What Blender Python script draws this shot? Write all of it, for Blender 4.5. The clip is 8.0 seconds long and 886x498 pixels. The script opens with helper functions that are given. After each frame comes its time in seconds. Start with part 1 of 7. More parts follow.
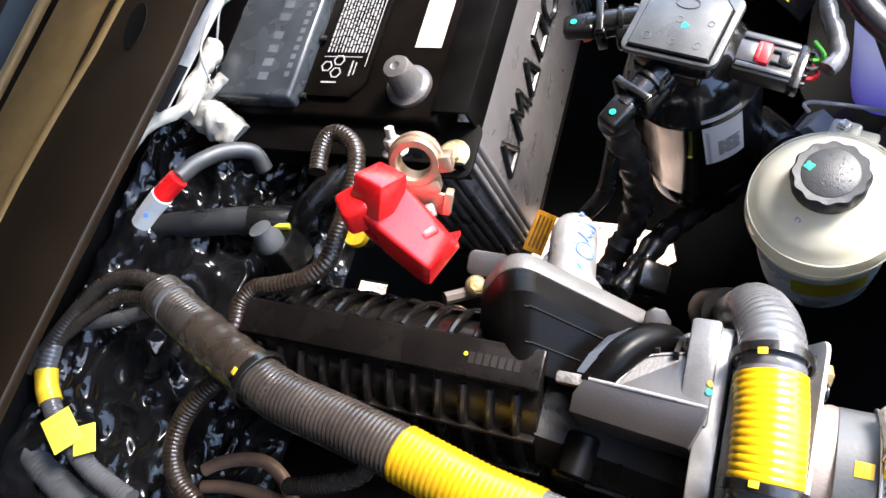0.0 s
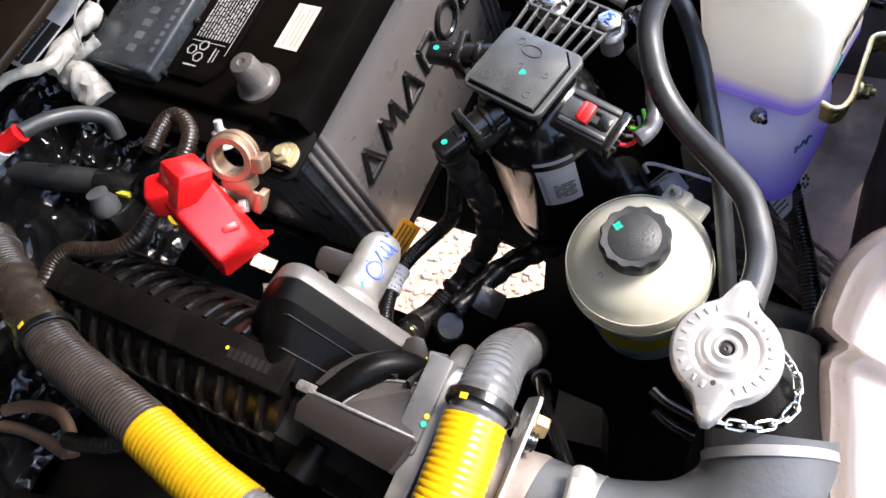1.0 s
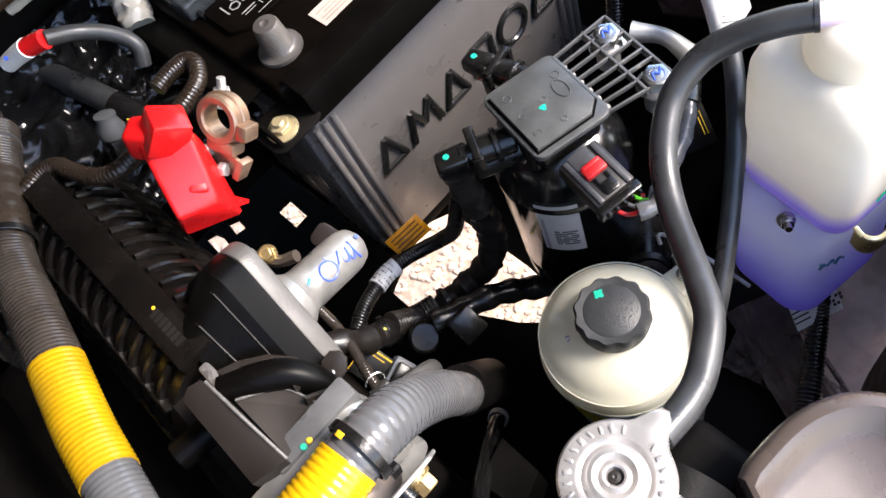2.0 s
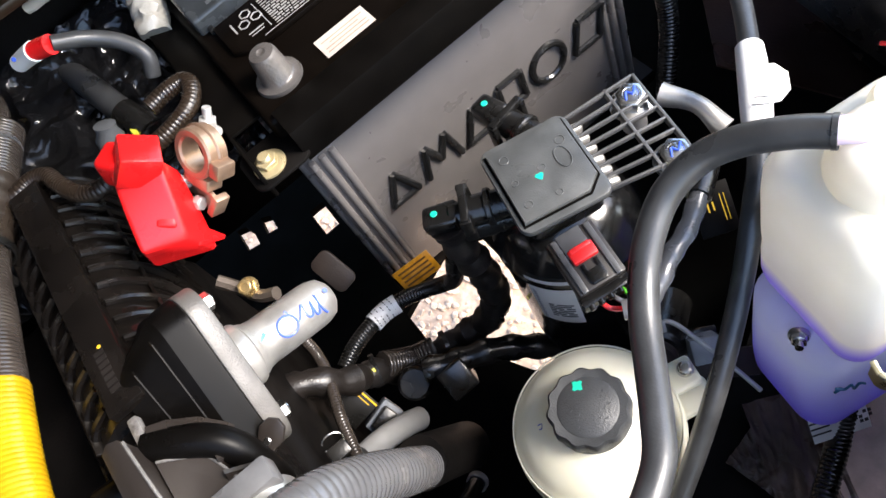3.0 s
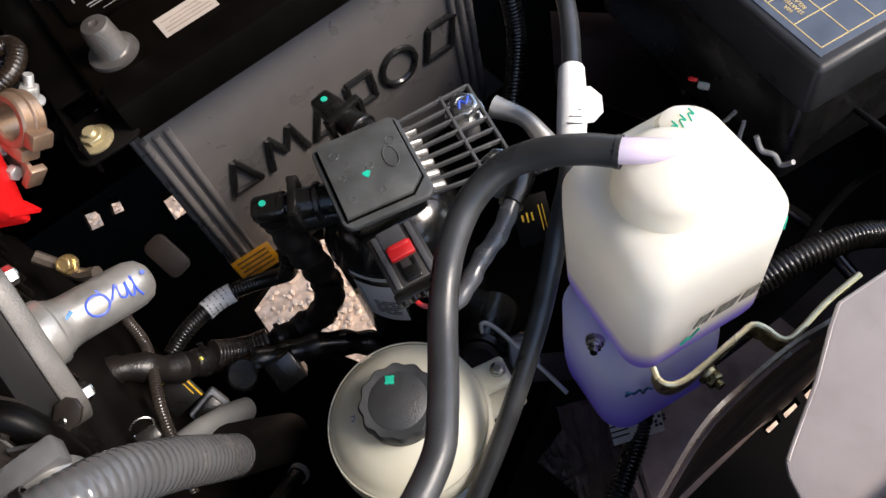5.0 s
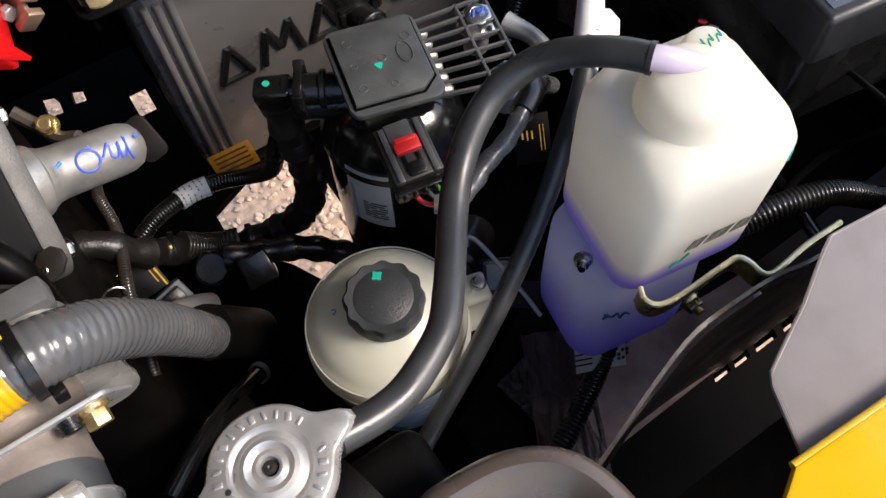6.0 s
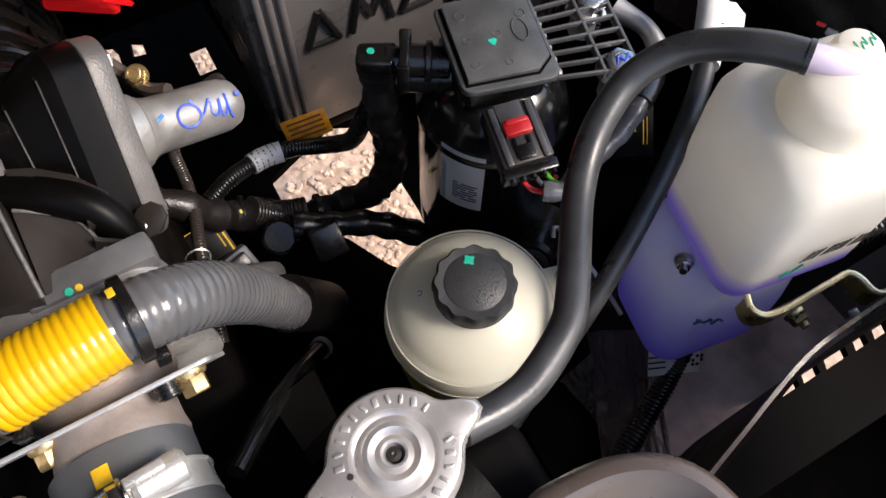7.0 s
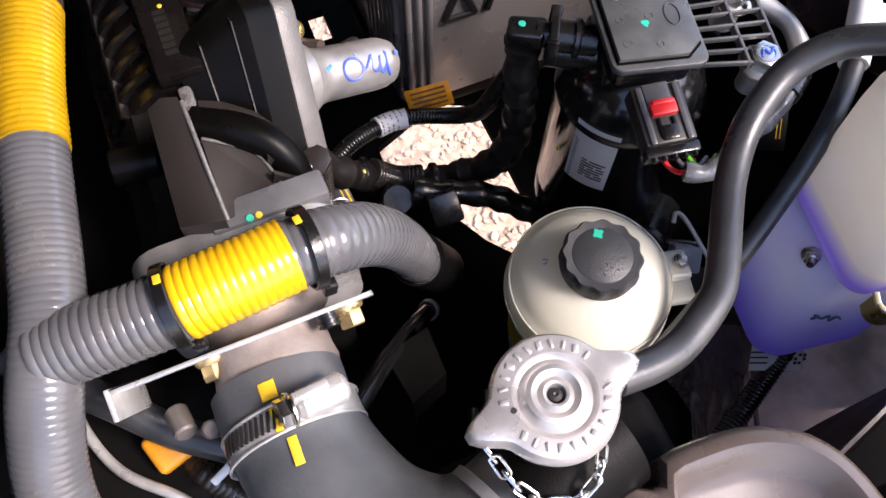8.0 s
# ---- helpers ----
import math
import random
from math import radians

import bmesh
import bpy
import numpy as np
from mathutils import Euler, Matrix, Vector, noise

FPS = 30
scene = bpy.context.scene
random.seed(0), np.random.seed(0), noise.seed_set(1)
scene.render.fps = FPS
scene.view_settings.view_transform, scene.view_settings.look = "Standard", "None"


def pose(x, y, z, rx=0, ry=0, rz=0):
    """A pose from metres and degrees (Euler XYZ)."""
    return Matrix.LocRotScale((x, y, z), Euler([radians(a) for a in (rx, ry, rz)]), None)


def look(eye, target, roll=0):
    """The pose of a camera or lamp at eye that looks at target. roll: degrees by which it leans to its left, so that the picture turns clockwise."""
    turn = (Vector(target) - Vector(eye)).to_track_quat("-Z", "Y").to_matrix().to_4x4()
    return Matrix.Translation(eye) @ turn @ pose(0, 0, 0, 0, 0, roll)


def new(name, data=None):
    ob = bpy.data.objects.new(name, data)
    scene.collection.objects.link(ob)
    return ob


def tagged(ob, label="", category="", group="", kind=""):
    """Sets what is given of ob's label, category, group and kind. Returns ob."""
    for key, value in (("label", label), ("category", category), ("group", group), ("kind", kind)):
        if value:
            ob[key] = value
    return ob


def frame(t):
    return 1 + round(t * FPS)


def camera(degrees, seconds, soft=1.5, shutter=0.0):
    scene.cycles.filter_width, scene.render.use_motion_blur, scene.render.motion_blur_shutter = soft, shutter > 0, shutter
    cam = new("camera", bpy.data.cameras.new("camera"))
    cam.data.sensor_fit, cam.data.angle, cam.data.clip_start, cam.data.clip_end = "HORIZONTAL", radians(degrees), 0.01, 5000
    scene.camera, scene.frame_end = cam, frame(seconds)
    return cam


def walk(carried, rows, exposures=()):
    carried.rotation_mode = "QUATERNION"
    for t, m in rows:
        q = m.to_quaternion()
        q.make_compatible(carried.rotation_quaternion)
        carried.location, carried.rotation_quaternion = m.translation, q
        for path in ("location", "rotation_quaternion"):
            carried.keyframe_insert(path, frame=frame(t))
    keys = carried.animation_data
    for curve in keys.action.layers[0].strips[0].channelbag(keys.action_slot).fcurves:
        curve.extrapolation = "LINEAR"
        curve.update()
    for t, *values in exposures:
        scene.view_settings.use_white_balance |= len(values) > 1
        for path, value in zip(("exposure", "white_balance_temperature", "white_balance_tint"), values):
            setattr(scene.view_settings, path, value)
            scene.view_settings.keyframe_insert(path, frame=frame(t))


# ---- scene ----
cam = camera(59.0, 8.0)
ROWS = [
    (0, (-0.2151, -0.2167, 1.3799), (0.3785, 0.6200, -0.3369), -42.92),
    (0.5, (-0.1894, -0.2732, 1.3768), (0.3773, 0.5619, -0.3500), -41.19),
    (1, (-0.1623, -0.3271, 1.3705), (0.3802, 0.4955, -0.3700), -34.60),
    (1.5, (-0.1303, -0.3574, 1.3560), (0.3883, 0.5199, -0.3648), -28.18),
    (1.7, (-0.1138, -0.3646, 1.3507), (0.3454, 0.5524, -0.3664), -28.42),
    (2.8, (-0.0203, -0.3584, 1.3202), (0.1307, 0.7267, -0.3531), -34.52),
    (3, (-0.0023, -0.3584, 1.3174), (0.1399, 0.7344, -0.3516), -34.16),
    (3.5, (0.0351, -0.3663, 1.3206), (0.2150, 0.7262, -0.3449), -32.02),
    (4, (0.0473, -0.3763, 1.3204), (0.2847, 0.6928, -0.3531), -28.96),
    (4.2, (0.0445, -0.3802, 1.3176), (0.3096, 0.6727, -0.3619), -27.63),
    (5.3, (0.0037, -0.3881, 1.3144), (0.4215, 0.4862, -0.4352), -12.74),
    (5.5, (-0.0081, -0.3899, 1.3105), (0.4312, 0.4572, -0.4472), -9.67),
    (6, (-0.0310, -0.3905, 1.3024), (0.4461, 0.3753, -0.4825), -2.30),
    (6.5, (-0.0546, -0.3739, 1.2947), (0.4288, 0.3598, -0.5020), 1.56),
    (7, (-0.0703, -0.3578, 1.2885), (0.3817, 0.3827, -0.5135), 2.06),
    (7.5, (-0.0925, -0.3564, 1.2910), (0.3173, 0.3961, -0.5162), 2.08),
    (8, (-0.1224, -0.3569, 1.2952), (0.2197, 0.4264, -0.5130), 0.60),
]
EXPOSURES = [(0.0, 3.2, 6550, 13), (0.5, 2.9, 6650, 14), (1.5, 2.32, 6850, 15), (3.0, 2.50, 6750, 12), (3.5, 2.48, 6850, 11), (4.2, 2.12, 7000, 13), (5.3, 1.35, 7000, 14), (6.5, 1.28, 7050, 14), (7.2, 1.55, 7000, 18), (8.0, 2.02, 6800, 23)]
walk(cam, [(t, look(eye, target, roll)) for t, eye, target, roll in ROWS], EXPOSURES)

# ---- world, sun, exposure ----
world = bpy.data.worlds.new("sky")
scene.world = world
world.use_nodes = True
wn = world.node_tree.nodes
sky = wn.new("ShaderNodeTexSky")
sky.sky_type, sky.sun_disc = "NISHITA", False
SUN_FROM = Vector((0.52, -0.46, 0.66)).normalized()
sky.sun_elevation = math.asin(SUN_FROM.z)
sky.sun_rotation = math.atan2(SUN_FROM.x, SUN_FROM.y)
world.node_tree.links.new(sky.outputs[0], wn["Background"].inputs[0])
wn["Background"].inputs[1].default_value = 0.15
lamp = bpy.data.lights.new("sun", "SUN")
lamp.energy, lamp.angle, lamp.color = 1.9, radians(20), (1.0, 0.96, 0.90)
sun = new("sun", lamp)
sun.matrix_world = look(SUN_FROM * 5, (0, 0, 0))


# ---- materials ----
def surf(name, base, rough=0.5, metal=0.0, vary=0.25, scale=60.0, bump=0.15, fine=600.0, dirt=None, dirt_amount=0.0, coat=0.0, rough_vary=0.12, spec=0.5, detail=4.0):
    """A painted, moulded or cast surface: two scales of tone, uneven gloss, fine relief, patches of dust or stain."""
    m = bpy.data.materials.new(name)
    m.use_nodes = True
    n, l = m.node_tree.nodes, m.node_tree.links
    b = n["Principled BSDF"]
    tc = n.new("ShaderNodeTexCoord")
    big, small, patch = n.new("ShaderNodeTexNoise"), n.new("ShaderNodeTexNoise"), n.new("ShaderNodeTexNoise")
    for node, s, d in ((big, scale, detail), (small, fine, 2.0), (patch, scale * 0.6, 6.0)):
        node.inputs["Scale"].default_value, node.inputs["Detail"].default_value = s, d
        l.new(tc.outputs["Object"], node.inputs["Vector"])
    ramp = n.new("ShaderNodeMapRange")
    ramp.inputs["From Min"].default_value, ramp.inputs["From Max"].default_value = 0.3, 0.7
    ramp.inputs["To Min"].default_value, ramp.inputs["To Max"].default_value = 1 - vary, 1 + vary
    l.new(big.outputs["Fac"], ramp.inputs["Value"])
    mul = n.new("ShaderNodeMix")
    mul.data_type, mul.blend_type = "RGBA", "MULTIPLY"
    mul.inputs["Factor"].default_value = 1.0
    mul.inputs["A"].default_value = (*base, 1)
    l.new(ramp.outputs[0], mul.inputs["B"])
    out = mul.outputs["Result"]
    if dirt:
        lim = n.new("ShaderNodeMapRange")
        lim.inputs["From Min"].default_value, lim.inputs["From Max"].default_value = 0.5, 0.75
        lim.inputs["To Max"].default_value = dirt_amount
        l.new(patch.outputs["Fac"], lim.inputs["Value"])
        mx = n.new("ShaderNodeMix")
        mx.data_type = "RGBA"
        mx.inputs["B"].default_value = (*dirt, 1)
        l.new(lim.outputs[0], mx.inputs["Factor"])
        l.new(out, mx.inputs["A"])
        out = mx.outputs["Result"]
    l.new(out, b.inputs["Base Color"])
    rr = n.new("ShaderNodeMapRange")
    rr.inputs["From Min"].default_value, rr.inputs["From Max"].default_value = 0.3, 0.7
    rr.inputs["To Min"].default_value, rr.inputs["To Max"].default_value = max(0.03, rough - rough_vary), min(1, rough + rough_vary)
    l.new(patch.outputs["Fac"], rr.inputs["Value"])
    l.new(rr.outputs[0], b.inputs["Roughness"])
    b.inputs["Metallic"].default_value = metal
    b.inputs["Coat Weight"].default_value = coat
    b.inputs["Specular IOR Level"].default_value = spec
    bp = n.new("ShaderNodeBump")
    bp.inputs["Strength"].default_value, bp.inputs["Distance"].default_value = bump, 0.001
    l.new(small.outputs["Fac"], bp.inputs["Height"])
    l.new(bp.outputs[0], b.inputs["Normal"])
    return m


BLACK_PLASTIC = surf("black_plastic", (0.006, 0.0058, 0.0055), 0.27, dirt=(0.03, 0.027, 0.024), dirt_amount=0.3, bump=0.12)
RIBBED_PLASTIC = surf("black_moulded_nylon", (0.0045, 0.0036, 0.0031), 0.26, dirt=(0.013, 0.010, 0.008), dirt_amount=0.35, bump=0.10, fine=700, spec=0.34)
FRAME_BLACK = surf("satin_black_frame_paint", (0.0024, 0.002, 0.0017), 0.45, bump=0.1, spec=0.06)
GREY_PLASTIC = surf("dark_grey_moulded_plastic", (0.018, 0.0145, 0.0125), 0.38, dirt=(0.06, 0.052, 0.045), dirt_amount=0.4, bump=0.08, scale=30)
LID_PLASTIC = surf("module_lid_plastic", (0.056, 0.058, 0.057), 0.36, dirt=(0.18, 0.18, 0.17), dirt_amount=0.24, bump=0.2, fine=1500)
RUBBER = surf("black_rubber", (0.030, 0.031, 0.032), 0.34, dirt=(0.085, 0.085, 0.085), dirt_amount=0.25, bump=0.1)
HOSE_RUBBER = surf("radiator_hose_rubber", (0.060, 0.064, 0.068), 0.45, dirt=(0.13, 0.13, 0.13), dirt_amount=0.35, bump=0.18, fine=420, scale=40)
GLOSS_BLACK = surf("gloss_black_paint", (0.006, 0.006, 0.006), 0.18, coat=0.15, bump=0.03, rough_vary=0.06)
# Near-zero base: the bay's deep shade is included in this black.
BAY_BLACK = surf("bay_shade_black", (0.0032, 0.0028, 0.0026), 0.55, dirt=(0.010, 0.008, 0.007), dirt_amount=0.6, scale=25, spec=0.07)
GREY_CONDUIT = surf("grey_taped_conduit", (0.080, 0.080, 0.082), 0.20, vary=0.12, dirt=(0.13, 0.11, 0.09), dirt_amount=0.35, bump=0.12, fine=300)
# Grey conduit darkened to grey-brown; its shade is painted in.
SHADED_CONDUIT = surf("shaded_grey_brown_conduit", (0.032, 0.026, 0.022), 0.22, vary=0.25, dirt=(0.045, 0.036, 0.028), dirt_amount=0.4, bump=0.15, fine=300)
BROWN_LOOM = surf("brown_black_loom_tape", (0.018, 0.012, 0.008), 0.30, vary=0.3, bump=0.3)
YELLOW_TAPE = surf("yellow_pvc_tape", (0.60, 0.33, 0.006), 0.19, vary=0.08, dirt=(0.50, 0.27, 0.0), dirt_amount=0.4, bump=0.05)
# Darker copy of the yellow tape, carrying the bonnet's shade on the left.
SHADED_YELLOW_TAPE = surf("shaded_yellow_pvc_tape", (0.40, 0.225, 0.005), 0.24, vary=0.15, dirt=(0.30, 0.17, 0.01), dirt_amount=0.5, bump=0.08)
CAST_ALLOY = surf("cast_aluminium", (0.46, 0.45, 0.43), 0.42, metal=0.75, dirt=(0.30, 0.27, 0.23), dirt_amount=0.4, bump=0.12, fine=1500)
BRIGHT_ALLOY = surf("machined_aluminium", (0.54, 0.53, 0.505), 0.33, metal=0.55, dirt=(0.40, 0.36, 0.31), dirt_amount=0.3, bump=0.2)
TUBE_ALLOY = surf("satin_aluminium_tube", (0.34, 0.325, 0.30), 0.36, metal=0.6, dirt=(0.38, 0.30, 0.24), dirt_amount=0.25, bump=0.12)
NUT_ZINC = surf("golden_zinc_nut", (0.56, 0.46, 0.26), 0.28, metal=0.6, dirt=(0.45, 0.35, 0.18), dirt_amount=0.4)
ZINC = surf("bright_zinc_plate", (0.62, 0.62, 0.60), 0.24, metal=1.0, dirt=(0.35, 0.30, 0.22), dirt_amount=0.3, bump=0.1)
YELLOW_ZINC = surf("yellow_passivated_zinc", (0.58, 0.42, 0.20), 0.28, metal=0.8, dirt=(0.30, 0.22, 0.10), dirt_amount=0.4, bump=0.1)
OLIVE_ZINC = surf("olive_passivated_bracket", (0.42, 0.36, 0.20), 0.35, metal=0.9, dirt=(0.14, 0.12, 0.07), dirt_amount=0.4, bump=0.1)
LEAD_POST = surf("dull_lead", (0.095, 0.085, 0.078), 0.42, metal=0.4, dirt=(0.15, 0.13, 0.12), dirt_amount=0.4, bump=0.3)
COPPER_CLAMP = surf("tinned_brass_clamp", (0.38, 0.25, 0.17), 0.36, metal=0.7, dirt=(0.28, 0.19, 0.13), dirt_amount=0.4, bump=0.2)
RED_BOOT = surf("red_pvc_boot", (0.58, 0.009, 0.010), 0.30, vary=0.08, bump=0.08)
CASE_GREY = surf("silver_grey_battery_case", (0.165, 0.152, 0.145), 0.34, metal=0.4, vary=0.06, bump=0.05, fine=1500)
LID_BLACK = surf("battery_lid_black", (0.0028, 0.0020, 0.0015), 0.40, dirt=(0.005, 0.0035, 0.0026), dirt_amount=0.35, bump=0.1, spec=0.04)
COVER_GREY = surf("dusty_grey_vent_cover", (0.030, 0.034, 0.037), 0.25, dirt=(0.065, 0.071, 0.076), dirt_amount=0.5, bump=0.08)
WHITE_LABEL = surf("white_paper_label", (0.78, 0.77, 0.75), 0.5, vary=0.04, bump=0.02)
PEACH_LABEL = surf("cream_paper_label", (0.42, 0.36, 0.31), 0.5, vary=0.06, bump=0.02)
PRINT = surf("printed_ink", (0.02, 0.02, 0.02), 0.5, vary=0.1, bump=0.0)
PRINT_PALE = surf("pale_print", (0.27, 0.26, 0.25), 0.5, vary=0.25, bump=0.0, scale=300)
GOLD_PRINT = surf("gold_print", (0.55, 0.40, 0.16), 0.4, vary=0.15, bump=0.0)
MARK_BLUE = surf("blue_paint_marker", (0.04, 0.10, 0.55), 0.4, vary=0.3, bump=0.0, scale=200)
MARK_GREEN = surf("green_paint_marker", (0.0, 0.36, 0.24), 0.4, vary=0.15, bump=0.0)
MARK_YELLOW = surf("yellow_paint_marker", (0.75, 0.45, 0.02), 0.45, vary=0.2, bump=0.0, scale=200)
CAP_BLACK = surf("matt_black_cap_plastic", (0.032, 0.034, 0.036), 0.5, dirt=(0.20, 0.20, 0.20), dirt_amount=0.15, bump=0.3, fine=1200)
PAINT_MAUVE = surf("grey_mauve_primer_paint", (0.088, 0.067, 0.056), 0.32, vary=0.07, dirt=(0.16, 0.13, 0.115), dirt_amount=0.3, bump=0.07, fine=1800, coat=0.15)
# Thin mauve spray, darkened further to hold the shade low in the bay.
PAINT_DARK = surf("thin_sprayed_shaded_paint", (0.034, 0.022, 0.018), 0.5, vary=0.3, dirt=(0.012, 0.010, 0.009), dirt_amount=0.8, scale=45, spec=0.3)
BODY_YELLOW = surf("yellow_body_paint", (0.82, 0.47, 0.005), 0.3, vary=0.03, coat=0.3, bump=0.03)
# Body yellow as it looks in shade: the darkening is in the base colour.
SHADED_BODY_YELLOW = surf("shaded_yellow_body_paint", (0.145, 0.090, 0.034), 0.5, vary=0.15, bump=0.05, spec=0.25)
# Paler copy of the mauve paint, holding the stronger light on the flat sheet.
LIT_MAUVE = surf("lit_grey_mauve_paint", (0.30, 0.262, 0.25), 0.38, vary=0.05, dirt=(0.16, 0.13, 0.12), dirt_amount=0.3, bump=0.10, fine=1800)
FOIL_BLACK = surf("crumpled_black_plastic_film", (0.012, 0.012, 0.013), 0.12, bump=0.10, fine=250, rough_vary=0.06, spec=0.7)
WHITE_WRAP = surf("white_cloth_tape", (0.33, 0.31, 0.27), 0.24, vary=0.12, bump=0.5, fine=220, dirt=(0.35, 0.32, 0.27), dirt_amount=0.3)
WHITE_SLEEVE = surf("white_vinyl_sleeve", (0.74, 0.73, 0.71), 0.38, vary=0.05, bump=0.1)
AMBER_TAG = surf("amber_printed_tag", (0.60, 0.26, 0.015), 0.3, vary=0.2, bump=0.05, scale=200)
YELLOW_LABEL = surf("yellow_paper_label", (0.72, 0.66, 0.06), 0.45, vary=0.06, bump=0.03)
RED_LATCH = surf("red_plastic_latch", (0.66, 0.02, 0.02), 0.35, vary=0.08, bump=0.04)
PLUG_GREY = surf("plug_grey_plastic", (0.065, 0.064, 0.064), 0.34, bump=0.05)
PALE_EDGE = surf("pale_grey_edge", (0.09, 0.085, 0.08), 0.4, vary=0.4, scale=300)
GREY_LATCH = surf("mid_grey_plastic", (0.19, 0.19, 0.19), 0.42, vary=0.1, bump=0.08)
TAPE_SILVER = surf("silver_cloth_tape", (0.11, 0.11, 0.112), 0.26, metal=0.3, vary=0.15, bump=0.3, fine=200)
GREEN_WIRE = surf("green_wire", (0.10, 0.55, 0.03), 0.4)
FUSE_BLACK = surf("fuse_box_black", (0.016, 0.016, 0.017), 0.38, dirt=(0.02, 0.02, 0.02), dirt_amount=0.25, bump=0.15, fine=1600, spec=0.35)
GLOSS_DECAL = surf("glossy_grey_decal", (0.12, 0.116, 0.11), 0.16, metal=0.7, bump=0.0, rough_vary=0.05, coat=1.0, spec=1.0)
PALE_BLUE_TANK = surf("pale_blue_lower_tank", (0.46, 0.57, 0.70), 0.3, vary=0.08, bump=0.05)


def milky(name, base, rough, tint=None, level=0.0, band=0.01, through_amount=0.4):
    """Milky translucent polyethylene, tinted where liquid stands behind the wall."""
    m = bpy.data.materials.new(name)
    m.use_nodes = True
    n, l = m.node_tree.nodes, m.node_tree.links
    b, out = n["Principled BSDF"], n["Material Output"]
    b.inputs["Roughness"].default_value = rough
    tc, no = n.new("ShaderNodeTexCoord"), n.new("ShaderNodeTexNoise")
    no.inputs["Scale"].default_value = 35
    l.new(tc.outputs["Object"], no.inputs["Vector"])
    tone = n.new("ShaderNodeMix")
    tone.data_type = "RGBA"
    tone.inputs["A"].default_value = (*base, 1)
    tone.inputs["B"].default_value = (base[0] * 0.93, base[1] * 0.91, base[2] * 0.86, 1)
    l.new(no.outputs["Fac"], tone.inputs["Factor"])
    col = tone.outputs["Result"]
    if tint:
        sep, geo = n.new("ShaderNodeSeparateXYZ"), n.new("ShaderNodeNewGeometry")
        l.new(geo.outputs["Position"], sep.inputs[0])
        mr = n.new("ShaderNodeMapRange")
        mr.inputs["From Min"].default_value, mr.inputs["From Max"].default_value = level + band, level - band
        l.new(sep.outputs["Z"], mr.inputs["Value"])
        mx = n.new("ShaderNodeMix")
        mx.data_type = "RGBA"
        mx.inputs["B"].default_value = (*tint, 1)
        l.new(mr.outputs[0], mx.inputs["Factor"])
        l.new(col, mx.inputs["A"])
        col = mx.outputs["Result"]
    l.new(col, b.inputs["Base Color"])
    b.inputs["Subsurface Weight"].default_value = 0.7
    b.inputs["Subsurface Radius"].default_value = (1.0, 0.92, 0.82)
    b.inputs["Subsurface Scale"].default_value = 0.010
    tr, mixer = n.new("ShaderNodeBsdfTranslucent"), n.new("ShaderNodeMixShader")
    l.new(col, tr.inputs["Color"])
    mixer.inputs[0].default_value = through_amount
    l.new(b.outputs[0], mixer.inputs[1])
    l.new(tr.outputs[0], mixer.inputs[2])
    l.new(mixer.outputs[0], out.inputs["Surface"])
    return m


MILK_TANK = milky("milky_tank_plastic", (0.80, 0.79, 0.68), 0.30, through_amount=0.30)
COOLANT_TANK = milky("milky_coolant_bottle", (0.90, 0.88, 0.81), 0.30, (0.33, 0.25, 0.90), 0.922, 0.007, 0.42)
COOLANT_LOW = milky("coolant_filled_plastic", (0.74, 0.80, 0.99), 0.26, (0.33, 0.28, 0.98), 0.842, 0.035, 0.60)


# ---- mesh helpers ----
def world_of(ob):
    m = ob.matrix_basis.copy()
    while ob.parent:
        m = ob.parent.matrix_basis @ ob.matrix_parent_inverse @ m
        ob = ob.parent
    return m


def thing(name, at, label, category, group="", kind=""):
    ob = new(name)
    ob.empty_display_size = 0.01
    ob.matrix_basis = Matrix.Translation(at)
    return tagged(ob, label, category, group, kind)


def part(name, bm, material, parent=None, label="", smooth=40):
    me = bpy.data.meshes.new(name)
    bmesh.ops.recalc_face_normals(bm, faces=bm.faces)
    bm.to_mesh(me)
    bm.free()
    me.materials.append(material)
    if smooth:
        me.shade_smooth()
        me.set_sharp_from_angle(angle=radians(smooth))
    ob = new(name, me)
    if parent:
        ob.parent = parent
        ob.matrix_parent_inverse = world_of(parent).inverted()
    return tagged(ob, label) if label else ob


def solo(name, bm, material, label, category, group="", kind="", smooth=40):
    return tagged(part(name, bm, material, None, "", smooth), label, category, group, kind)


def axes(p, d, side=(0, 0, 1)):
    """A pose at p whose z axis points along d and whose x axis lies nearest to side."""
    z = Vector(d).normalized()
    x = Vector(side) - z * Vector(side).dot(z)
    if x.length < 1e-6:
        x = Vector((1, 0, 0)) - z * z.x
    x.normalize()
    y = z.cross(x)
    m = Matrix((x, y, z)).transposed().to_4x4()
    m.translation = p
    return m


def join(*bms):
    out = bmesh.new()
    for b in bms:
        me = bpy.data.meshes.new("tmp")
        b.to_mesh(me)
        b.free()
        out.from_mesh(me)
        bpy.data.meshes.remove(me)
    return out


def moved(bm, m):
    bmesh.ops.transform(bm, matrix=m, verts=bm.verts)
    return bm


def box(sx, sy, sz, m=None, bev=0.0015, seg=2, taper=1.0):
    """A rounded box that stands on z = 0, centred in x and y."""
    bm = bmesh.new()
    bmesh.ops.create_cube(bm, size=1)
    for v in bm.verts:
        k = taper if v.co.z > 0 else 1.0
        v.co = Vector((v.co.x * sx * k, v.co.y * sy * k, (v.co.z + 0.5) * sz))
    if bev:
        bmesh.ops.bevel(bm, geom=bm.edges[:], offset=min(bev, 0.45 * min(sx, sy, sz)), segments=seg, profile=0.5, affect="EDGES")
    return moved(bm, m) if m else bm


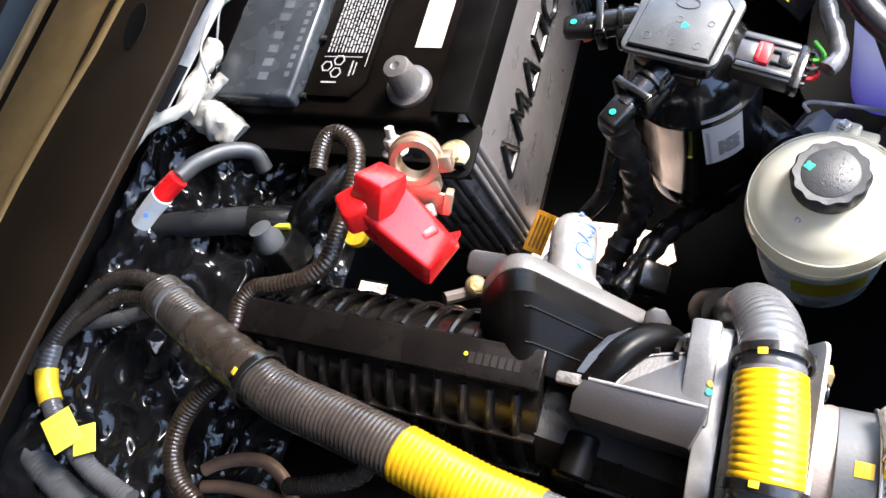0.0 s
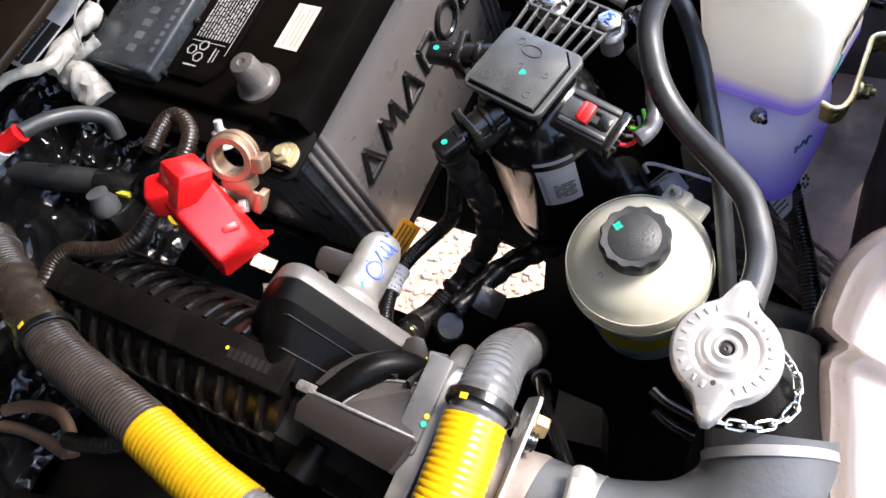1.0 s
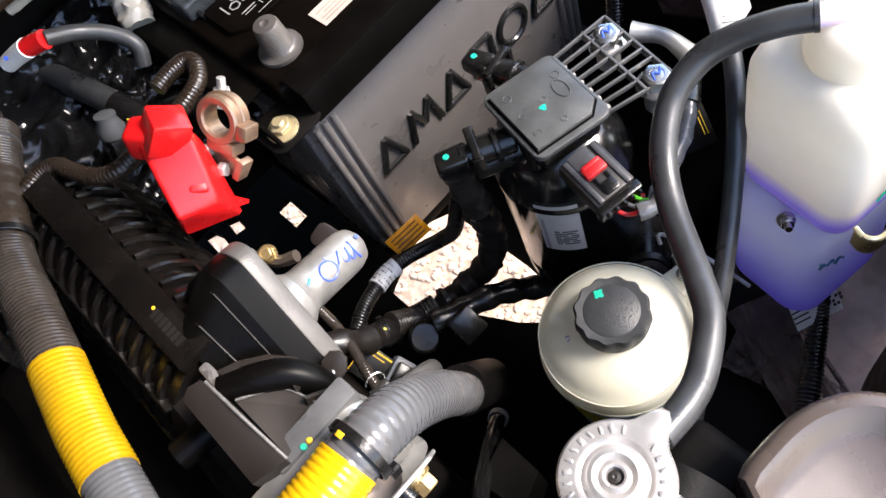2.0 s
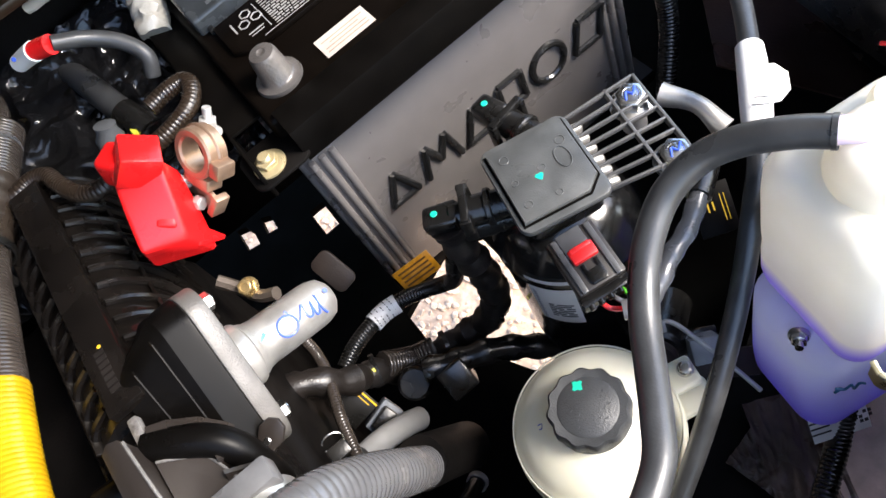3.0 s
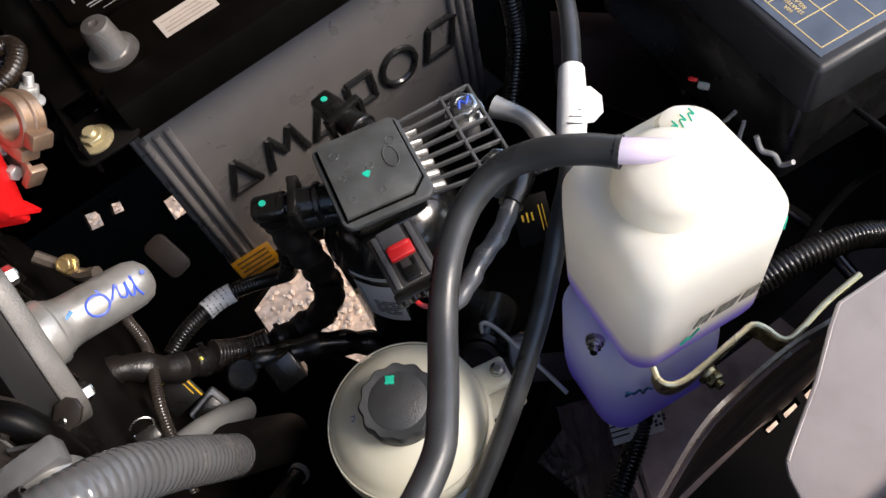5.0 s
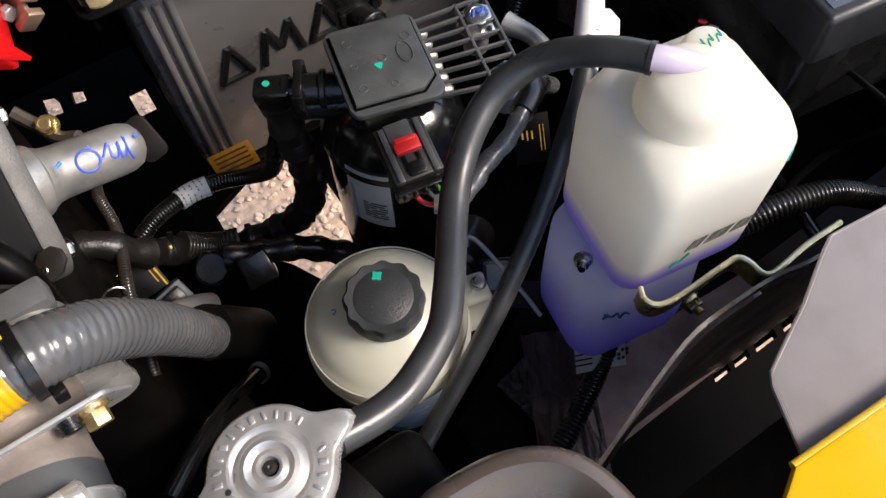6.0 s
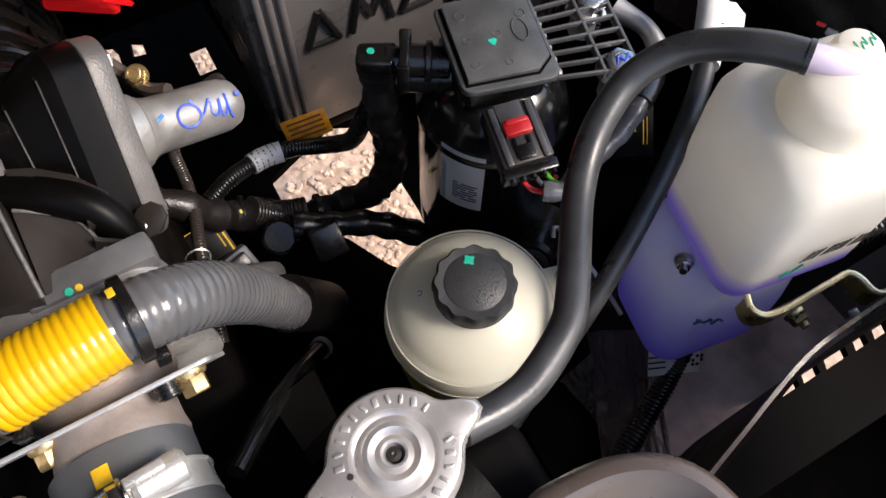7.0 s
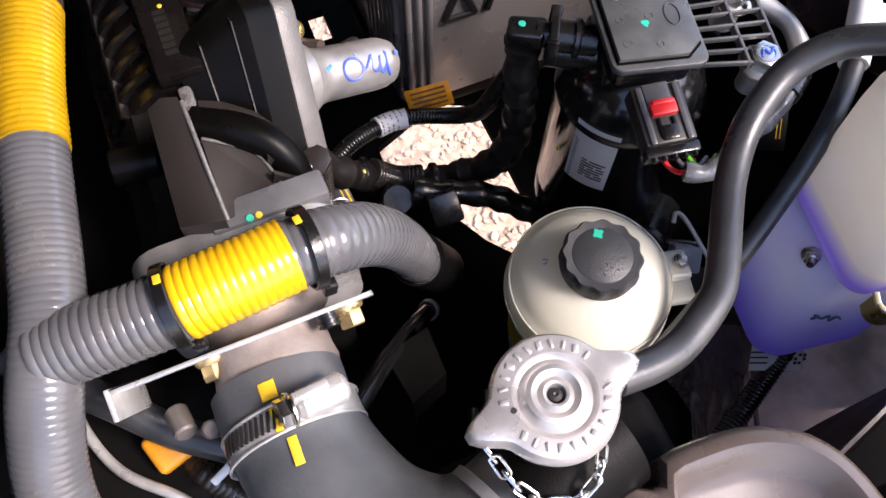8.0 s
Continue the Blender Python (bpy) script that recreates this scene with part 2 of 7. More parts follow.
def lathe(profile, m=None, seg=40, wob=None):
    """Turns (radius, height) pairs about z. wob(angle) scales the radius."""
    bm = bmesh.new()
    rings = []
    for r, z in profile:
        if r < 1e-6:
            rings.append([bm.verts.new((0, 0, z))])
        else:
            ring = []
            for i in range(seg):
                a = 2 * math.pi * i / seg
                k = wob(a, r, z) if wob else 1.0
                ring.append(bm.verts.new((r * k * math.cos(a), r * k * math.sin(a), z)))
            rings.append(ring)
    for a, b in zip(rings, rings[1:]):
        if len(a) == len(b) == 1:
            continue
        for i in range(seg):
            j = (i + 1) % seg
            if len(a) == 1:
                bm.faces.new((a[0], b[i], b[j]))
            elif len(b) == 1:
                bm.faces.new((a[i], b[0], a[j]))
            else:
                bm.faces.new((a[i], b[i], b[j], a[j]))
    for ring in (rings[0], rings[-1]):
        if len(ring) > 1:
            bm.faces.new(ring)
    return moved(bm, m) if m else bm


def cyl(r, h, m=None, bev=0.0008, seg=28, r2=None):
    r2 = r if r2 is None else r2
    b = min(bev, 0.4 * h, 0.4 * min(r, r2))
    return lathe([(0, 0), (r - b, 0), (r, b), (r2, h - b), (r2 - b, h), (0, h)], m, seg)


def pipe_ring(r_in, r_out, h, m=None, bev=0.0006, seg=36):
    b = min(bev, 0.4 * h, 0.3 * (r_out - r_in))
    bm = lathe([(r_in, b), (r_in + b, 0), (r_out - b, 0), (r_out, b), (r_out, h - b), (r_out - b, h), (r_in + b, h), (r_in, h - b), (r_in, b)], None, seg)
    for f in [f for f in bm.faces if len(f.verts) > 4]:
        bm.faces.remove(f)
    bmesh.ops.remove_doubles(bm, verts=bm.verts, dist=1e-6)
    return moved(bm, m) if m else bm


def prism(poly, h, m=None, bev=0.001, seg=2):
    """A flat outline raised by h along z, with rounded rims."""
    bm = bmesh.new()
    vs = [bm.verts.new((x, y, 0)) for x, y in poly]
    f = bm.faces.new(vs)
    up = bmesh.ops.extrude_face_region(bm, geom=[f])
    bmesh.ops.translate(bm, vec=(0, 0, h), verts=[g for g in up["geom"] if isinstance(g, bmesh.types.BMVert)])
    bmesh.ops.recalc_face_normals(bm, faces=bm.faces)
    if bev:
        rim = [e for e in bm.edges if abs(e.verts[0].co.z - e.verts[1].co.z) < 1e-7]
        bmesh.ops.bevel(bm, geom=rim, offset=bev, segments=seg, profile=0.5, affect="EDGES")
    return moved(bm, m) if m else bm


def rounded(sx, sy, r, n=5):
    """A rounded rectangle's outline, centred."""
    pts = []
    for cx, cy, a0 in ((sx / 2 - r, sy / 2 - r, 0), (-sx / 2 + r, sy / 2 - r, 90), (-sx / 2 + r, -sy / 2 + r, 180), (sx / 2 - r, -sy / 2 + r, 270)):
        for i in range(n + 1):
            a = radians(a0 + 90 * i / n)
            pts.append((cx + r * math.cos(a), cy + r * math.sin(a)))
    return pts


def loft(sections, m=None):
    """Skins closed outlines of one count, given as lists of 3D points."""
    bm = bmesh.new()
    rings = [[bm.verts.new(p) for p in s] for s in sections]
    for a, b in zip(rings, rings[1:]):
        for i in range(len(a)):
            j = (i + 1) % len(a)
            bm.faces.new((a[i], a[j], b[j], b[i]))
    bm.faces.new(rings[0][::-1])
    bm.faces.new(rings[-1])
    return moved(bm, m) if m else bm


def spline(pts, step):
    """A smooth line through pts, with points about step apart."""
    p = [Vector(q) for q in pts]
    p = [2 * p[0] - p[1]] + p + [2 * p[-1] - p[-2]]
    dense = []
    for i in range(1, len(p) - 2):
        a, b, c, d = p[i - 1:i + 3]
        for k in range(24):
            t = k / 24
            dense.append(0.5 * ((2 * b) + (c - a) * t + (2 * a - 5 * b + 4 * c - d) * t * t + (3 * b - a - 3 * c + d) * t ** 3))
    dense.append(p[-2])
    s = [0.0]
    for a, b in zip(dense, dense[1:]):
        s.append(s[-1] + (b - a).length)
    n = max(2, round(s[-1] / step))
    out, j = [], 0
    for i in range(n + 1):
        want = s[-1] * i / n
        while j < len(s) - 2 and s[j + 1] < want:
            j += 1
        k = (want - s[j]) / max(1e-9, s[j + 1] - s[j])
        out.append(dense[j].lerp(dense[j + 1], k))
    return out, s[-1]


def sweep(pts, r, step=0.003, seg=14, radius=None, ends=True):
    """A tube along a smooth line. radius(s, length) scales its thickness along the way."""
    line, length = spline(pts, step)
    bm = bmesh.new()
    rings, ref = [], None
    for i, q in enumerate(line):
        d = (line[min(i + 1, len(line) - 1)] - line[max(i - 1, 0)]).normalized()
        if ref is None:
            ref = d.orthogonal().normalized()
        ref = (ref - d * ref.dot(d)).normalized()
        side = d.cross(ref)
        k = r * (radius(length * i / (len(line) - 1), length) if radius else 1.0)
        rings.append([bm.verts.new(q + k * (math.cos(2 * math.pi * a / seg) * ref + math.sin(2 * math.pi * a / seg) * side)) for a in range(seg)])
    for a, b in zip(rings, rings[1:]):
        for i in range(seg):
            j = (i + 1) % seg
            bm.faces.new((a[i], a[j], b[j], b[i]))
    if ends:
        bm.faces.new(rings[0][::-1])
        bm.faces.new(rings[-1])
    return bm


def ribs(pitch, depth, sharp=1.0):
    """Corrugation: rounded crests, one every pitch."""
    return lambda s, length: 1 - depth + depth * abs(math.sin(math.pi * s / pitch)) ** sharp


def conduit(pts, r, pitch=0.0032, depth=0.09, seg=18, sharp=0.8):
    return sweep(pts, r, pitch / 6, seg, ribs(pitch, depth, sharp))


def crinkle(bm, amount, scale):
    """Dents and wrinkles a surface."""
    for v in bm.verts:
        v.co += noise.noise_vector(v.co * scale) * amount
    return bm


def band_at(p, d, r, width, thick=0.0012, seg=32):
    """A ring about the line through p along d."""
    return pipe_ring(r, r + thick, width, axes(Vector(p) - Vector(d).normalized() * width / 2, d), 0.0003, seg)


def hexagon(r):
    return [(r * math.cos(radians(60 * i)), r * math.sin(radians(60 * i))) for i in range(6)]


def stud_bolt(name, p, d, across, height, material, label, group="", flange=0.0, recess=True, stud=0.0, turn=0.0, parent=None):
    """A hexagon bolt head with a washer flange, or with a threaded stud on top."""
    m = axes(p, d) @ pose(0, 0, 0, 0, 0, turn)
    pieces = []
    z = 0.0
    if flange:
        pieces.append(lathe([(0, 0), (flange, 0), (flange, 0.0012), (across * 0.62, 0.0028), (0, 0.0028)], m, 28))
        z = 0.002
    head = prism(hexagon(across / math.sqrt(3)), height, m @ Matrix.Translation((0, 0, z)), min(0.0008, height * 0.2))
    pieces.append(head)
    if recess:
        pieces.append(lathe([(across * 0.42, 0), (across * 0.40, 0.0006), (across * 0.30, 0.0007), (across * 0.27, 0.0002), (0, 0.0001)], m @ Matrix.Translation((0, 0, z + height - 0.0002)), 24))
    if stud:
        pieces.append(sweep([m @ Vector((0, 0, z)), m @ Vector((0, 0, z + height + stud))], across * 0.30, 0.0002, 14, ribs(0.001, 0.1)))
    if parent:
        return part(name, join(*pieces), material, parent, label)
    return solo(name, join(*pieces), material, label, "bolt", group)


def words(text, size, m, material, parent, name="lettering", thick=0.00008):
    """Raised lettering in the built-in face, as a mesh, centred on m and facing along its z axis."""
    cu = bpy.data.curves.new("letters", "FONT")
    cu.body, cu.size, cu.align_x, cu.align_y, cu.extrude, cu.resolution_u = text, size, "CENTER", "CENTER", thick, 2
    tmp = bpy.data.objects.new("letters", cu)
    scene.collection.objects.link(tmp)
    me = bpy.data.meshes.new_from_object(tmp)
    bpy.data.objects.remove(tmp)
    bm = bmesh.new()
    bm.from_mesh(me)
    bpy.data.meshes.remove(me)
    return part(name, moved(bm, m), material, parent, "", 0)


def bars(rows, m, material, parent, thick=0.0001, name="print"):
    """Lines of unreadable print as plain bars: (x, y, width, height), on m's xy plane."""
    return part(name, join(*[box(w, h, thick, m @ Matrix.Translation((x, y, 0)), 0) for x, y, w, h in rows]), material, parent, "", 0)


def scribble(pts, w, m, material, parent, name="paint_mark"):
    return part(name, sweep([m @ Vector((x, y, 0)) for x, y in pts], w, w * 0.8, 6), material, parent)


def crumpled(sx, sy, m, amount, cell, seed, cuts=60):
    """A sheet with folds and facets."""
    bm = bmesh.new()
    nx, ny = cuts, max(4, int(cuts * sy / sx))
    grid = [[None] * (ny + 1) for _ in range(nx + 1)]
    for i in range(nx + 1):
        for j in range(ny + 1):
            x, y = (i / nx - 0.5) * sx, (j / ny - 0.5) * sy
            v = Vector((x / cell * 0.75, y / cell * 1.15, seed))
            bend = noise.noise_vector(v * 0.6) * 0.8
            h = 0.6 * noise.noise(v) - 1.1 * abs(noise.noise((v + bend) * 1.6)) - 0.5 * abs(noise.noise((v + bend) * 3.7)) - 0.10 * abs(noise.noise(v * 8.0))
            grid[i][j] = bm.verts.new((x, y, h * amount))
    for i in range(nx):
        for j in range(ny):
            bm.faces.new((grid[i][j], grid[i + 1][j], grid[i + 1][j + 1], grid[i][j + 1]))
    g = bmesh.ops.solidify(bm, geom=bm.faces[:], thickness=0.001)
    return moved(bm, m)


# ---- ground and bay ----
def slab(name, poly, z0, z1, material, label, bev=0.0):
    return solo(name, prism(poly, z1 - z0, Matrix.Translation((0, 0, z0)), bev), material, label, name.split("_")[0], "", "structure")


GRAVEL = surf("pinkish_gravel", (0.52, 0.36, 0.25), 0.85, vary=0.35, scale=60, bump=0.6, fine=200, dirt=(0.30, 0.20, 0.14), dirt_amount=0.6)
bm = bmesh.new()
bmesh.ops.create_grid(bm, x_segments=2, y_segments=2, size=60)
solo("ground", bm, GRAVEL, "pinkish brown gravel ground beneath the vehicle", "ground", "", "structure", 0)
ico = bmesh.new()
bmesh.ops.create_icosphere(ico, subdivisions=1, radius=1)
ico.verts.ensure_lookup_table()
base = np.array([v.co[:] for v in ico.verts])
tris = np.array([[v.index for v in f.verts] for f in ico.faces])
ico.free()
allv, allf = [], []
for k in range(9000):
    r = random.uniform(0.003, 0.009)
    q = base * np.random.uniform(0.75, 1.15, (len(base), 1)) * np.array([1.3, 1.0, 0.7]) * r
    turn = np.array(Euler((random.uniform(-0.5, 0.5), random.uniform(-0.5, 0.5), random.random() * 6)).to_matrix())
    allv.append(q @ turn.T + np.array([random.uniform(-0.5, 0.8), random.uniform(-0.3, 1.3), r * 0.2]))
    allf.append(tris + len(base) * k)
me = bpy.data.meshes.new("gravel")
me.from_pydata(np.vstack(allv).tolist(), [], np.vstack(allf).tolist())
bm = bmesh.new()
bm.from_mesh(me)
solo("gravel", bm, surf("gravel_stone", (0.56, 0.40, 0.285), 0.8, vary=0.35, scale=35, bump=0.4), "loose pinkish gravel stones on the ground", "gravel", "", "stuff", 25)

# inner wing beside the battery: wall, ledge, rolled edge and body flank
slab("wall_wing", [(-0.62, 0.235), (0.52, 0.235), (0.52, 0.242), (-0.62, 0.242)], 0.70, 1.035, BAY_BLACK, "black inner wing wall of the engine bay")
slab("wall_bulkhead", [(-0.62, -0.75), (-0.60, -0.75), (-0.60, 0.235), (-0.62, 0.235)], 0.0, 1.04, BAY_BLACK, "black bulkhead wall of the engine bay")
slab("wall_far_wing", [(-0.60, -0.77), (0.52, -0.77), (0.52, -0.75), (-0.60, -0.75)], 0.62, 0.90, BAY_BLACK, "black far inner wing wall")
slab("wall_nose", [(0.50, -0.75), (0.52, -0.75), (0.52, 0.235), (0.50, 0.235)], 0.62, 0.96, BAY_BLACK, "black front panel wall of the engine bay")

# battery
battery = thing("car_battery", (0.13, 0.086, 0.775), "silver-grey and black car battery held by a black steel frame", "battery")
LX, LY = 0.263, 0.173
case = [(0.006, 0.0), (LX - 0.006, 0.0), (LX, 0.006), (LX, LY - 0.006), (LX - 0.006, LY), (0.006, LY), (0.0, LY - 0.006), (0.0, 0.006)]
body = part("case", prism(case, 0.215, Matrix.Translation((0, 0, 0.768)), 0.002), CASE_GREY, battery, "silver-grey moulded case")
for k, x in enumerate((0.0045, 0.0125, 0.0205, LX - 0.0045, LX - 0.0125, LX - 0.0205)):
    part("rib", prism(rounded(0.0052, 0.006, 0.0024), 0.176, Matrix.Translation((x, -0.0005, 0.772)), 0.001), CASE_GREY, body)
for k in range(7):
    part("rib", prism(rounded(0.006, 0.0085, 0.0028), 0.176, Matrix.Translation((-0.0003, 0.010 + 0.0105 * k, 0.772)), 0.001), CASE_GREY, body)
lid = part("lid", box(LX + 0.002, LY + 0.002, 0.030, Matrix.Translation((LX / 2, LY / 2, 0.966)), 0.004, 3), LID_BLACK, battery, "black plastic lid")
# raised print panel with cut corners, and the dusty cover over the cell plugs
panel = [(0.012, 0.066), (0.024, 0.056), (0.128, 0.056), (0.140, 0.066), (0.140, 0.098), (0.012, 0.098)]
plate = part("print_panel", prism(panel, 0.005, Matrix.Translation((0, 0, 0.995)), 0.0012), LID_BLACK, lid)
flat = Matrix.Translation((0, 0, 1.0001))
mx = []
for k in range(12):
    x = 0.046
    while x < 0.112 + 0.016 * (k % 4 != 3):
        w = random.uniform(0.0015, 0.0060)
        mx.append((x + w / 2, 0.0625 + 0.0027 * k, w, random.choice((0.0009, 0.0012, 0.0015))))
        x += w + 0.0010
mx.append((0.085, 0.0598, 0.10, 0.0006))
mx.append((0.0425, 0.079, 0.0006, 0.030))
bars(mx, flat, PRINT_PALE, plate)
for a in (90, 210, 330):
    c = Vector((0.0345 + 0.0056 * math.cos(radians(a)), 0.0835 + 0.0056 * math.sin(radians(a)), 1.0004))
    part("symbol", pipe_ring(0.0034, 0.0045, 0.0004, Matrix.Translation(c) @ pose(0, 0, 0, 0, 0, a), 0.0001, 6), PRINT_PALE, plate)
bars([(0.0335, 0.0700, 0.012, 0.0012), (0.0225, 0.0840, 0.0012, 0.012), (0.0335, 0.0670, 0.010, 0.0008)], flat, PRINT_PALE, plate)
cover = part("vent_cover", box(0.130, 0.068, 0.016, Matrix.Translation((0.069, 0.1385, 0.993)), 0.003, 3), COVER_GREY, battery, "dusty grey-black vent cover with faded print")
bars([(0.020 + 0.011 * k + (0.004 if k > 3 else 0), 0.131, 0.006, 0.008) for k in range(8)], Matrix.Translation((0, 0, 1.0091)), surf("faded_print", (0.080, 0.086, 0.092), 0.35), cover)
bars([(0.022 + 0.007 * k, 0.112, 0.004, 0.004) for k in range(12)], Matrix.Translation((0, 0, 1.0091)), surf("faint_print", (0.075, 0.080, 0.086), 0.35), cover)
for x in (0.012, 0.058, 0.10):
    part("catch", box(0.004, 0.006, 0.008, Matrix.Translation((x, 0.1015, 0.992)), 0.001), BLACK_PLASTIC, cover)
part("vent_cover", box(0.110, 0.068, 0.016, Matrix.Translation((0.200, 0.1385, 0.993)), 0.003, 3), COVER_GREY, battery, "dusty grey-black vent cover")
post = part("terminal_post", lathe([(0, -0.001), (0.0150, -0.001), (0.0156, 0.001), (0.0150, 0.0035), (0.0118, 0.0045), (0.0105, 0.006), (0.0089, 0.0225), (0.0078, 0.0245), (0.0030, 0.0250), (0.0022, 0.0243), (0, 0.0242)], Matrix.Translation((0.0235, 0.0245, 0.995)), 40), LEAD_POST, battery, "dull grey lead terminal post")
for x, y, w, h in ((0.0720, 0.0200, 0.0375, 0.0190), (0.156, 0.024, 0.0375, 0.0190)):
    sticker = part("sticker", box(w, h, 0.0004, Matrix.Translation((x, y, 0.9961)), 0), PEACH_LABEL, lid, "cream paper sticker with fine print")
    bars([(x, y - 0.006 + 0.0034 * k, w * (0.85 if k != 2 else 0.6), 0.0006) for k in range(4)], Matrix.Translation((0, 0, 0.9966)), surf("brown_print", (0.25, 0.17, 0.12), 0.5), sticker)
# raised shapes of the maker's mark on the long side: outlines only, not letters
face = pose(0, -0.001, 0, 90, 0, 0)


def outline(pts, closed, w=0.0028):
    q = [face @ Vector((x, z, 0)) for x, z in pts]
    b = [sweep([q[i], q[(i + 1) % len(q)]], w, 0.004, 8) for i in range(len(q) if closed else len(q) - 1)]
    return join(*b)


MARK_BLACK = surf("raised_black_mark", (0.01, 0.01, 0.01), 0.25, bump=0.02)
for x0 in (0.044, 0.118):
    part("raised_mark", outline([(x0 - 0.012, 0.857), (x0, 0.888), (x0 + 0.012, 0.857)], True), MARK_BLACK, body, "raised black shape")
part("raised_mark", outline([(0.066, 0.856), (0.073, 0.887), (0.082, 0.866), (0.091, 0.887), (0.098, 0.856)], False), MARK_BLACK, body, "raised black shape")
part("raised_mark", outline([(0.142, 0.860), (0.142, 0.886), (0.163, 0.886), (0.163, 0.860)], True), MARK_BLACK, body, "raised black shape")
q = [face @ Vector((0.188 + 0.015 * math.cos(a), 0.872 + 0.016 * math.sin(a), 0)) for a in [2 * math.pi * k / 16 for k in range(17)]]
part("raised_mark", sweep(q, 0.0028, 0.003, 8), MARK_BLACK, body, "raised black ring")
part("raised_mark", outline([(0.212, 0.858), (0.219, 0.887), (0.243, 0.887), (0.236, 0.858)], True), MARK_BLACK, body, "raised black shape")

# hold-down frame round the top edge, with its corner bolt
clamp = thing("battery_clamp", (0.13, -0.012, 0.95), "black painted steel frame holding the battery down", "bracket")
part("front_bar", join(box(0.274, 0.0025, 0.026, Matrix.Translation((0.142, -0.0205, 0.972)), 0.0006), box(0.274, 0.024, 0.0025, Matrix.Translation((0.142, -0.0095, 0.9965)), 0.0006)), FRAME_BLACK, clamp)
part("end_bar", join(box(0.0025, 0.205, 0.020, Matrix.Translation((-0.0235, 0.080, 0.967)), 0.0006), box(0.024, 0.160, 0.0025, Matrix.Translation((-0.0120, 0.1000, 0.9855)), 0.0006)), FRAME_BLACK, clamp)
part("end_bar", join(box(0.0025, 0.205, 0.050, Matrix.Translation((0.280, 0.080, 0.951)), 0.0006), box(0.026, 0.195, 0.0025, Matrix.Translation((0.268, 0.083, 0.9985)), 0.0006)), FRAME_BLACK, clamp)
part("bolt_tab", prism(rounded(0.040, 0.036, 0.008), 0.003, Matrix.Translation((-0.0105, -0.0080, 0.9775)), 0.001), BAY_BLACK, clamp)
stud_bolt("hold_down_nut", (-0.0150, -0.0115, 0.9805), (0, 0, 1), 0.0125, 0.0042, NUT_ZINC, "yellow-zinc flange nut on a stud at the battery corner", "", 0.0108, False, 0.003)
slab("battery_tray", [(-0.004, 0.002), (0.285, 0.002), (0.285, 0.20), (-0.004, 0.20)], 0.752, 0.767, BAY_BLACK, "black steel tray under the battery", 0.003)

# positive clamp with its red boot
term = thing("battery_terminal", (-0.045, -0.012, 1.0), "brass cable terminal lying loose beside the battery post", "terminal")
RC = Vector((-0.0385, -0.0085, 1.0190))
tilt = axes(RC, (-0.72, -0.30, 0.60), (0.43, -0.79, -0.27))
part("clamp_ring", pipe_ring(0.0095, 0.0150, 0.014, tilt @ Matrix.Translation((0, 0, -0.007)), 0.0012), COPPER_CLAMP, term)
part("clamp_lip", pipe_ring(0.0098, 0.0162, 0.003, tilt @ Matrix.Translation((0, 0, -0.002)), 0.0008), COPPER_CLAMP, term)
part("clamp_lug", box(0.008, 0.010, 0.013, tilt @ pose(0.0175, -0.003, -0.006), 0.0015), COPPER_CLAMP, term)
part("clamp_lug", box(0.020, 0.008, 0.012, tilt @ pose(0.002, -0.0165, -0.006), 0.0015), COPPER_CLAMP, term)
part("terminal_plate", box(0.026, 0.015, 0.003, tilt @ pose(0.001, -0.0265, -0.002, 10, 0, -18), 0.0012), COPPER_CLAMP, term)
part("terminal_plate", box(0.005, 0.014, 0.010, tilt @ pose(0.014, -0.029, -0.006, 0, 0, -18), 0.0010), COPPER_CLAMP, term)
stud_bolt("terminal_bolt", tilt @ Vector((-0.006, -0.0220, 0.003)), tilt.to_3x3() @ Vector((-0.97, -0.15, 0.12)), 0.0080, 0.005, BRIGHT_ALLOY, "bright zinc terminal bolt", "", 0, False, 0.009, 10, term)
stud_bolt("terminal_bolt", tilt @ Vector((0.006, -0.0310, 0.003)), tilt.to_3x3() @ Vector((-0.97, -0.15, 0.12)), 0.0080, 0.005, BRIGHT_ALLOY, "bright zinc terminal bolt", "", 0, False, 0.011, 30, term)
stud_bolt("terminal_stud", (-0.0300, 0.0120, 1.0085), (0.5, 0.06, 0.8), 0.0095, 0.008, BRIGHT_ALLOY, "zinc nut on a threaded stud", "", 0.008, False, 0.007, 0, term)
# boot: tapering block with a raised bolt cover and a cable sleeve
boot = thing("terminal_boot", (-0.095, -0.005, 1.0), "bright red soft plastic battery terminal boot", "boot")
def soft_quad(c, r, n=4):
    """A quadrilateral outline with rounded corners."""
    out = []
    for i in range(4):
        p, q0, q1 = Vector(c[i]), Vector(c[i - 1]), Vector(c[(i + 1) % 4])
        a, b = p + (q0 - p).normalized() * r, p + (q1 - p).normalized() * r
        for k in range(n + 1):
            t = k / n
            out.append((1 - t) ** 2 * a + 2 * t * (1 - t) * p + t * t * b)
    return out


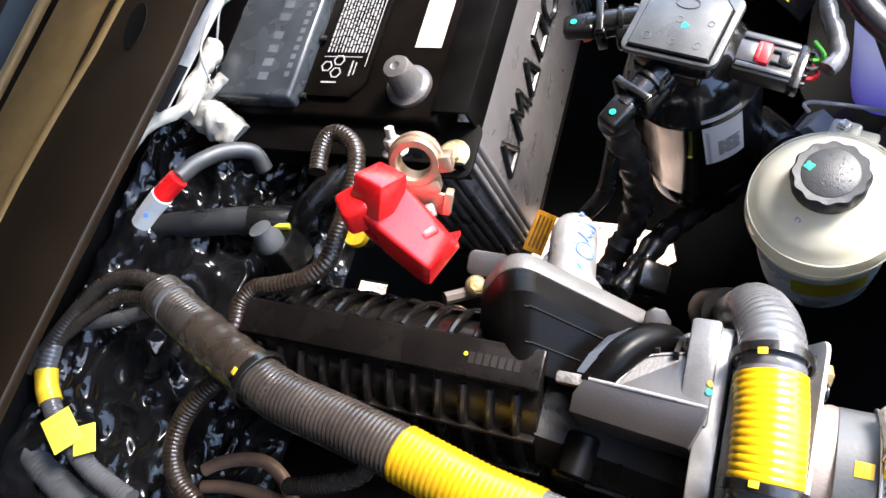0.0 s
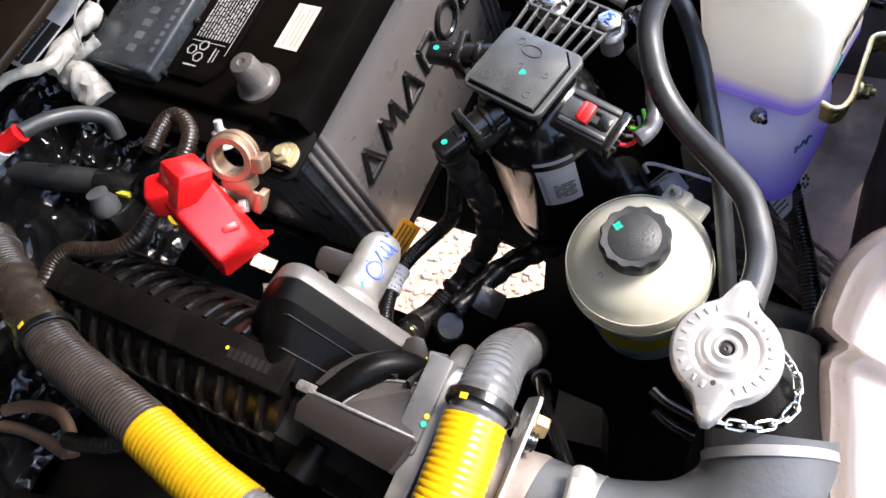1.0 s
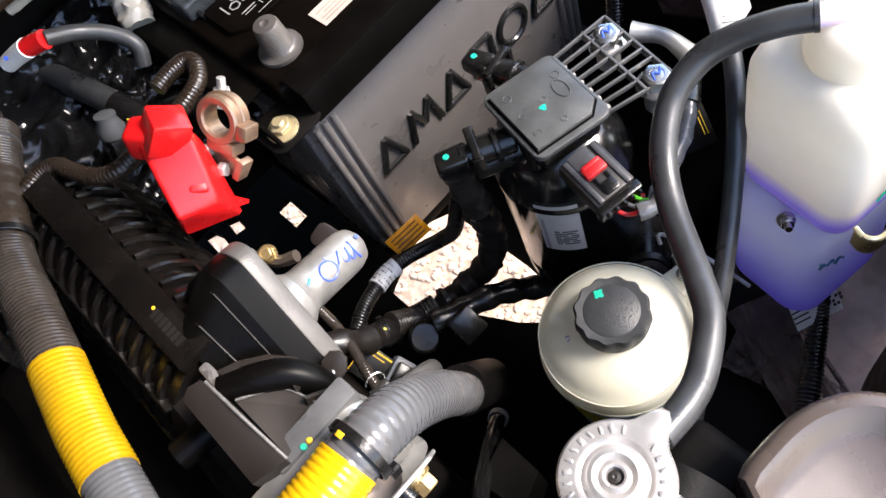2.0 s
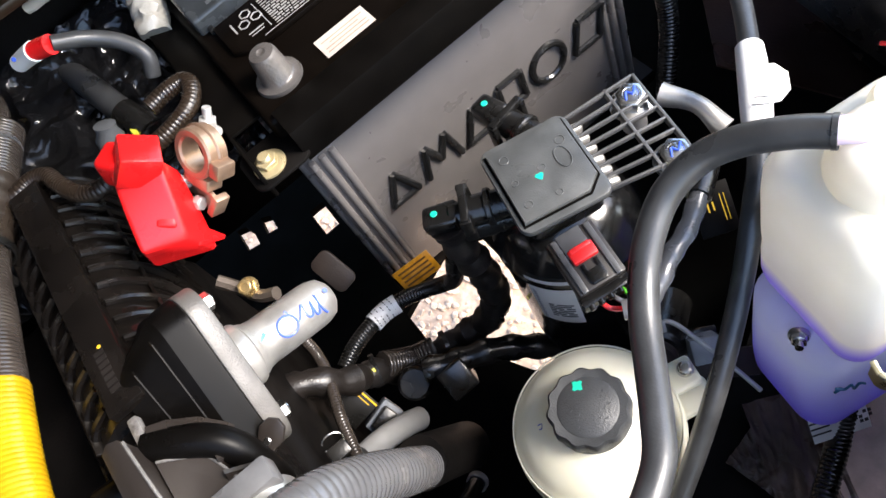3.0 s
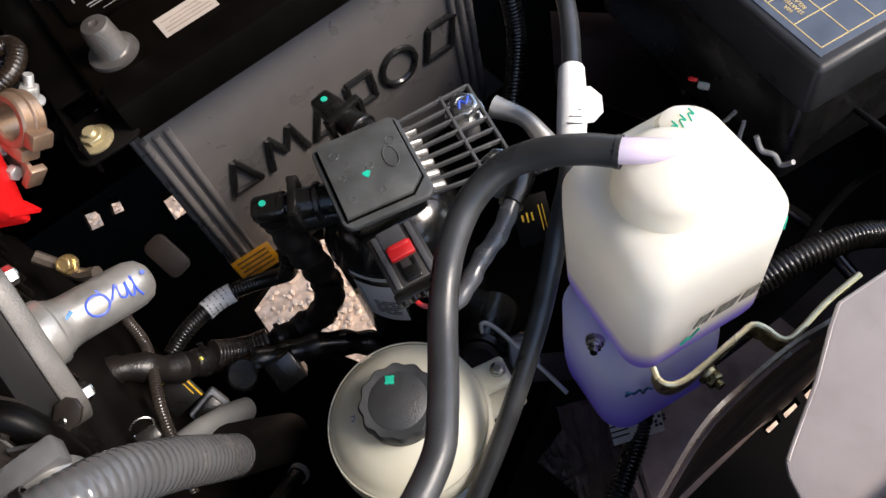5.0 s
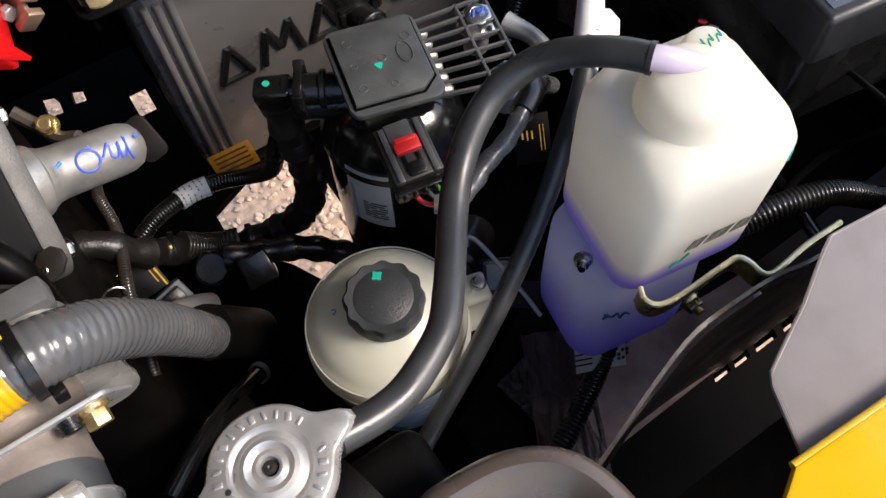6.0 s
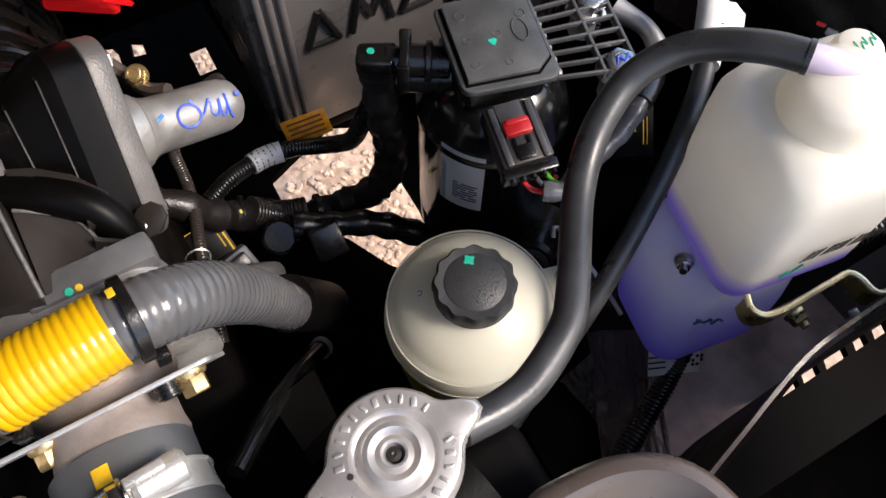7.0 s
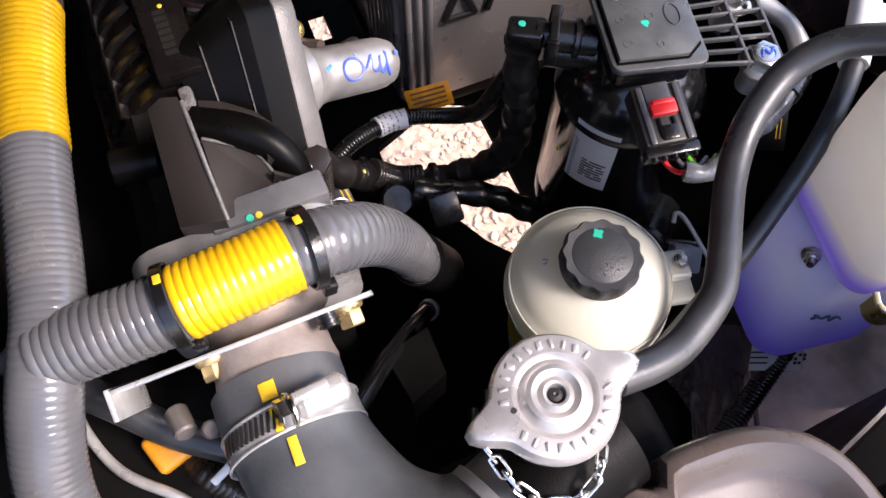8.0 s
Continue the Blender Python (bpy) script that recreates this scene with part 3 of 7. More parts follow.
B_NEAR = [Vector(v) for v in ((-0.0995, -0.0303, 1.0099), (-0.0754, -0.0341, 0.9987), (-0.0692, -0.0284, 0.9709), (-0.1040, -0.0217, 0.9868))]
B_FAR = [Vector(v) for v in ((-0.0825, 0.0060, 1.0390), (-0.0575, -0.0100, 1.0355), (-0.0555, -0.0020, 1.0110), (-0.0850, 0.0150, 1.0170))]
sec = [soft_quad([f.lerp(n, t) + (f + n - sum(B_FAR, Vector()) / 4 - sum(B_NEAR, Vector()) / 4) * k for f, n in zip(B_FAR, B_NEAR)], 0.0030) for t, k in ((-0.02, -0.10), (0.0, -0.02), (0.12, 0.0), (0.50, 0.012), (0.90, 0.0), (0.98, -0.015), (1.015, -0.06))]
part("boot_body", loft(sec), RED_BOOT, boot)
part("bolt_cover", box(0.022, 0.024, 0.022, axes((-0.0740, 0.0010, 1.0270), (0.62, -0.25, 0.76), (0.35, 0.60, 0.20)), 0.0018, 2, 0.92), RED_BOOT, boot)
part("bolt_cover", box(0.014, 0.016, 0.006, axes((-0.0765, -0.0200, 1.0075), (0.10, -0.55, 0.80), (0.75, -0.45, -0.40)), 0.002, 3, 0.8), RED_BOOT, boot)
part("bolt_cover", box(0.013, 0.012, 0.006, axes((-0.0690, -0.0050, 1.0230), (0.10, -0.45, 0.85), (0.75, -0.45, -0.30)), 0.002, 3, 0.8), RED_BOOT, boot)
part("cable_sleeve", box(0.022, 0.021, 0.018, axes((-0.0725, 0.0050, 1.0290), (-0.50, 0.60, 0.16), (0, 0.2, 1)), 0.004, 3, 0.9), RED_BOOT, boot)
part("skirt", loft([soft_quad([p + d for p in (B_NEAR[1] + Vector((0, 0.002, -0.012)), B_NEAR[2] + Vector((0.006, 0.001, 0.002)), B_NEAR[2] + Vector((0.0, 0.012, 0.006)), B_NEAR[1] + Vector((-0.002, 0.014, -0.006)))], 0.001) for d in (Vector((0, 0, 0)), Vector((0.0016, 0.0004, 0.0012)))]), RED_BOOT, boot, "thin red skirt at the open side")

# fuel filter with its module
LC = Vector((0.0968, -0.1302, 0.9580))
lidm = Matrix.Translation(LC) @ pose(0, 0, 0, 0, 2.5, -13.5)
filt = thing("fuel_filter", (0.088, -0.136, 0.78), "gloss black fuel filter canister with a sensor module on top", "fuel filter")
FX, FY = 0.0995, -0.1315
can = part("canister", lathe([(0, 0.775), (0.036, 0.775), (0.0445, 0.782), (0.0450, 0.800), (0.0442, 0.802), (0.0450, 0.805), (0.0450, 0.9035), (0.0462, 0.9055), (0.0462, 0.909), (0.0446, 0.912), (0.0415, 0.922), (0.0355, 0.931), (0.0280, 0.937), (0.022, 0.940), (0.022, 0.953), (0, 0.953)], Matrix.Translation((FX, FY, 0)), 64), GLOSS_BLACK, filt, "gloss black pressed steel canister")
mod = part("module_base", prism(rounded(0.0545, 0.0630, 0.007), 0.0048, lidm, 0.0016), LID_PLASTIC, filt, "dark grey square module lid")
# Black band in place of the shade along the raised lid's side walls.
part("lid_shade_band", prism([(-0.0248, -0.0273), (0.0156, -0.0273), (0.0248, -0.0186), (0.0248, 0.0268), (-0.0248, 0.0268)], 0.0006, lidm @ Matrix.Translation((0, 0, 0.0046)), 0), FRAME_BLACK, mod, "black band standing for the shade round the raised lid", 0)
raised = part("module_lid", prism([(-0.0235, -0.0260), (0.0150, -0.0260), (0.0235, -0.0180), (0.0235, 0.0255), (-0.0235, 0.0255)], 0.0034, lidm @ Matrix.Translation((0, 0, 0.0046)), 0.0009), LID_PLASTIC, mod)
zt = lidm @ Matrix.Translation((0, 0, 0.0080))
for x, y, r in ((0.0165, 0.012, 0.0030), (-0.016, 0.0165, 0.0030), (-0.017, -0.0005, 0.0022), (-0.0165, -0.0165, 0.0026), (0.001, -0.0185, 0.0022), (0.0, 0.001, 0.0025)):
    part("ejector_mark", pipe_ring(r - 0.0006, r, 0.0003, zt @ Matrix.Translation((x, y, 0)), 0.0001, 20), LID_PLASTIC, raised)
part("embossed_mark", sweep([zt @ Vector((0.013 + 0.0075 * math.cos(a) * 0.55, 0.001 + 0.0075 * math.sin(a), 0.0002)) for a in [2 * math.pi * k / 14 for k in range(15)]], 0.0004, 0.0012, 6), LID_PLASTIC, raised)
part("paint_dot", lathe([(0, 0), (0.0023, 0), (0.0022, 0.0002), (0, 0.0003)], zt @ Matrix.Translation((-0.0035, -0.0035, 0)), 12, lambda a, r, z: 1 + 0.2 * math.sin(3 * a)), MARK_GREEN, raised, "green paint dot")
part("module_body", prism(rounded(0.046, 0.052, 0.006), 0.016, lidm @ Matrix.Translation((0, 0, -0.016)), 0.001), BLACK_PLASTIC, filt)
# cooling plate with slots, held by two bolts
grid = []
gm = Matrix.Translation((0.1470, -0.1305, 0.9370)) @ pose(0, 0, 0, 0, 0, -13.5)
for k in range(8):
    grid.append(box(0.058, 0.0016, 0.0035, gm @ pose(0, -0.031 + 0.0088 * k, 0.0025, 0, 0, 1.5 * (k - 4)), 0.0005))
grid += [box(0.0020, 0.066, 0.006, gm @ pose(0.010, 0, 0), 0.0005), box(0.0020, 0.066, 0.006, gm @ pose(0.029, 0, 0), 0.0005), box(0.0020, 0.066, 0.006, gm @ pose(-0.028, 0, 0), 0.0005)]
SLAT_GREY = surf("dark_grey_alloy", (0.12, 0.12, 0.12), 0.35, metal=0.4, vary=0.15)
slot_plate = part("slotted_plate", join(*grid[8:]), SLAT_GREY, filt, "grey slotted alloy plate")
for g in grid[:8]:
    part("slat", g, SLAT_GREY, slot_plate)
for k in range(1, 7):
    part("slat_root", box(0.022, 0.0062, 0.009, gm @ pose(-0.0235, -0.031 + 0.0088 * k, -0.0040, 0, 12, 1.5 * (k - 4)), 0.0030, 3), CAST_ALLOY, slot_plate, "bright rounded slat root")
for k in range(5):
    part("cooling_fin", box(0.010, 0.0042, 0.011, gm @ pose(-0.022, -0.018 + 0.009 * k, -0.003, 0, -20, 0), 0.0012), BRIGHT_ALLOY, filt, "bright alloy fin")
for x, y, z in ((0.1715, -0.1150, 0.9330), (0.1600, -0.1630, 0.9340)):
    b = stud_bolt("mounting_bolt", (x, y, z), (0.03, -0.05, 1), 0.0160, 0.0085, ZINC, "zinc hexagon flange bolt with a blue paint mark", "filter mounting bolts", 0.0128, True, 0, 12)
    scribble([(-0.005, -0.002), (-0.001, 0.0025), (0.001, -0.001), (0.005, 0.002)], 0.0008, Matrix.Translation((x + 0.0004, y - 0.0006, z + 0.0108)), MARK_BLUE, b)
    part("spacer", cyl(0.008, 0.02, Matrix.Translation((x, y, z - 0.020)), 0.0005), CAST_ALLOY, b)
# label round the canister
lab = bmesh.new()
rows = []
for j in range(2):
    rows.append([])
    for i in range(11):
        a = radians(-163 + 36 * (i / 10))
        z = (0.8545, 0.9150)[j]
        rows[j].append(lab.verts.new((FX + 0.0454 * math.cos(a), FY + 0.0454 * math.sin(a), z)))
for i in range(10):
    lab.faces.new((rows[0][i], rows[0][i + 1], rows[1][i + 1], rows[1][i]))
bmesh.ops.solidify(lab, geom=lab.faces[:], thickness=0.0003)
sticker = part("label", lab, WHITE_LABEL, can, "white paper label with grey print")


def on_can(a, z, w, h):
    return box(0.0002, w, h, Matrix.Translation((FX + 0.0456 * math.cos(radians(a)), FY + 0.0456 * math.sin(radians(a)), z)) @ pose(0, 0, 0, 0, 0, a), 0)


part("print", join(*[on_can(-160 + 1.5 * (k % 2), 0.8550 + 0.0016 * k, 0.0020, 0.0010) for k in range(27)]), surf("grey_print", (0.25, 0.25, 0.26), 0.5), sticker, "", 0)
part("print", join(*[on_can(-150 + 2.2 * i, 0.864 + 0.0028 * j, 0.0018, 0.0014) for i in range(9) for j in range(7) if i != (3 * j + 2) % 9]), surf("dark_print", (0.06, 0.06, 0.065), 0.5), sticker, "plain grey print bars", 0)
part("paint_dot", cyl(0.0016, 0.0005, axes((FX + 0.0451 * math.cos(radians(-176)), FY + 0.0451 * math.sin(radians(-176)), 0.868), (-1, -0.02, 0)), 0.0001, 12), YELLOW_LABEL, can, "yellow paint dot")
part("filter_head", join(box(0.040, 0.046, 0.020, lidm @ pose(-0.004, 0.004, -0.034), 0.004, 3), cyl(0.011, 0.040, axes((0.085, -0.125, 0.934), (-0.8, 0.5, 0.0)), 0.001), cyl(0.010, 0.030, axes((0.108, -0.115, 0.938), (-0.1, 1, 0)), 0.001)), BLACK_PLASTIC, filt, "black plastic filter head")
part("red_clip", box(0.010, 0.006, 0.006, Matrix.Translation((0.1075, -0.062, 0.934)) @ pose(0, 0, 0, 0, 0, 20), 0.001), RED_LATCH, filt, "red clip")
# electrical connector with a red lever
cm = axes((0.0830, -0.1640, 0.9510), (-0.17, -0.94, -0.16), (1, -0.2, 0))
plug = part("plug", box(0.028, 0.013, 0.034, cm, 0.0015), GREY_PLASTIC, filt, "grey and black wiring plug")
part("plug_cover", box(0.014, 0.003, 0.014, cm @ pose(-0.001, 0.0066, 0.0), 0.0006), PLUG_GREY, plug)
for sx in (-0.010, 0.010):
    part("plug_rail", box(0.0035, 0.004, 0.033, cm @ pose(sx, 0.0060, 0.001), 0.0008), PLUG_GREY, plug)
part("lever", join(box(0.0145, 0.0050, 0.0085, cm @ pose(0, 0.0072, 0.0105), 0.0012), box(0.012, 0.0062, 0.003, cm @ pose(0, 0.0075, 0.0105), 0.0008)), RED_LATCH, plug, "red locking lever")
part("latch", join(box(0.0022, 0.003, 0.011, cm @ pose(-0.0040, 0.0065, 0.020), 0.0005), box(0.0022, 0.003, 0.011, cm @ pose(0.0040, 0.0065, 0.020), 0.0005), box(0.009, 0.004, 0.008, cm @ pose(0, 0.0065, 0.0245), 0.0008)), BLACK_PLASTIC, plug)
part("plug_end", box(0.030, 0.011, 0.006, cm @ pose(0, -0.001, 0.034), 0.0012), BLACK_PLASTIC, plug)
for k in range(5):
    part("seal", cyl(0.0018, 0.003, cm @ pose(-0.011 + 0.0055 * k, 0.003, 0.0395), 0.0004, 12), BLACK_PLASTIC, plug)
for sx, c in ((-0.006, RED_LATCH), (0.001, GREY_CONDUIT), (0.007, GREEN_WIRE)):
    p0 = cm @ Vector((sx, 0.001, 0.040))
    part("wire", sweep([p0, p0 + Vector((0.002, -0.006, -0.002)), p0 + Vector((0.010, -0.008, -0.008)), p0 + Vector((0.022, -0.002, -0.012))], 0.0014, 0.002, 8), c, plug)
# quick couplings
for p, d, upv in (((0.0760, -0.1190, 0.9440), (-0.82, 0.50, 0.02), 0), ((0.1155, -0.0985, 0.9415), (-0.15, 0.98, 0.02), 1)):
    m = axes(p, d, (0, 0, 1))
    c = part("coupling", join(cyl(0.0095, 0.026, m, 0.001), cyl(0.0115, 0.004, m @ pose(0, 0, 0.010), 0.0008), cyl(0.0075, 0.036, m, 0.001)), BLACK_PLASTIC, filt, "black quick coupling with a green dot")
    part("coupling_body", box(0.013, 0.017, 0.022, m @ pose(0.000, 0, 0.030), 0.003, 3, 0.85), BLACK_PLASTIC, c)
    part("release_tab", join(box(0.020, 0.004, 0.007, m @ pose(0.0, -0.012, 0.022), 0.001), box(0.020, 0.004, 0.007, m @ pose(0.0, 0.012, 0.022), 0.001), box(0.005, 0.026, 0.005, m @ pose(0.009, 0, 0.023), 0.001)), BLACK_PLASTIC, c)
    part("paint_dot", cyl(0.0022, 0.0006, axes(m @ Vector((0.0062, 0, 0.044)), m.to_3x3() @ Vector((1, 0, 0)))), MARK_GREEN, c, "green paint dot")

# power steering tank
SX, SY, SZ = 0.0310, -0.2245, 0.006
tank = thing("steering_fluid_tank", (SX, SY, 0.752), "milky white round fluid tank with a black knurled cap", "tank")
part("upper_shell", lathe([(0, 0.832), (0.0455, 0.832), (0.0468, 0.8335), (0.0472, 0.8385), (0.0476, 0.8405), (0.0490, 0.8420), (0.0496, 0.8440), (0.0498, 0.852), (0.0492, 0.858), (0.0470, 0.8635), (0.0462, 0.8640), (0.0440, 0.8675), (0.0390, 0.8725), (0.0320, 0.8775), (0.0250, 0.8812), (0.0215, 0.8835), (0.0205, 0.888), (0, 0.888)], Matrix.Translation((SX, SY, SZ)), 64), MILK_TANK, tank, "milky white upper shell")
for r, z in ((0.0496, 0.8475), (0.0478, 0.8625)):
    part("seam", pipe_ring(r, r + 0.0009, 0.0012, Matrix.Translation((SX, SY, SZ + z)), 0.0004, 64), MILK_TANK, tank)
scribble([(-0.0015, 0.0012), (0.0012, 0.0014), (0.0008, -0.0012), (-0.0008, -0.0014)], 0.0003, axes((SX - 0.0250, SY + 0.0150, SZ + 0.8790), (-0.3, 0.2, 0.9)), MARK_BLUE, tank)
part("lower_shell", lathe([(0, 0.750), (0.034, 0.750), (0.0385, 0.7515), (0.0402, 0.756), (0.0428, 0.785), (0.0442, 0.822), (0.0444, 0.8335), (0, 0.8335)], Matrix.Translation((SX, SY, SZ)), 56), PALE_BLUE_TANK, tank, "pale blue lower shell")
lb = bmesh.new()
rows = [[], []]
for j in range(2):
    for i in range(15):
        a = radians(160 + 66 * i / 14)
        rows[j].append(lb.verts.new((SX + (0.0438, 0.0447)[j] * math.cos(a), SY + (0.0438, 0.0447)[j] * math.sin(a), (0.792, 0.818)[j] + SZ)))
for i in range(14):
    lb.faces.new((rows[0][i], rows[0][i + 1], rows[1][i + 1], rows[1][i]))
bmesh.ops.solidify(lb, geom=lb.faces[:], thickness=0.0004)
part("label", lb, YELLOW_LABEL, tank, "yellow paper label with fine print")
def knurl(a, r, z):
    return 1 + (0.035 * math.cos(12 * a) if r > 0.017 and z > 0.8865 else 0)
cap = part("cap", lathe([(0, 0.884), (0.0225, 0.884), (0.0228, 0.888), (0.0226, 0.8945), (0.0212, 0.8965), (0.0170, 0.8960), (0.0160, 0.8968), (0, 0.8972)], Matrix.Translation((SX + 0.001, SY + 0.0, SZ)), 96, knurl), CAP_BLACK, tank, "black knurled screw cap with a green dot")
part("paint_dot", lathe([(0, 0), (0.0030, 0), (0.0028, 0.0003), (0, 0.0004)], Matrix.Translation((SX + 0.0045, SY + 0.0125, 0.8970 + SZ)), 14, lambda a, r, z: 1 + 0.25 * math.sin(4 * a + 1)), MARK_GREEN, cap, "green paint dot")
part("embossing", join(*[box(0.0015, 0.0005, 0.0003, Matrix.Translation((SX + 0.001 + r * math.cos(a), SY + r * math.sin(a), 0.8970 + SZ)) @ pose(0, 0, 0, 0, 0, math.degrees(a) + 30), 0) for r in (0.006, 0.009, 0.012) for a in [k * 0.7 + r * 300 for k in range(6)]]), CAP_BLACK, cap)
for dz, dd in ((0.851, 0.0), (0.839, 0.012)):
    ear = part("mounting_ear", join(box(0.034, 0.020, 0.007, Matrix.Translation((SX + 0.052, SY - 0.004 - dd, dz - 0.006)) @ pose(0, 0, 0, 0, 0, -14), 0.003, 3)), MILK_TANK, tank)
stud_bolt("mounting_screw", (0.0940, -0.2300, 0.8515), (0, 0, 1), 0.0072, 0.003, ZINC, "zinc cross-head screw", "", 0.0052, True, 0, 0, tank)

# coolant bottle
bottle = thing("coolant_bottle", (0.175, -0.268, 0.77), "milky white coolant expansion bottle part filled with violet coolant", "bottle")
BM = Matrix.Translation((0.1835, -0.2670, 0)) @ pose(0, 0, 0, 0, 0, -9)
secs = []
for z, sx, sy, r, ox, oy in ((0.9015, 0.062, 0.056, 0.012, 0.001, -0.003), (0.9025, 0.073, 0.066, 0.012, 0.001, -0.003), (0.9065, 0.080, 0.073, 0.013, 0.001, -0.003), (0.914, 0.083, 0.076, 0.014, 0.001, -0.003), (0.985, 0.085, 0.078, 0.016, 0.0015, 0), (1.000, 0.084, 0.077, 0.016, 0.001, 0), (1.008, 0.078, 0.071, 0.017, 0.001, 0.001), (1.0125, 0.066, 0.060, 0.018, 0.0, 0.002), (1.0145, 0.045, 0.042, 0.018, -0.001, 0.003)):
    secs.append([BM @ Vector((x + ox, y + oy, z)) for x, y in rounded(sx, sy, r, 7)])
def opened(bm, z):
    """The hollow halves of the bottle open into each other at height z."""
    bmesh.ops.delete(bm, geom=[f for f in bm.faces if all(abs(v.co.z - z) < 0.0005 for v in f.verts)], context="FACES_ONLY")
    return bm


part("upper_body", opened(loft(secs), 0.9015), COOLANT_TANK, bottle, "milky white upper body")
secs = []
for z, sx, sy, r, ox, oy in ((0.790, 0.060, 0.048, 0.014, -0.008, -0.006), (0.793, 0.074, 0.060, 0.016, -0.008, -0.006), (0.800, 0.082, 0.068, 0.018, -0.007, -0.005), (0.815, 0.086, 0.071, 0.020, -0.006, -0.004), (0.850, 0.088, 0.070, 0.022, -0.006, -0.002), (0.885, 0.086, 0.067, 0.022, -0.005, 0.002), (0.900, 0.080, 0.062, 0.022, -0.003, 0.002), (0.908, 0.072, 0.058, 0.018, -0.001, 0.001)):
    secs.append([BM @ Vector((x + ox, y + oy, z)) for x, y in rounded(sx, sy, r, 7)])
low = part("lower_body", opened(loft(secs), 0.908), COOLANT_LOW, bottle, "lower body filled with violet coolant")
part("neck", lathe([(0, 1.004), (0.0275, 1.0075), (0.0245, 1.0125), (0.0232, 1.0150), (0.0228, 1.0225), (0.0224, 1.0260), (0.0208, 1.0300), (0.0170, 1.0335), (0.0110, 1.0355), (0.0050, 1.0362), (0, 1.0363)], Matrix.Translation((0.1780, -0.2670, 0)), 48), COOLANT_TANK, bottle, "stepped round neck")
part("nozzle", sweep([(0.1600, -0.2490, 1.0400), (0.1700, -0.2570, 1.0385), (0.1840, -0.2650, 1.0320)], 0.0058, 0.003, 18), milky("nozzle_plastic", (0.74, 0.66, 0.82), 0.3), bottle, "short hose nozzle stained pale violet")
bcap = part("vent_disc", lathe([(0, 1.006), (0.0135, 1.008), (0.0120, 1.0150), (0.0116, 1.0215), (0.0098, 1.0255), (0.0070, 1.0265), (0, 1.0268)], Matrix.Translation((0.2010, -0.2530, 0)), 32), COOLANT_TANK, bottle, "round vent cap with green scribble")
for k, dx in enumerate((-0.005, 0.0, 0.005)):
    scribble([(dx - 0.002, -0.003), (dx, 0.001), (dx + 0.0015, -0.001), (dx + 0.002, 0.003)], 0.0004, Matrix.Translation((0.201, -0.253, 1.0270)), MARK_GREEN, bcap)
stud_bolt("bottle_screw", (0.1370, -0.2700, 0.9050), (-0.70, -0.60, 0.4), 0.0075, 0.004, ZINC, "zinc screw in the bottle's flank", "", 0.0055, True, 0.004, 0, bottle)

front = BM @ pose(0.014, -0.0418, 0.9450, 90, 0, 0)
part("print", join(*[box(0.0006 + 0.0005 * (k % 3 == 0), 0.0110, 0.0003, front @ pose(-0.022 + 0.0023 * k, 0, 0, 0, 0, -18), 0) for k in range(20) if k % 7 != 4]), PRINT, bottle, "row of plain dark print marks", 0)
scribble([(-0.004, -0.004), (0.000, 0.0), (0.001, -0.002), (0.006, 0.005)], 0.0006, BM @ pose(-0.012, -0.0422, 0.9310, 90, 0, 0), MARK_GREEN, bottle)
scribble([(-0.004, -0.002), (-0.001, 0.004), (0.002, -0.001), (0.005, 0.003), (0.006, -0.003)], 0.0007, BM @ pose(0.0388, -0.0337, 0.990, 90, 0, 48), MARK_GREEN, bottle)
scribble([(-0.008, -0.003), (-0.005, 0.001), (-0.008, 0.002), (-0.003, -0.001), (0.000, 0.003), (0.002, -0.003), (0.004, 0.003), (0.007, 0.001)], 0.0008, BM @ pose(-0.034, -0.0390, 0.872, 86, 0, -20), surf("dark_teal_ink", (0.01, 0.10, 0.22), 0.4), low)

# overflow hose from the radiator neck up to the bottle
hose = thing("overflow_hose", (0.05, -0.265, 0.99), "smooth black rubber overflow hose looping to the coolant bottle", "hose")
part("tube", sweep([(-0.0300, -0.3080, 1.0090), (-0.0100, -0.3075, 1.0035), (0.0060, -0.3035, 1.0000), (0.0284, -0.2915, 0.9980), (0.0415, -0.2772, 0.9960), (0.0541, -0.2606, 0.9935), (0.0667, -0.2439, 0.9940), (0.0806, -0.2291, 0.9980), (0.0946, -0.2191, 1.0050), (0.1120, -0.2124, 1.0125), (0.1289, -0.2150, 1.0225), (0.1421, -0.2250, 1.0310), (0.1545, -0.2400, 1.0375), (0.1635, -0.2530, 1.0400)], 0.0070, 0.003, 22), RUBBER, hose)
part("end_lip", band_at((0.1632, -0.2525, 1.0399), (0.55, -0.80, 0.12), 0.0069, 0.0025, 0.0005, 24), RUBBER, hose)
# second, thinner hose with a white sleeve
hose = thing("vent_hose", (0.15, -0.225, 0.93), "thin black rubber hose with a white printed sleeve", "hose")
part("tube", sweep([(0.300, -0.020, 0.960), (0.282, -0.065, 0.960), (0.262, -0.106, 0.960), (0.2427, -0.1332, 0.961), (0.2150, -0.1650, 0.963), (0.1968, -0.1856, 0.9620), (0.1790, -0.2036, 0.9570), (0.1562, -0.2211, 0.9540), (0.1409, -0.2318, 0.9420), (0.1256, -0.2411, 0.9250), (0.1069, -0.2517, 0.9110), (0.0850, -0.2630, 0.8960), (0.0600, -0.2740, 0.8780), (0.0350, -0.2840, 0.8620), (0.010, -0.295, 0.850)], 0.0058, 0.004, 16), RUBBER, hose)
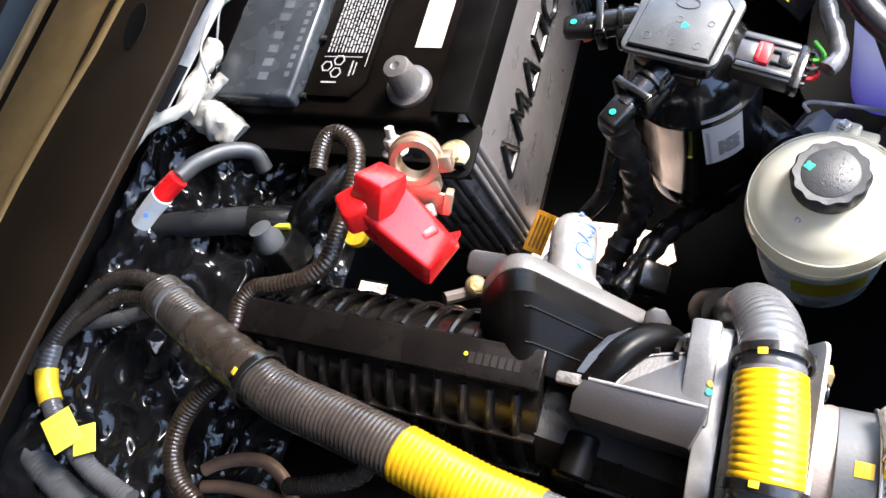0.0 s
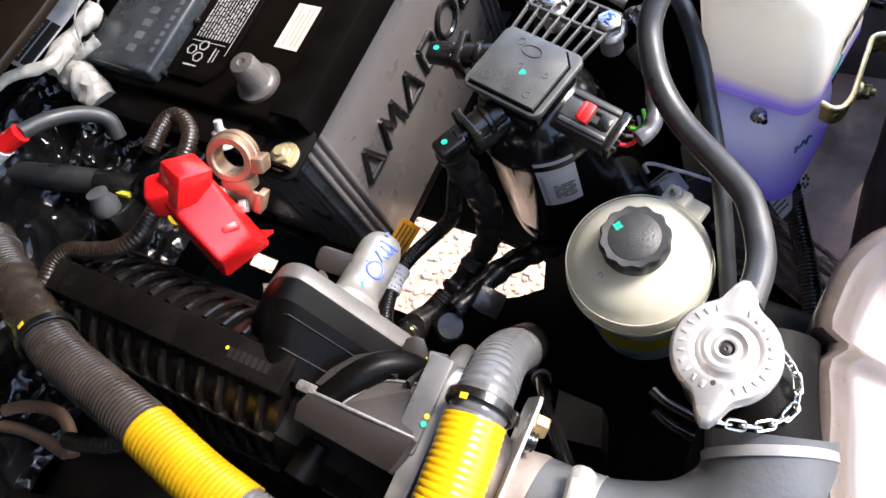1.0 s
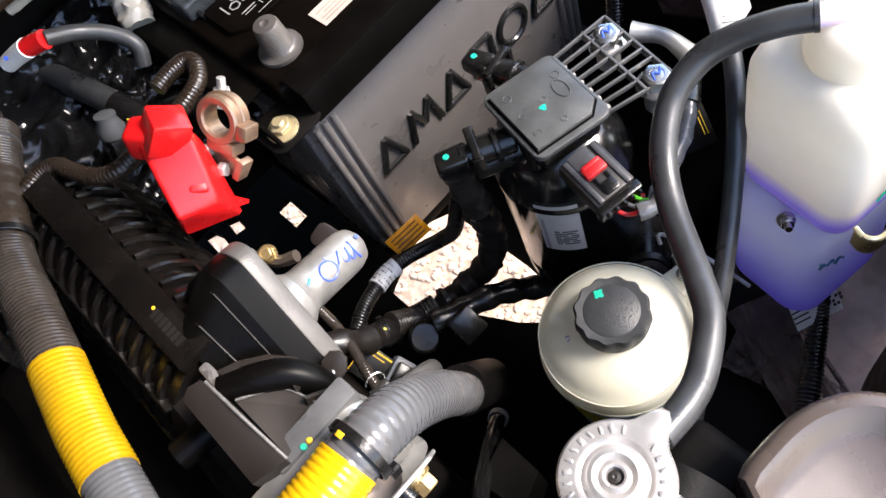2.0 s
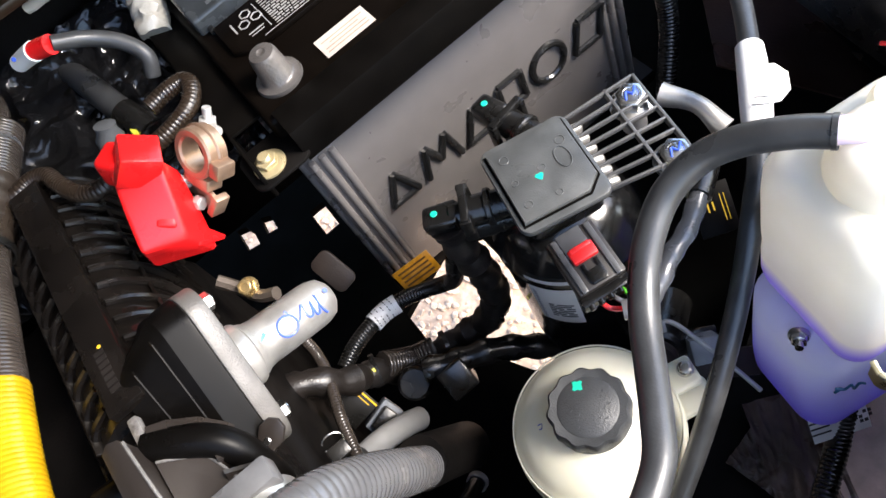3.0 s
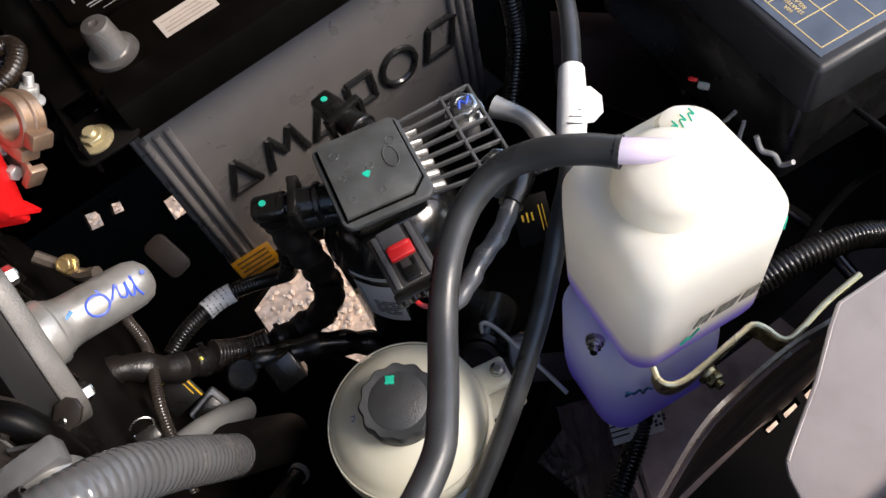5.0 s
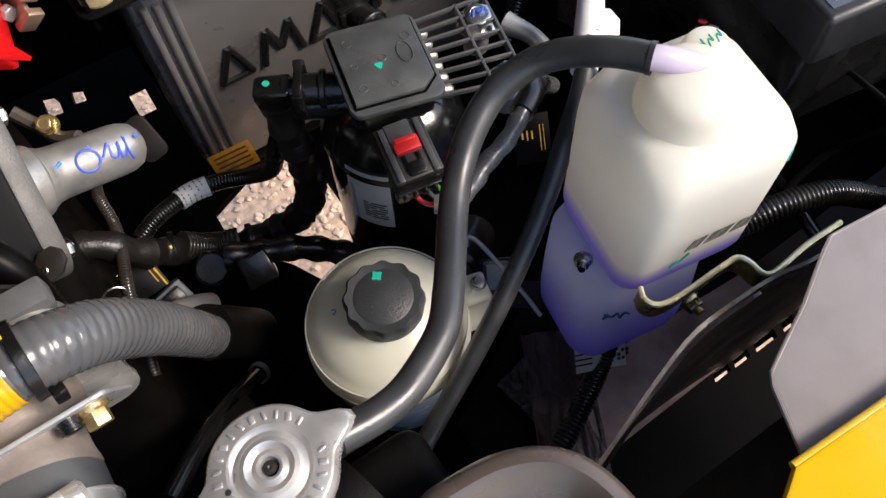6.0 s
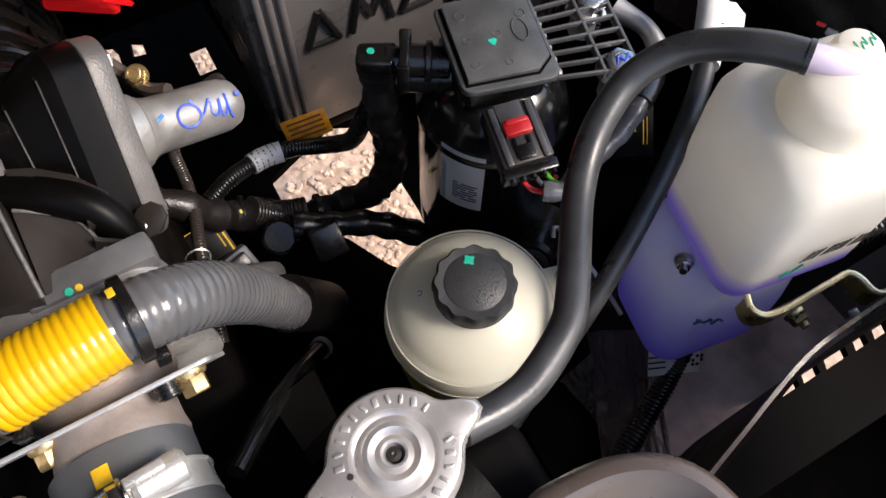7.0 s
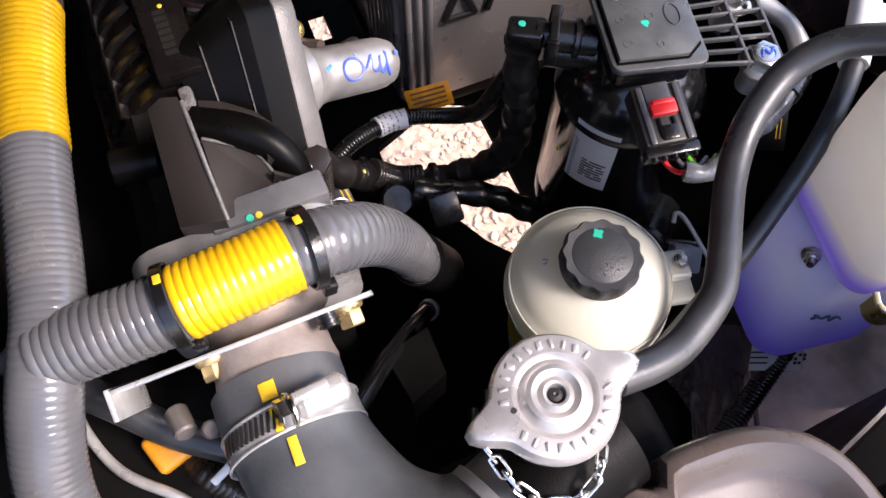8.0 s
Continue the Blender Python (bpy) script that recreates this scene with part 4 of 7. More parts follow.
slv = part("sleeve", sweep([(0.2240, -0.1550, 0.9625), (0.2060, -0.1755, 0.9625), (0.1860, -0.1965, 0.9595)], 0.0076, 0.004, 16, lambda s, n: 1.0 + 0.12 * math.sin(3 * s / n)), WHITE_SLEEVE, hose, "white vinyl sleeve with print")
for k in range(3):
    part("print", box(0.0006, 0.009 - 0.002 * k, 0.0003, axes((0.1960 + 0.0035 * k, -0.1885 + 0.003 * k, 0.9695), (-0.1, -0.3, 0.9), (0.6, 0.7, 0)), 0), PRINT, slv)
part("sleeve_flag", prism([(-0.004, -0.010), (0.008, -0.010), (0.0135, -0.005), (0.0135, 0.004), (0.008, 0.010), (-0.004, 0.011)], 0.0012, axes((0.2080, -0.1780, 0.9640), (-0.35, -0.40, 0.85), (0.75, -0.6, 0.1)), 0.0004), WHITE_SLEEVE, slv)

# intake plenum
plen = thing("intake_plenum", (-0.15, -0.03, 0.93), "black ribbed plastic intake plenum with a cast outlet", "intake")
PY0, PY1 = 0.085, -0.105


def hump(y, k=1.0):
    c = [(-0.1075, 0.915), (-0.1080, 0.955), (-0.1130, 0.978), (-0.1220, 0.994), (-0.1320, 1.002), (-0.1560, 1.002), (-0.1690, 0.994), (-0.1810, 0.976), (-0.1900, 0.950), (-0.1960, 0.915)]
    cx, cz = -0.15, 0.93
    return [(cx + (x - cx) * k, y, cz + (z - cz) * k) for x, z in c]


part("plenum_body", loft([hump(PY0, 0.985), hump(PY0 - 0.003, 0.985), hump(PY1, 0.985)]), RIBBED_PLASTIC, plen, "black moulded body")
part("top_rail", box(0.021, 0.185, 0.0075, Matrix.Translation((-0.1430, -0.0145, 1.0030)), 0.0015), RIBBED_PLASTIC, plen)
bars([(-0.1435, -0.0690 - 0.0042 * k, 0.006, 0.003) for k in range(7)], Matrix.Translation((0, 0, 1.0106)), surf("moulded_number", (0.010, 0.008, 0.007), 0.4), plen, 0.0003, "moulded_print")
part("paint_dot", cyl(0.0012, 0.0005, Matrix.Translation((-0.1420, -0.0655, 1.0105)), 0.0002, 12), MARK_YELLOW, plen, "yellow paint dot")
for k in range(13):
    y = 0.080 - 0.0145 * k
    for lo, hi in ((0, 4), (5, 9)):
        part("rib", sweep(hump(y, 1.010)[lo:hi + 1], 0.0030, 0.006, 8, lambda s, n: 0.75 + 0.35 * math.sin(math.pi * min(1, s / n))), RIBBED_PLASTIC, plen)
for x, z, w in ((-0.1860, 0.963, 20), (-0.1740, 0.9865, 45), (-0.1135, 0.977, -60)):
    part("long_rib", box(0.010, 0.184, 0.0024, Matrix.Translation((x, -0.0125, z)) @ pose(0, 0, 0, 0, w, 0), 0.0006), RIBBED_PLASTIC, plen)
# outlet turret, cast flange and the aluminium tube
OD = Vector((0.884, 0.217, -0.414)).normalized()
OB = Vector((-0.1071, -0.1043, 0.9769))
om = axes(OB, OD, (0.1106, 0.7635, 0.6362))
ux = om.to_3x3() @ Vector((1, 0, 0))
u2 = Vector((0, ux.y, ux.z)).normalized()
v2 = Vector((0, -u2.z, u2.y)) if (om.to_3x3() @ Vector((0, 1, 0))).dot(Vector((0, -u2.z, u2.y))) > 0 else Vector((0, u2.z, -u2.y))
turret = [[Vector((-0.144, -0.108, 0.968)) + u2 * x + v2 * y for x, y in rounded(0.082, 0.054, 0.014, 6)]]
for z, w, d in ((-0.016, 0.091, 0.047), (-0.004, 0.0948, 0.0436), (-0.0005, 0.0948, 0.0434)):
    turret.append([om @ Vector((x, y, z)) for x, y in rounded(w, d, 0.015, 6)])
TURRET_BLACK = surf("turret_black_nylon", (0.0022, 0.0019, 0.0017), 0.36, dirt=(0.006, 0.005, 0.0045), dirt_amount=0.3, bump=0.03, fine=700, spec=0.08)
FLANGE_CAST = surf("dull_flange_casting", (0.085, 0.079, 0.072), 0.5, metal=0.2, vary=0.15, dirt=(0.07, 0.062, 0.054), dirt_amount=0.5, bump=0.25, fine=900)
part("turret", loft(turret), TURRET_BLACK, plen, "black turret with moulded seams")
for k in (0.35, 0.8):
    part("seam", sweep([turret[0][i].lerp(turret[1][i], k) for i in range(4, 18)], 0.0007, 0.003, 6), TURRET_BLACK, plen)
part("scuff", sweep([turret[1][10].lerp(turret[2][10], 0.1), turret[1][11].lerp(turret[2][11], 0.7)], 0.0012, 0.002, 6), surf("pale_scuff", (0.30, 0.29, 0.28), 0.5, vary=0.5, scale=300), plen, "pale scuff")
fl = rounded(0.0960, 0.0440, 0.0150, 8)
flange = part("flange", prism(fl, 0.0115, om, 0.0014), FLANGE_CAST, plen, "grey cast aluminium flange")
for sgn in (1, -1):
    p = om @ Vector((sgn * 0.0358, 0, 0.0113))
    stud_bolt("flange_bolt", p, OD, 0.0095, 0.007, ZINC, "zinc hexagon bolt", "", 0.0072, True, 0, 20, flange)
tube = part("outlet_tube", lathe([(0.0188, 0.008), (0.0188, 0.0185), (0.0180, 0.0200), (0.0168, 0.0206), (0.0158, 0.0235), (0.0148, 0.0250), (0.0141, 0.030), (0.0140, 0.064), (0.0136, 0.0690), (0.0118, 0.0745), (0.0080, 0.0778), (0.0035, 0.0790), (0, 0.0793)], om @ pose(0.001, 0.001, 0), 44), TUBE_ALLOY, plen, "satin aluminium tube with blue handwriting")
hm = axes(om @ Vector((0.001, 0.001, 0.0440)), OD, (0.46, -0.62, 0.64))


def on_tube(u, v):
    a = -v / 0.0140
    return hm @ Vector((0.0142 * math.cos(a), 0.0142 * math.sin(a), u))


MB = surf("blue_ink", (0.05, 0.10, 0.50), 0.4, vary=0.2, bump=0.0, scale=300)
part("handwriting", sweep([on_tube(-0.002 + 0.0062 * math.cos(t), 0.0056 * math.sin(t)) for t in [0.45 * k for k in range(16)]], 0.0007, 0.001, 6), MB, tube, "blue ink ring")
part("handwriting", sweep([on_tube(1.1 * u - 0.003, 1.2 * v) for u, v in ((0.004, 0.0065), (0.007, -0.0010), (0.0105, 0.0020), (0.0130, 0.0045), (0.0125, -0.0015), (0.0155, -0.0025), (0.0175, 0.0035), (0.0172, -0.0030), (0.0195, -0.0030), (0.0215, 0.0050), (0.0212, -0.0020), (0.0230, -0.0060))], 0.0007, 0.001, 6), MB, tube, "blue ink stroke")
part("handwriting", sweep([on_tube(u, v) for u, v in ((-0.0255, -0.0040), (-0.0235, -0.0030), (-0.0205, 0.0010), (-0.0150, 0.0040))], 0.0010, 0.001, 6), surf("bright_blue_ink", (0.01, 0.18, 0.62), 0.4), tube, "blue ink stroke")
part("handwriting", cyl(0.0014, 0.0005, axes(on_tube(0.0275, 0.004), on_tube(0.0275, 0.004) - hm @ Vector((0, 0, 0.0275))), 0.0001, 10), MB, tube, "blue ink dot")
# end box towards the throttle, with fins
part("end_box", loft([[(x, y, z) for x, z in c] for y, c in ((-0.104, [(-0.118, 0.90), (-0.118, 0.982), (-0.126, 0.990), (-0.172, 0.990), (-0.184, 0.975), (-0.184, 0.90)]), (-0.150, [(-0.114, 0.90), (-0.112, 0.965), (-0.120, 0.972), (-0.176, 0.976), (-0.188, 0.966), (-0.188, 0.90)]), (-0.180, [(-0.106, 0.90), (-0.103, 0.968), (-0.110, 0.976), (-0.180, 0.976), (-0.190, 0.966), (-0.190, 0.90)]))]), RIBBED_PLASTIC, plen)
for y0, y1, z0, z1 in ((-0.126, -0.150, 0.918, 0.952), (-0.155, -0.177, 0.918, 0.956)):
    part("recess_rim", sweep([(-0.1885, y0, z0), (-0.1875, y0, z1)], 0.0013, 0.004, 8), RIBBED_PLASTIC, plen)
    part("recess_rim", sweep([(-0.1875, y0, z1), (-0.1890, y1, z1)], 0.0013, 0.004, 8), PALE_EDGE, plen)
    part("recess_rim", sweep([(-0.1890, y1, z1), (-0.1900, y1, z0)], 0.0013, 0.004, 8), RIBBED_PLASTIC, plen)
part("corner_post", box(0.012, 0.014, 0.060, Matrix.Translation((-0.1840, -0.1180, 0.912)), 0.003), RIBBED_PLASTIC, plen)
part("screw_boss", cyl(0.0045, 0.006, axes((-0.1895, -0.1690, 0.935), (-1, 0, 0.1)), 0.001), YELLOW_ZINC, plen, "brassy screw insert")
part("fin", loft([[(-0.1465, -0.131, 1.0245), (-0.1535, -0.127, 1.0225), (-0.1607, -0.1256, 1.016), (-0.1625, -0.1256, 0.975), (-0.1465, -0.131, 0.975)], [(-0.1456, -0.1845, 1.0060), (-0.1540, -0.1830, 1.0065), (-0.1643, -0.1790, 1.0040), (-0.1660, -0.1790, 0.960), (-0.1456, -0.1845, 0.960)]]), GREY_PLASTIC, plen, "grey-sheened moulded fin")
part("spine", sweep([(-0.1455, -0.133, 1.0235), (-0.1452, -0.158, 1.0160), (-0.1448, -0.1845, 1.0055)], 0.0010, 0.004, 8), PALE_EDGE, plen, "pale grey edge line")
web = [Vector((-0.1445, -0.140, 1.005)), Vector((-0.1445, -0.181, 1.001)), Vector((-0.116, -0.176, 0.990)), Vector((-0.124, -0.152, 0.997))]
part("web", loft([[v - Vector((0, 0, 0.003)) for v in web], web]), GREY_PLASTIC, plen)
part("web_edge", sweep([(-0.1440, -0.141, 1.0055), (-0.134, -0.146, 1.0020), (-0.124, -0.1525, 0.9975), (-0.1165, -0.175, 0.9905)], 0.0008, 0.004, 8), PALE_EDGE, plen, "pale grey edge line")
for y, x1 in ((-0.156, -0.113), (-0.165, -0.110), (-0.173, -0.108)):
    part("gusset", loft([[(-0.130, y, 0.97), (x1, y, 0.97), (x1, y, 0.988), (-0.120, y, 1.000)], [(-0.130, y - 0.0022, 0.97), (x1, y - 0.0022, 0.97), (x1, y - 0.0022, 0.988), (-0.120, y - 0.0022, 1.000)]]), GREY_PLASTIC, plen)
part("scuffed_strip", box(0.0060, 0.020, 0.006, Matrix.Translation((-0.1440, -0.1235, 1.0035)), 0.0015), surf("scuffed_grey", (0.12, 0.112, 0.105), 0.5, vary=0.5, bump=0.7, scale=250), plen, "scuffed pale grey strip")
SAD = [(-0.1450, -0.1290, 1.002), (-0.1327, -0.1375, 1.0020), (-0.1224, -0.1440, 0.9990), (-0.1150, -0.1510, 0.9935), (-0.1115, -0.1575, 0.985), (-0.1115, -0.1620, 0.972), (-0.1130, -0.165, 0.955)]
part("saddle", sweep(SAD, 0.0085, 0.003, 14), TURRET_BLACK, plen, "black moulded arch")
part("saddle_edge", sweep([(p[0] - 0.004, p[1] - 0.006, p[2] + 0.0015) for p in SAD[:5]], 0.0011, 0.003, 8), GREY_PLASTIC, plen)
led = [Vector(v) for v in ((-0.1400, -0.1230, 1.0085), (-0.1300, -0.1270, 1.0075), (-0.1180, -0.1330, 1.0010), (-0.1095, -0.1410, 0.9920), (-0.1120, -0.1460, 0.9945), (-0.1210, -0.1385, 1.0035), (-0.1320, -0.1325, 1.0085), (-0.1405, -0.1290, 1.0095))]
part("ledge", loft([[v - Vector((0, 0, 0.006)) for v in led], led]), GREY_PLASTIC, plen, "grey-sheened sloping ledge")
for dx, c in ((0.0, MARK_YELLOW), (0.0022, MARK_GREEN)):
    part("paint_dot", box(0.0026, 0.0022, 0.0016, Matrix.Translation((-0.1045 + dx * 0.4, -0.1250 - dx, 0.9765)) @ pose(0, 0, 0, 30, 30, 20), 0.0005), c, plen, "paint dab")
part("lug", cyl(0.0085, 0.022, axes((-0.166, -0.128, 0.984), (-1, 0.1, 0.05)), 0.001), TURRET_BLACK, plen)

# throttle flange stack and coolant outlet
stack = thing("throttle_flange", (-0.14, -0.19, 0.93), "stack of grey alloy throttle and outlet flanges", "flange")
part("spacer_plate", prism(rounded(0.092, 0.095, 0.016), 0.011, axes((-0.1460, -0.1795, 0.9500), (0, -1, 0), (1, 0, 0)), 0.0012), CAST_ALLOY, stack, "grey cast plate")
part("gasket_plate", prism(rounded(0.097, 0.098, 0.016), 0.0045, axes((-0.1460, -0.1925, 0.9500), (0, -1, 0), (1, 0, 0)), 0.001), BRIGHT_ALLOY, stack, "pale alloy gasket plate")
part("top_lug", box(0.052, 0.014, 0.012, Matrix.Translation((-0.127, -0.178, 0.988)), 0.002), surf("mid_grey_cast", (0.10, 0.10, 0.102), 0.36, bump=0.1), stack)
part("paint_dot", cyl(0.0018, 0.001, axes((-0.1365, -0.1835, 0.9995), (0, -0.5, 1))), MARK_GREEN, stack, "green paint dot")
part("paint_dot", cyl(0.0016, 0.001, axes((-0.1325, -0.1835, 0.9995), (0, -0.5, 1))), MARK_YELLOW, stack, "yellow paint dot")
part("outlet_neck", lathe([(0, 0), (0.0335, 0), (0.0335, 0.010), (0.0285, 0.016), (0.0270, 0.020), (0.0275, 0.034), (0.0285, 0.040), (0.0270, 0.046), (0.0245, 0.050), (0, 0.050)], axes((-0.150, -0.197, 0.950), (0, -1, 0.0)), 44), surf("dull_pinkish_casting", (0.26, 0.22, 0.195), 0.5, metal=0.35, dirt=(0.16, 0.12, 0.10), dirt_amount=0.5, bump=0.2), stack, "cast alloy outlet neck")
stud_bolt("flange_bolt", (-0.1130, -0.1720, 0.985), (0, 0, 1), 0.0095, 0.006, ZINC, "zinc hexagon bolt", "", 0.0078, True, 0, 0, stack)
shield = thing("heat_plate", (-0.16, -0.24, 0.95), "thin bright steel bracket plate standing beside the hose", "bracket")
sm = axes((-0.1560, -0.2200, 0.9640), (0.0, -0.93, -0.37), (1, -0.05, 0.06))
part("plate", prism(rounded(0.116, 0.050, 0.006), 0.0022, sm @ pose(0, 0, 0), 0.0006), BRIGHT_ALLOY, shield)
part("folded_end", box(0.0022, 0.048, 0.014, sm @ pose(-0.057, 0, -0.001), 0.0006), BRIGHT_ALLOY, shield)
for dx, dz in ((0.045, 0.004), (-0.018, 0.002)):
    stud_bolt("plate_bolt", sm @ Vector((dx, dz, 0.0022)), (0.0, -0.93, -0.37), 0.0105, 0.008, YELLOW_ZINC, "yellow-zinc bolt", "", 0.0075, False, 0.0, 0, shield)
part("clip_stud", join(cyl(0.0045, 0.009, axes(sm @ Vector((0.036, 0.010, 0.0)), (0.0, -0.93, -0.37)), 0.001), *[cyl(0.0052, 0.0010, axes(sm @ Vector((0.036, 0.010, 0.003 + 0.0022 * k)), (0.0, -0.93, -0.37)), 0.0002) for k in range(3)]), BLACK_PLASTIC, shield, "black plastic fir-tree clip")

# radiator hose with its worm clamp
rh = thing("radiator_hose", (-0.13, -0.29, 0.95), "thick dark grey rubber radiator hose with a worm-drive clamp", "hose")
RP = [(-0.152, -0.240, 0.950), (-0.1515, -0.262, 0.950), (-0.146, -0.288, 0.950), (-0.133, -0.316, 0.951), (-0.112, -0.334, 0.954), (-0.090, -0.338, 0.958), (-0.072, -0.334, 0.962)]
part("tube", sweep(RP, 0.0300, 0.004, 36), HOSE_RUBBER, rh)
cl = band_at((-0.1512, -0.264, 0.950), (0.05, -1, 0), 0.0301, 0.012, 0.0009, 48)
band = part("clamp_band", cl, BRIGHT_ALLOY, rh, "bright steel clamp band")
for dy in (-0.0062, 0.0062):
    part("band_edge", band_at((-0.1512, -0.264 + dy, 0.950), (0.05, -1, 0), 0.0304, 0.0012, 0.0014, 48), BRIGHT_ALLOY, band)
for a in range(-62, -4, 5):
    part("slot", box(0.0013, 0.0085, 0.0007, axes((-0.1512 + 0.0311 * math.sin(radians(a)), -0.264, 0.950 + 0.0311 * math.cos(radians(a))), (math.sin(radians(a)), 0, math.cos(radians(a))), (1, -0.25, 0)), 0), GREY_PLASTIC, band)
wm = axes((-0.1450, -0.2640, 0.9850), (0.93, 0.12, -0.26), (0, -1, 0))
worm = part("worm_housing", join(cyl(0.0062, 0.022, wm, 0.002, 28, 0.0068), box(0.016, 0.016, 0.004, wm @ pose(-0.004, 0, 0.006, 0, 90, 0), 0.001)), BRIGHT_ALLOY, band, "bright worm screw housing")
part("screw", join(prism(hexagon(0.0064), 0.005, wm @ pose(0, 0, -0.008), 0.0006), cyl(0.0075, 0.0018, wm @ pose(0, 0, -0.0035), 0.0005)), ZINC, band, "hexagon screw head")
for p, w, h in (((-0.154, -0.2515, 0.9797), 0.007, 0.008), ((-0.154, -0.2640, 0.9808), 0.004, 0.011), ((-0.151, -0.2790, 0.9800), 0.004, 0.012)):
    part("paint_patch", box(w, h, 0.0006, axes(p, (p[0] + 0.151, 0, p[2] - 0.95), (1, 0, 0)), 0.0002), MARK_YELLOW, rh, "yellow paint patch")

# radiator neck, cap and chain
CX, CY, CZ = -0.0550, -0.3058, 1.0145
rad = thing("radiator", (-0.04, -0.335, 0.70), "black radiator end tank with filler neck", "radiator")
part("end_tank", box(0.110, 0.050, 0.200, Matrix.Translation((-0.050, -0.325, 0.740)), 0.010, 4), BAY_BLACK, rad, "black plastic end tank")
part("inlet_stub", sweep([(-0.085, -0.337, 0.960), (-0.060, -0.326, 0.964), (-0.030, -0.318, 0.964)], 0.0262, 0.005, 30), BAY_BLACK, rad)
part("inlet_ring", band_at((-0.083, -0.3365, 0.960), (0.9, 0.35, 0.05), 0.0302, 0.005, 0.0008, 40), GREY_LATCH, rad, "bright steel band")
part("filler_neck", lathe([(0, 0.960), (0.0195, 0.960), (0.0195, 0.998), (0.0230, 1.000), (0.0230, 1.004), (0, 1.004)], Matrix.Translation((CX, CY, 0)), 36), BLACK_PLASTIC, rad)
part("overflow_stub", cyl(0.0062, 0.022, axes((CX + 0.018, CY - 0.001, 1.000), (1, -0.05, 0.08)), 0.001), BLACK_PLASTIC, rad)
rcap = thing("pressure_cap", (CX, CY, 1.0), "pressed bright steel radiator cap with embossed ring", "cap")
cp = []
for i in range(72):
    a = 2 * math.pi * i / 72
    cp.append(((0.0240 + 0.0114 * max(0, math.cos(2 * (a - radians(2)))) ** 9) * math.cos(a), (0.0240 + 0.0114 * max(0, math.cos(2 * (a - radians(2)))) ** 9) * math.sin(a)))
disc = []
for k, z in ((1.00, -0.007), (1.02, -0.0045), (1.00, 0.0), (0.95, 0.0022), (0.90, 0.0026)):
    disc.append([(CX + x * k, CY + y * k, CZ + z) for x, y in cp])
disc.append([(CX + 0.0160 * math.cos(2 * math.pi * i / 72), CY + 0.0160 * math.sin(2 * math.pi * i / 72), CZ + 0.0026) for i in range(72)])
for r, z in ((0.0150, 0.0012), (0.0138, 0.0008), (0.0125, 0.0018), (0.0110, 0.0040), (0.0092, 0.0044), (0.0080, 0.0030), (0.0068, 0.0022), (0.0058, 0.0030), (0.0048, 0.0042), (0.0038, 0.0040), (0.0030, 0.0015)):
    disc.append([(CX + r * math.cos(2 * math.pi * i / 72), CY + r * math.sin(2 * math.pi * i / 72), CZ + z) for i in range(72)])
top = part("pressing", loft(disc), surf("tinned_steel", (0.60, 0.575, 0.55), 0.34, metal=0.7, bump=0.06, dirt=(0.36, 0.33, 0.30), dirt_amount=0.5), rcap)
part("rivet", lathe([(0, 0), (0.0030, 0), (0.0026, 0.0012), (0.0010, 0.0015), (0, 0.0006)], Matrix.Translation((CX, CY, CZ + 0.0014)), 16), GREY_PLASTIC, rcap)
part("vent_hole", cyl(0.0012, 0.0004, Matrix.Translation((CX - 0.0165, CY + 0.0005, CZ + 0.0025)), 0.0001, 12), PRINT, rcap, "small dark vent hole")
for k in range(26):
    a = radians(13.85 * k)
    if 0.6 < abs(math.cos(a)) and k % 13 < 2:
        continue
    part("embossed_bar", box(0.0034, 0.0014 + 0.0008 * (k % 3 == 0), 0.0009, Matrix.Translation((CX + 0.0192 * math.cos(a), CY + 0.0192 * math.sin(a), CZ + 0.0023)) @ pose(0, 0, 0, 0, 0, math.degrees(a) + (20 if k % 2 else 0)), 0.0004), top.data.materials[0], top)


def chain(name, pts, label):
    line, length = spline(pts, 0.0072)
    root = thing(name, line[0], label, "chain")
    for i, (a, b) in enumerate(zip(line, line[1:])):
        d = (b - a).normalized()
        m = axes((a + b) / 2, d, (0, 0, 1)) @ pose(0, 0, 0, 0, 0, 90 * (i % 2) + 20)
        loop = [m @ Vector((0.0022 * math.cos(t), 0, 0.0028 * (1 if math.sin(t) > 0 else -1) + 0.0022 * math.sin(t))) for t in [2 * math.pi * k / 12 + 0.001 for k in range(13)]]
        part("link", sweep(loop, 0.00065, 0.0012, 6), ZINC, root)
    return root


chain("cap_chain", [(CX - 0.030, CY - 0.004, 1.004), (CX - 0.022, CY - 0.024, 0.994), (CX - 0.008, CY - 0.034, 0.990), (CX + 0.006, CY - 0.030, 0.994), (CX + 0.010, CY - 0.022, 1.004)], "small bright steel chain hanging from the radiator cap")

# big wiring conduit with yellow bands
def way(pts, a, b):
    return [Vector(p) for p in pts[a:b]]


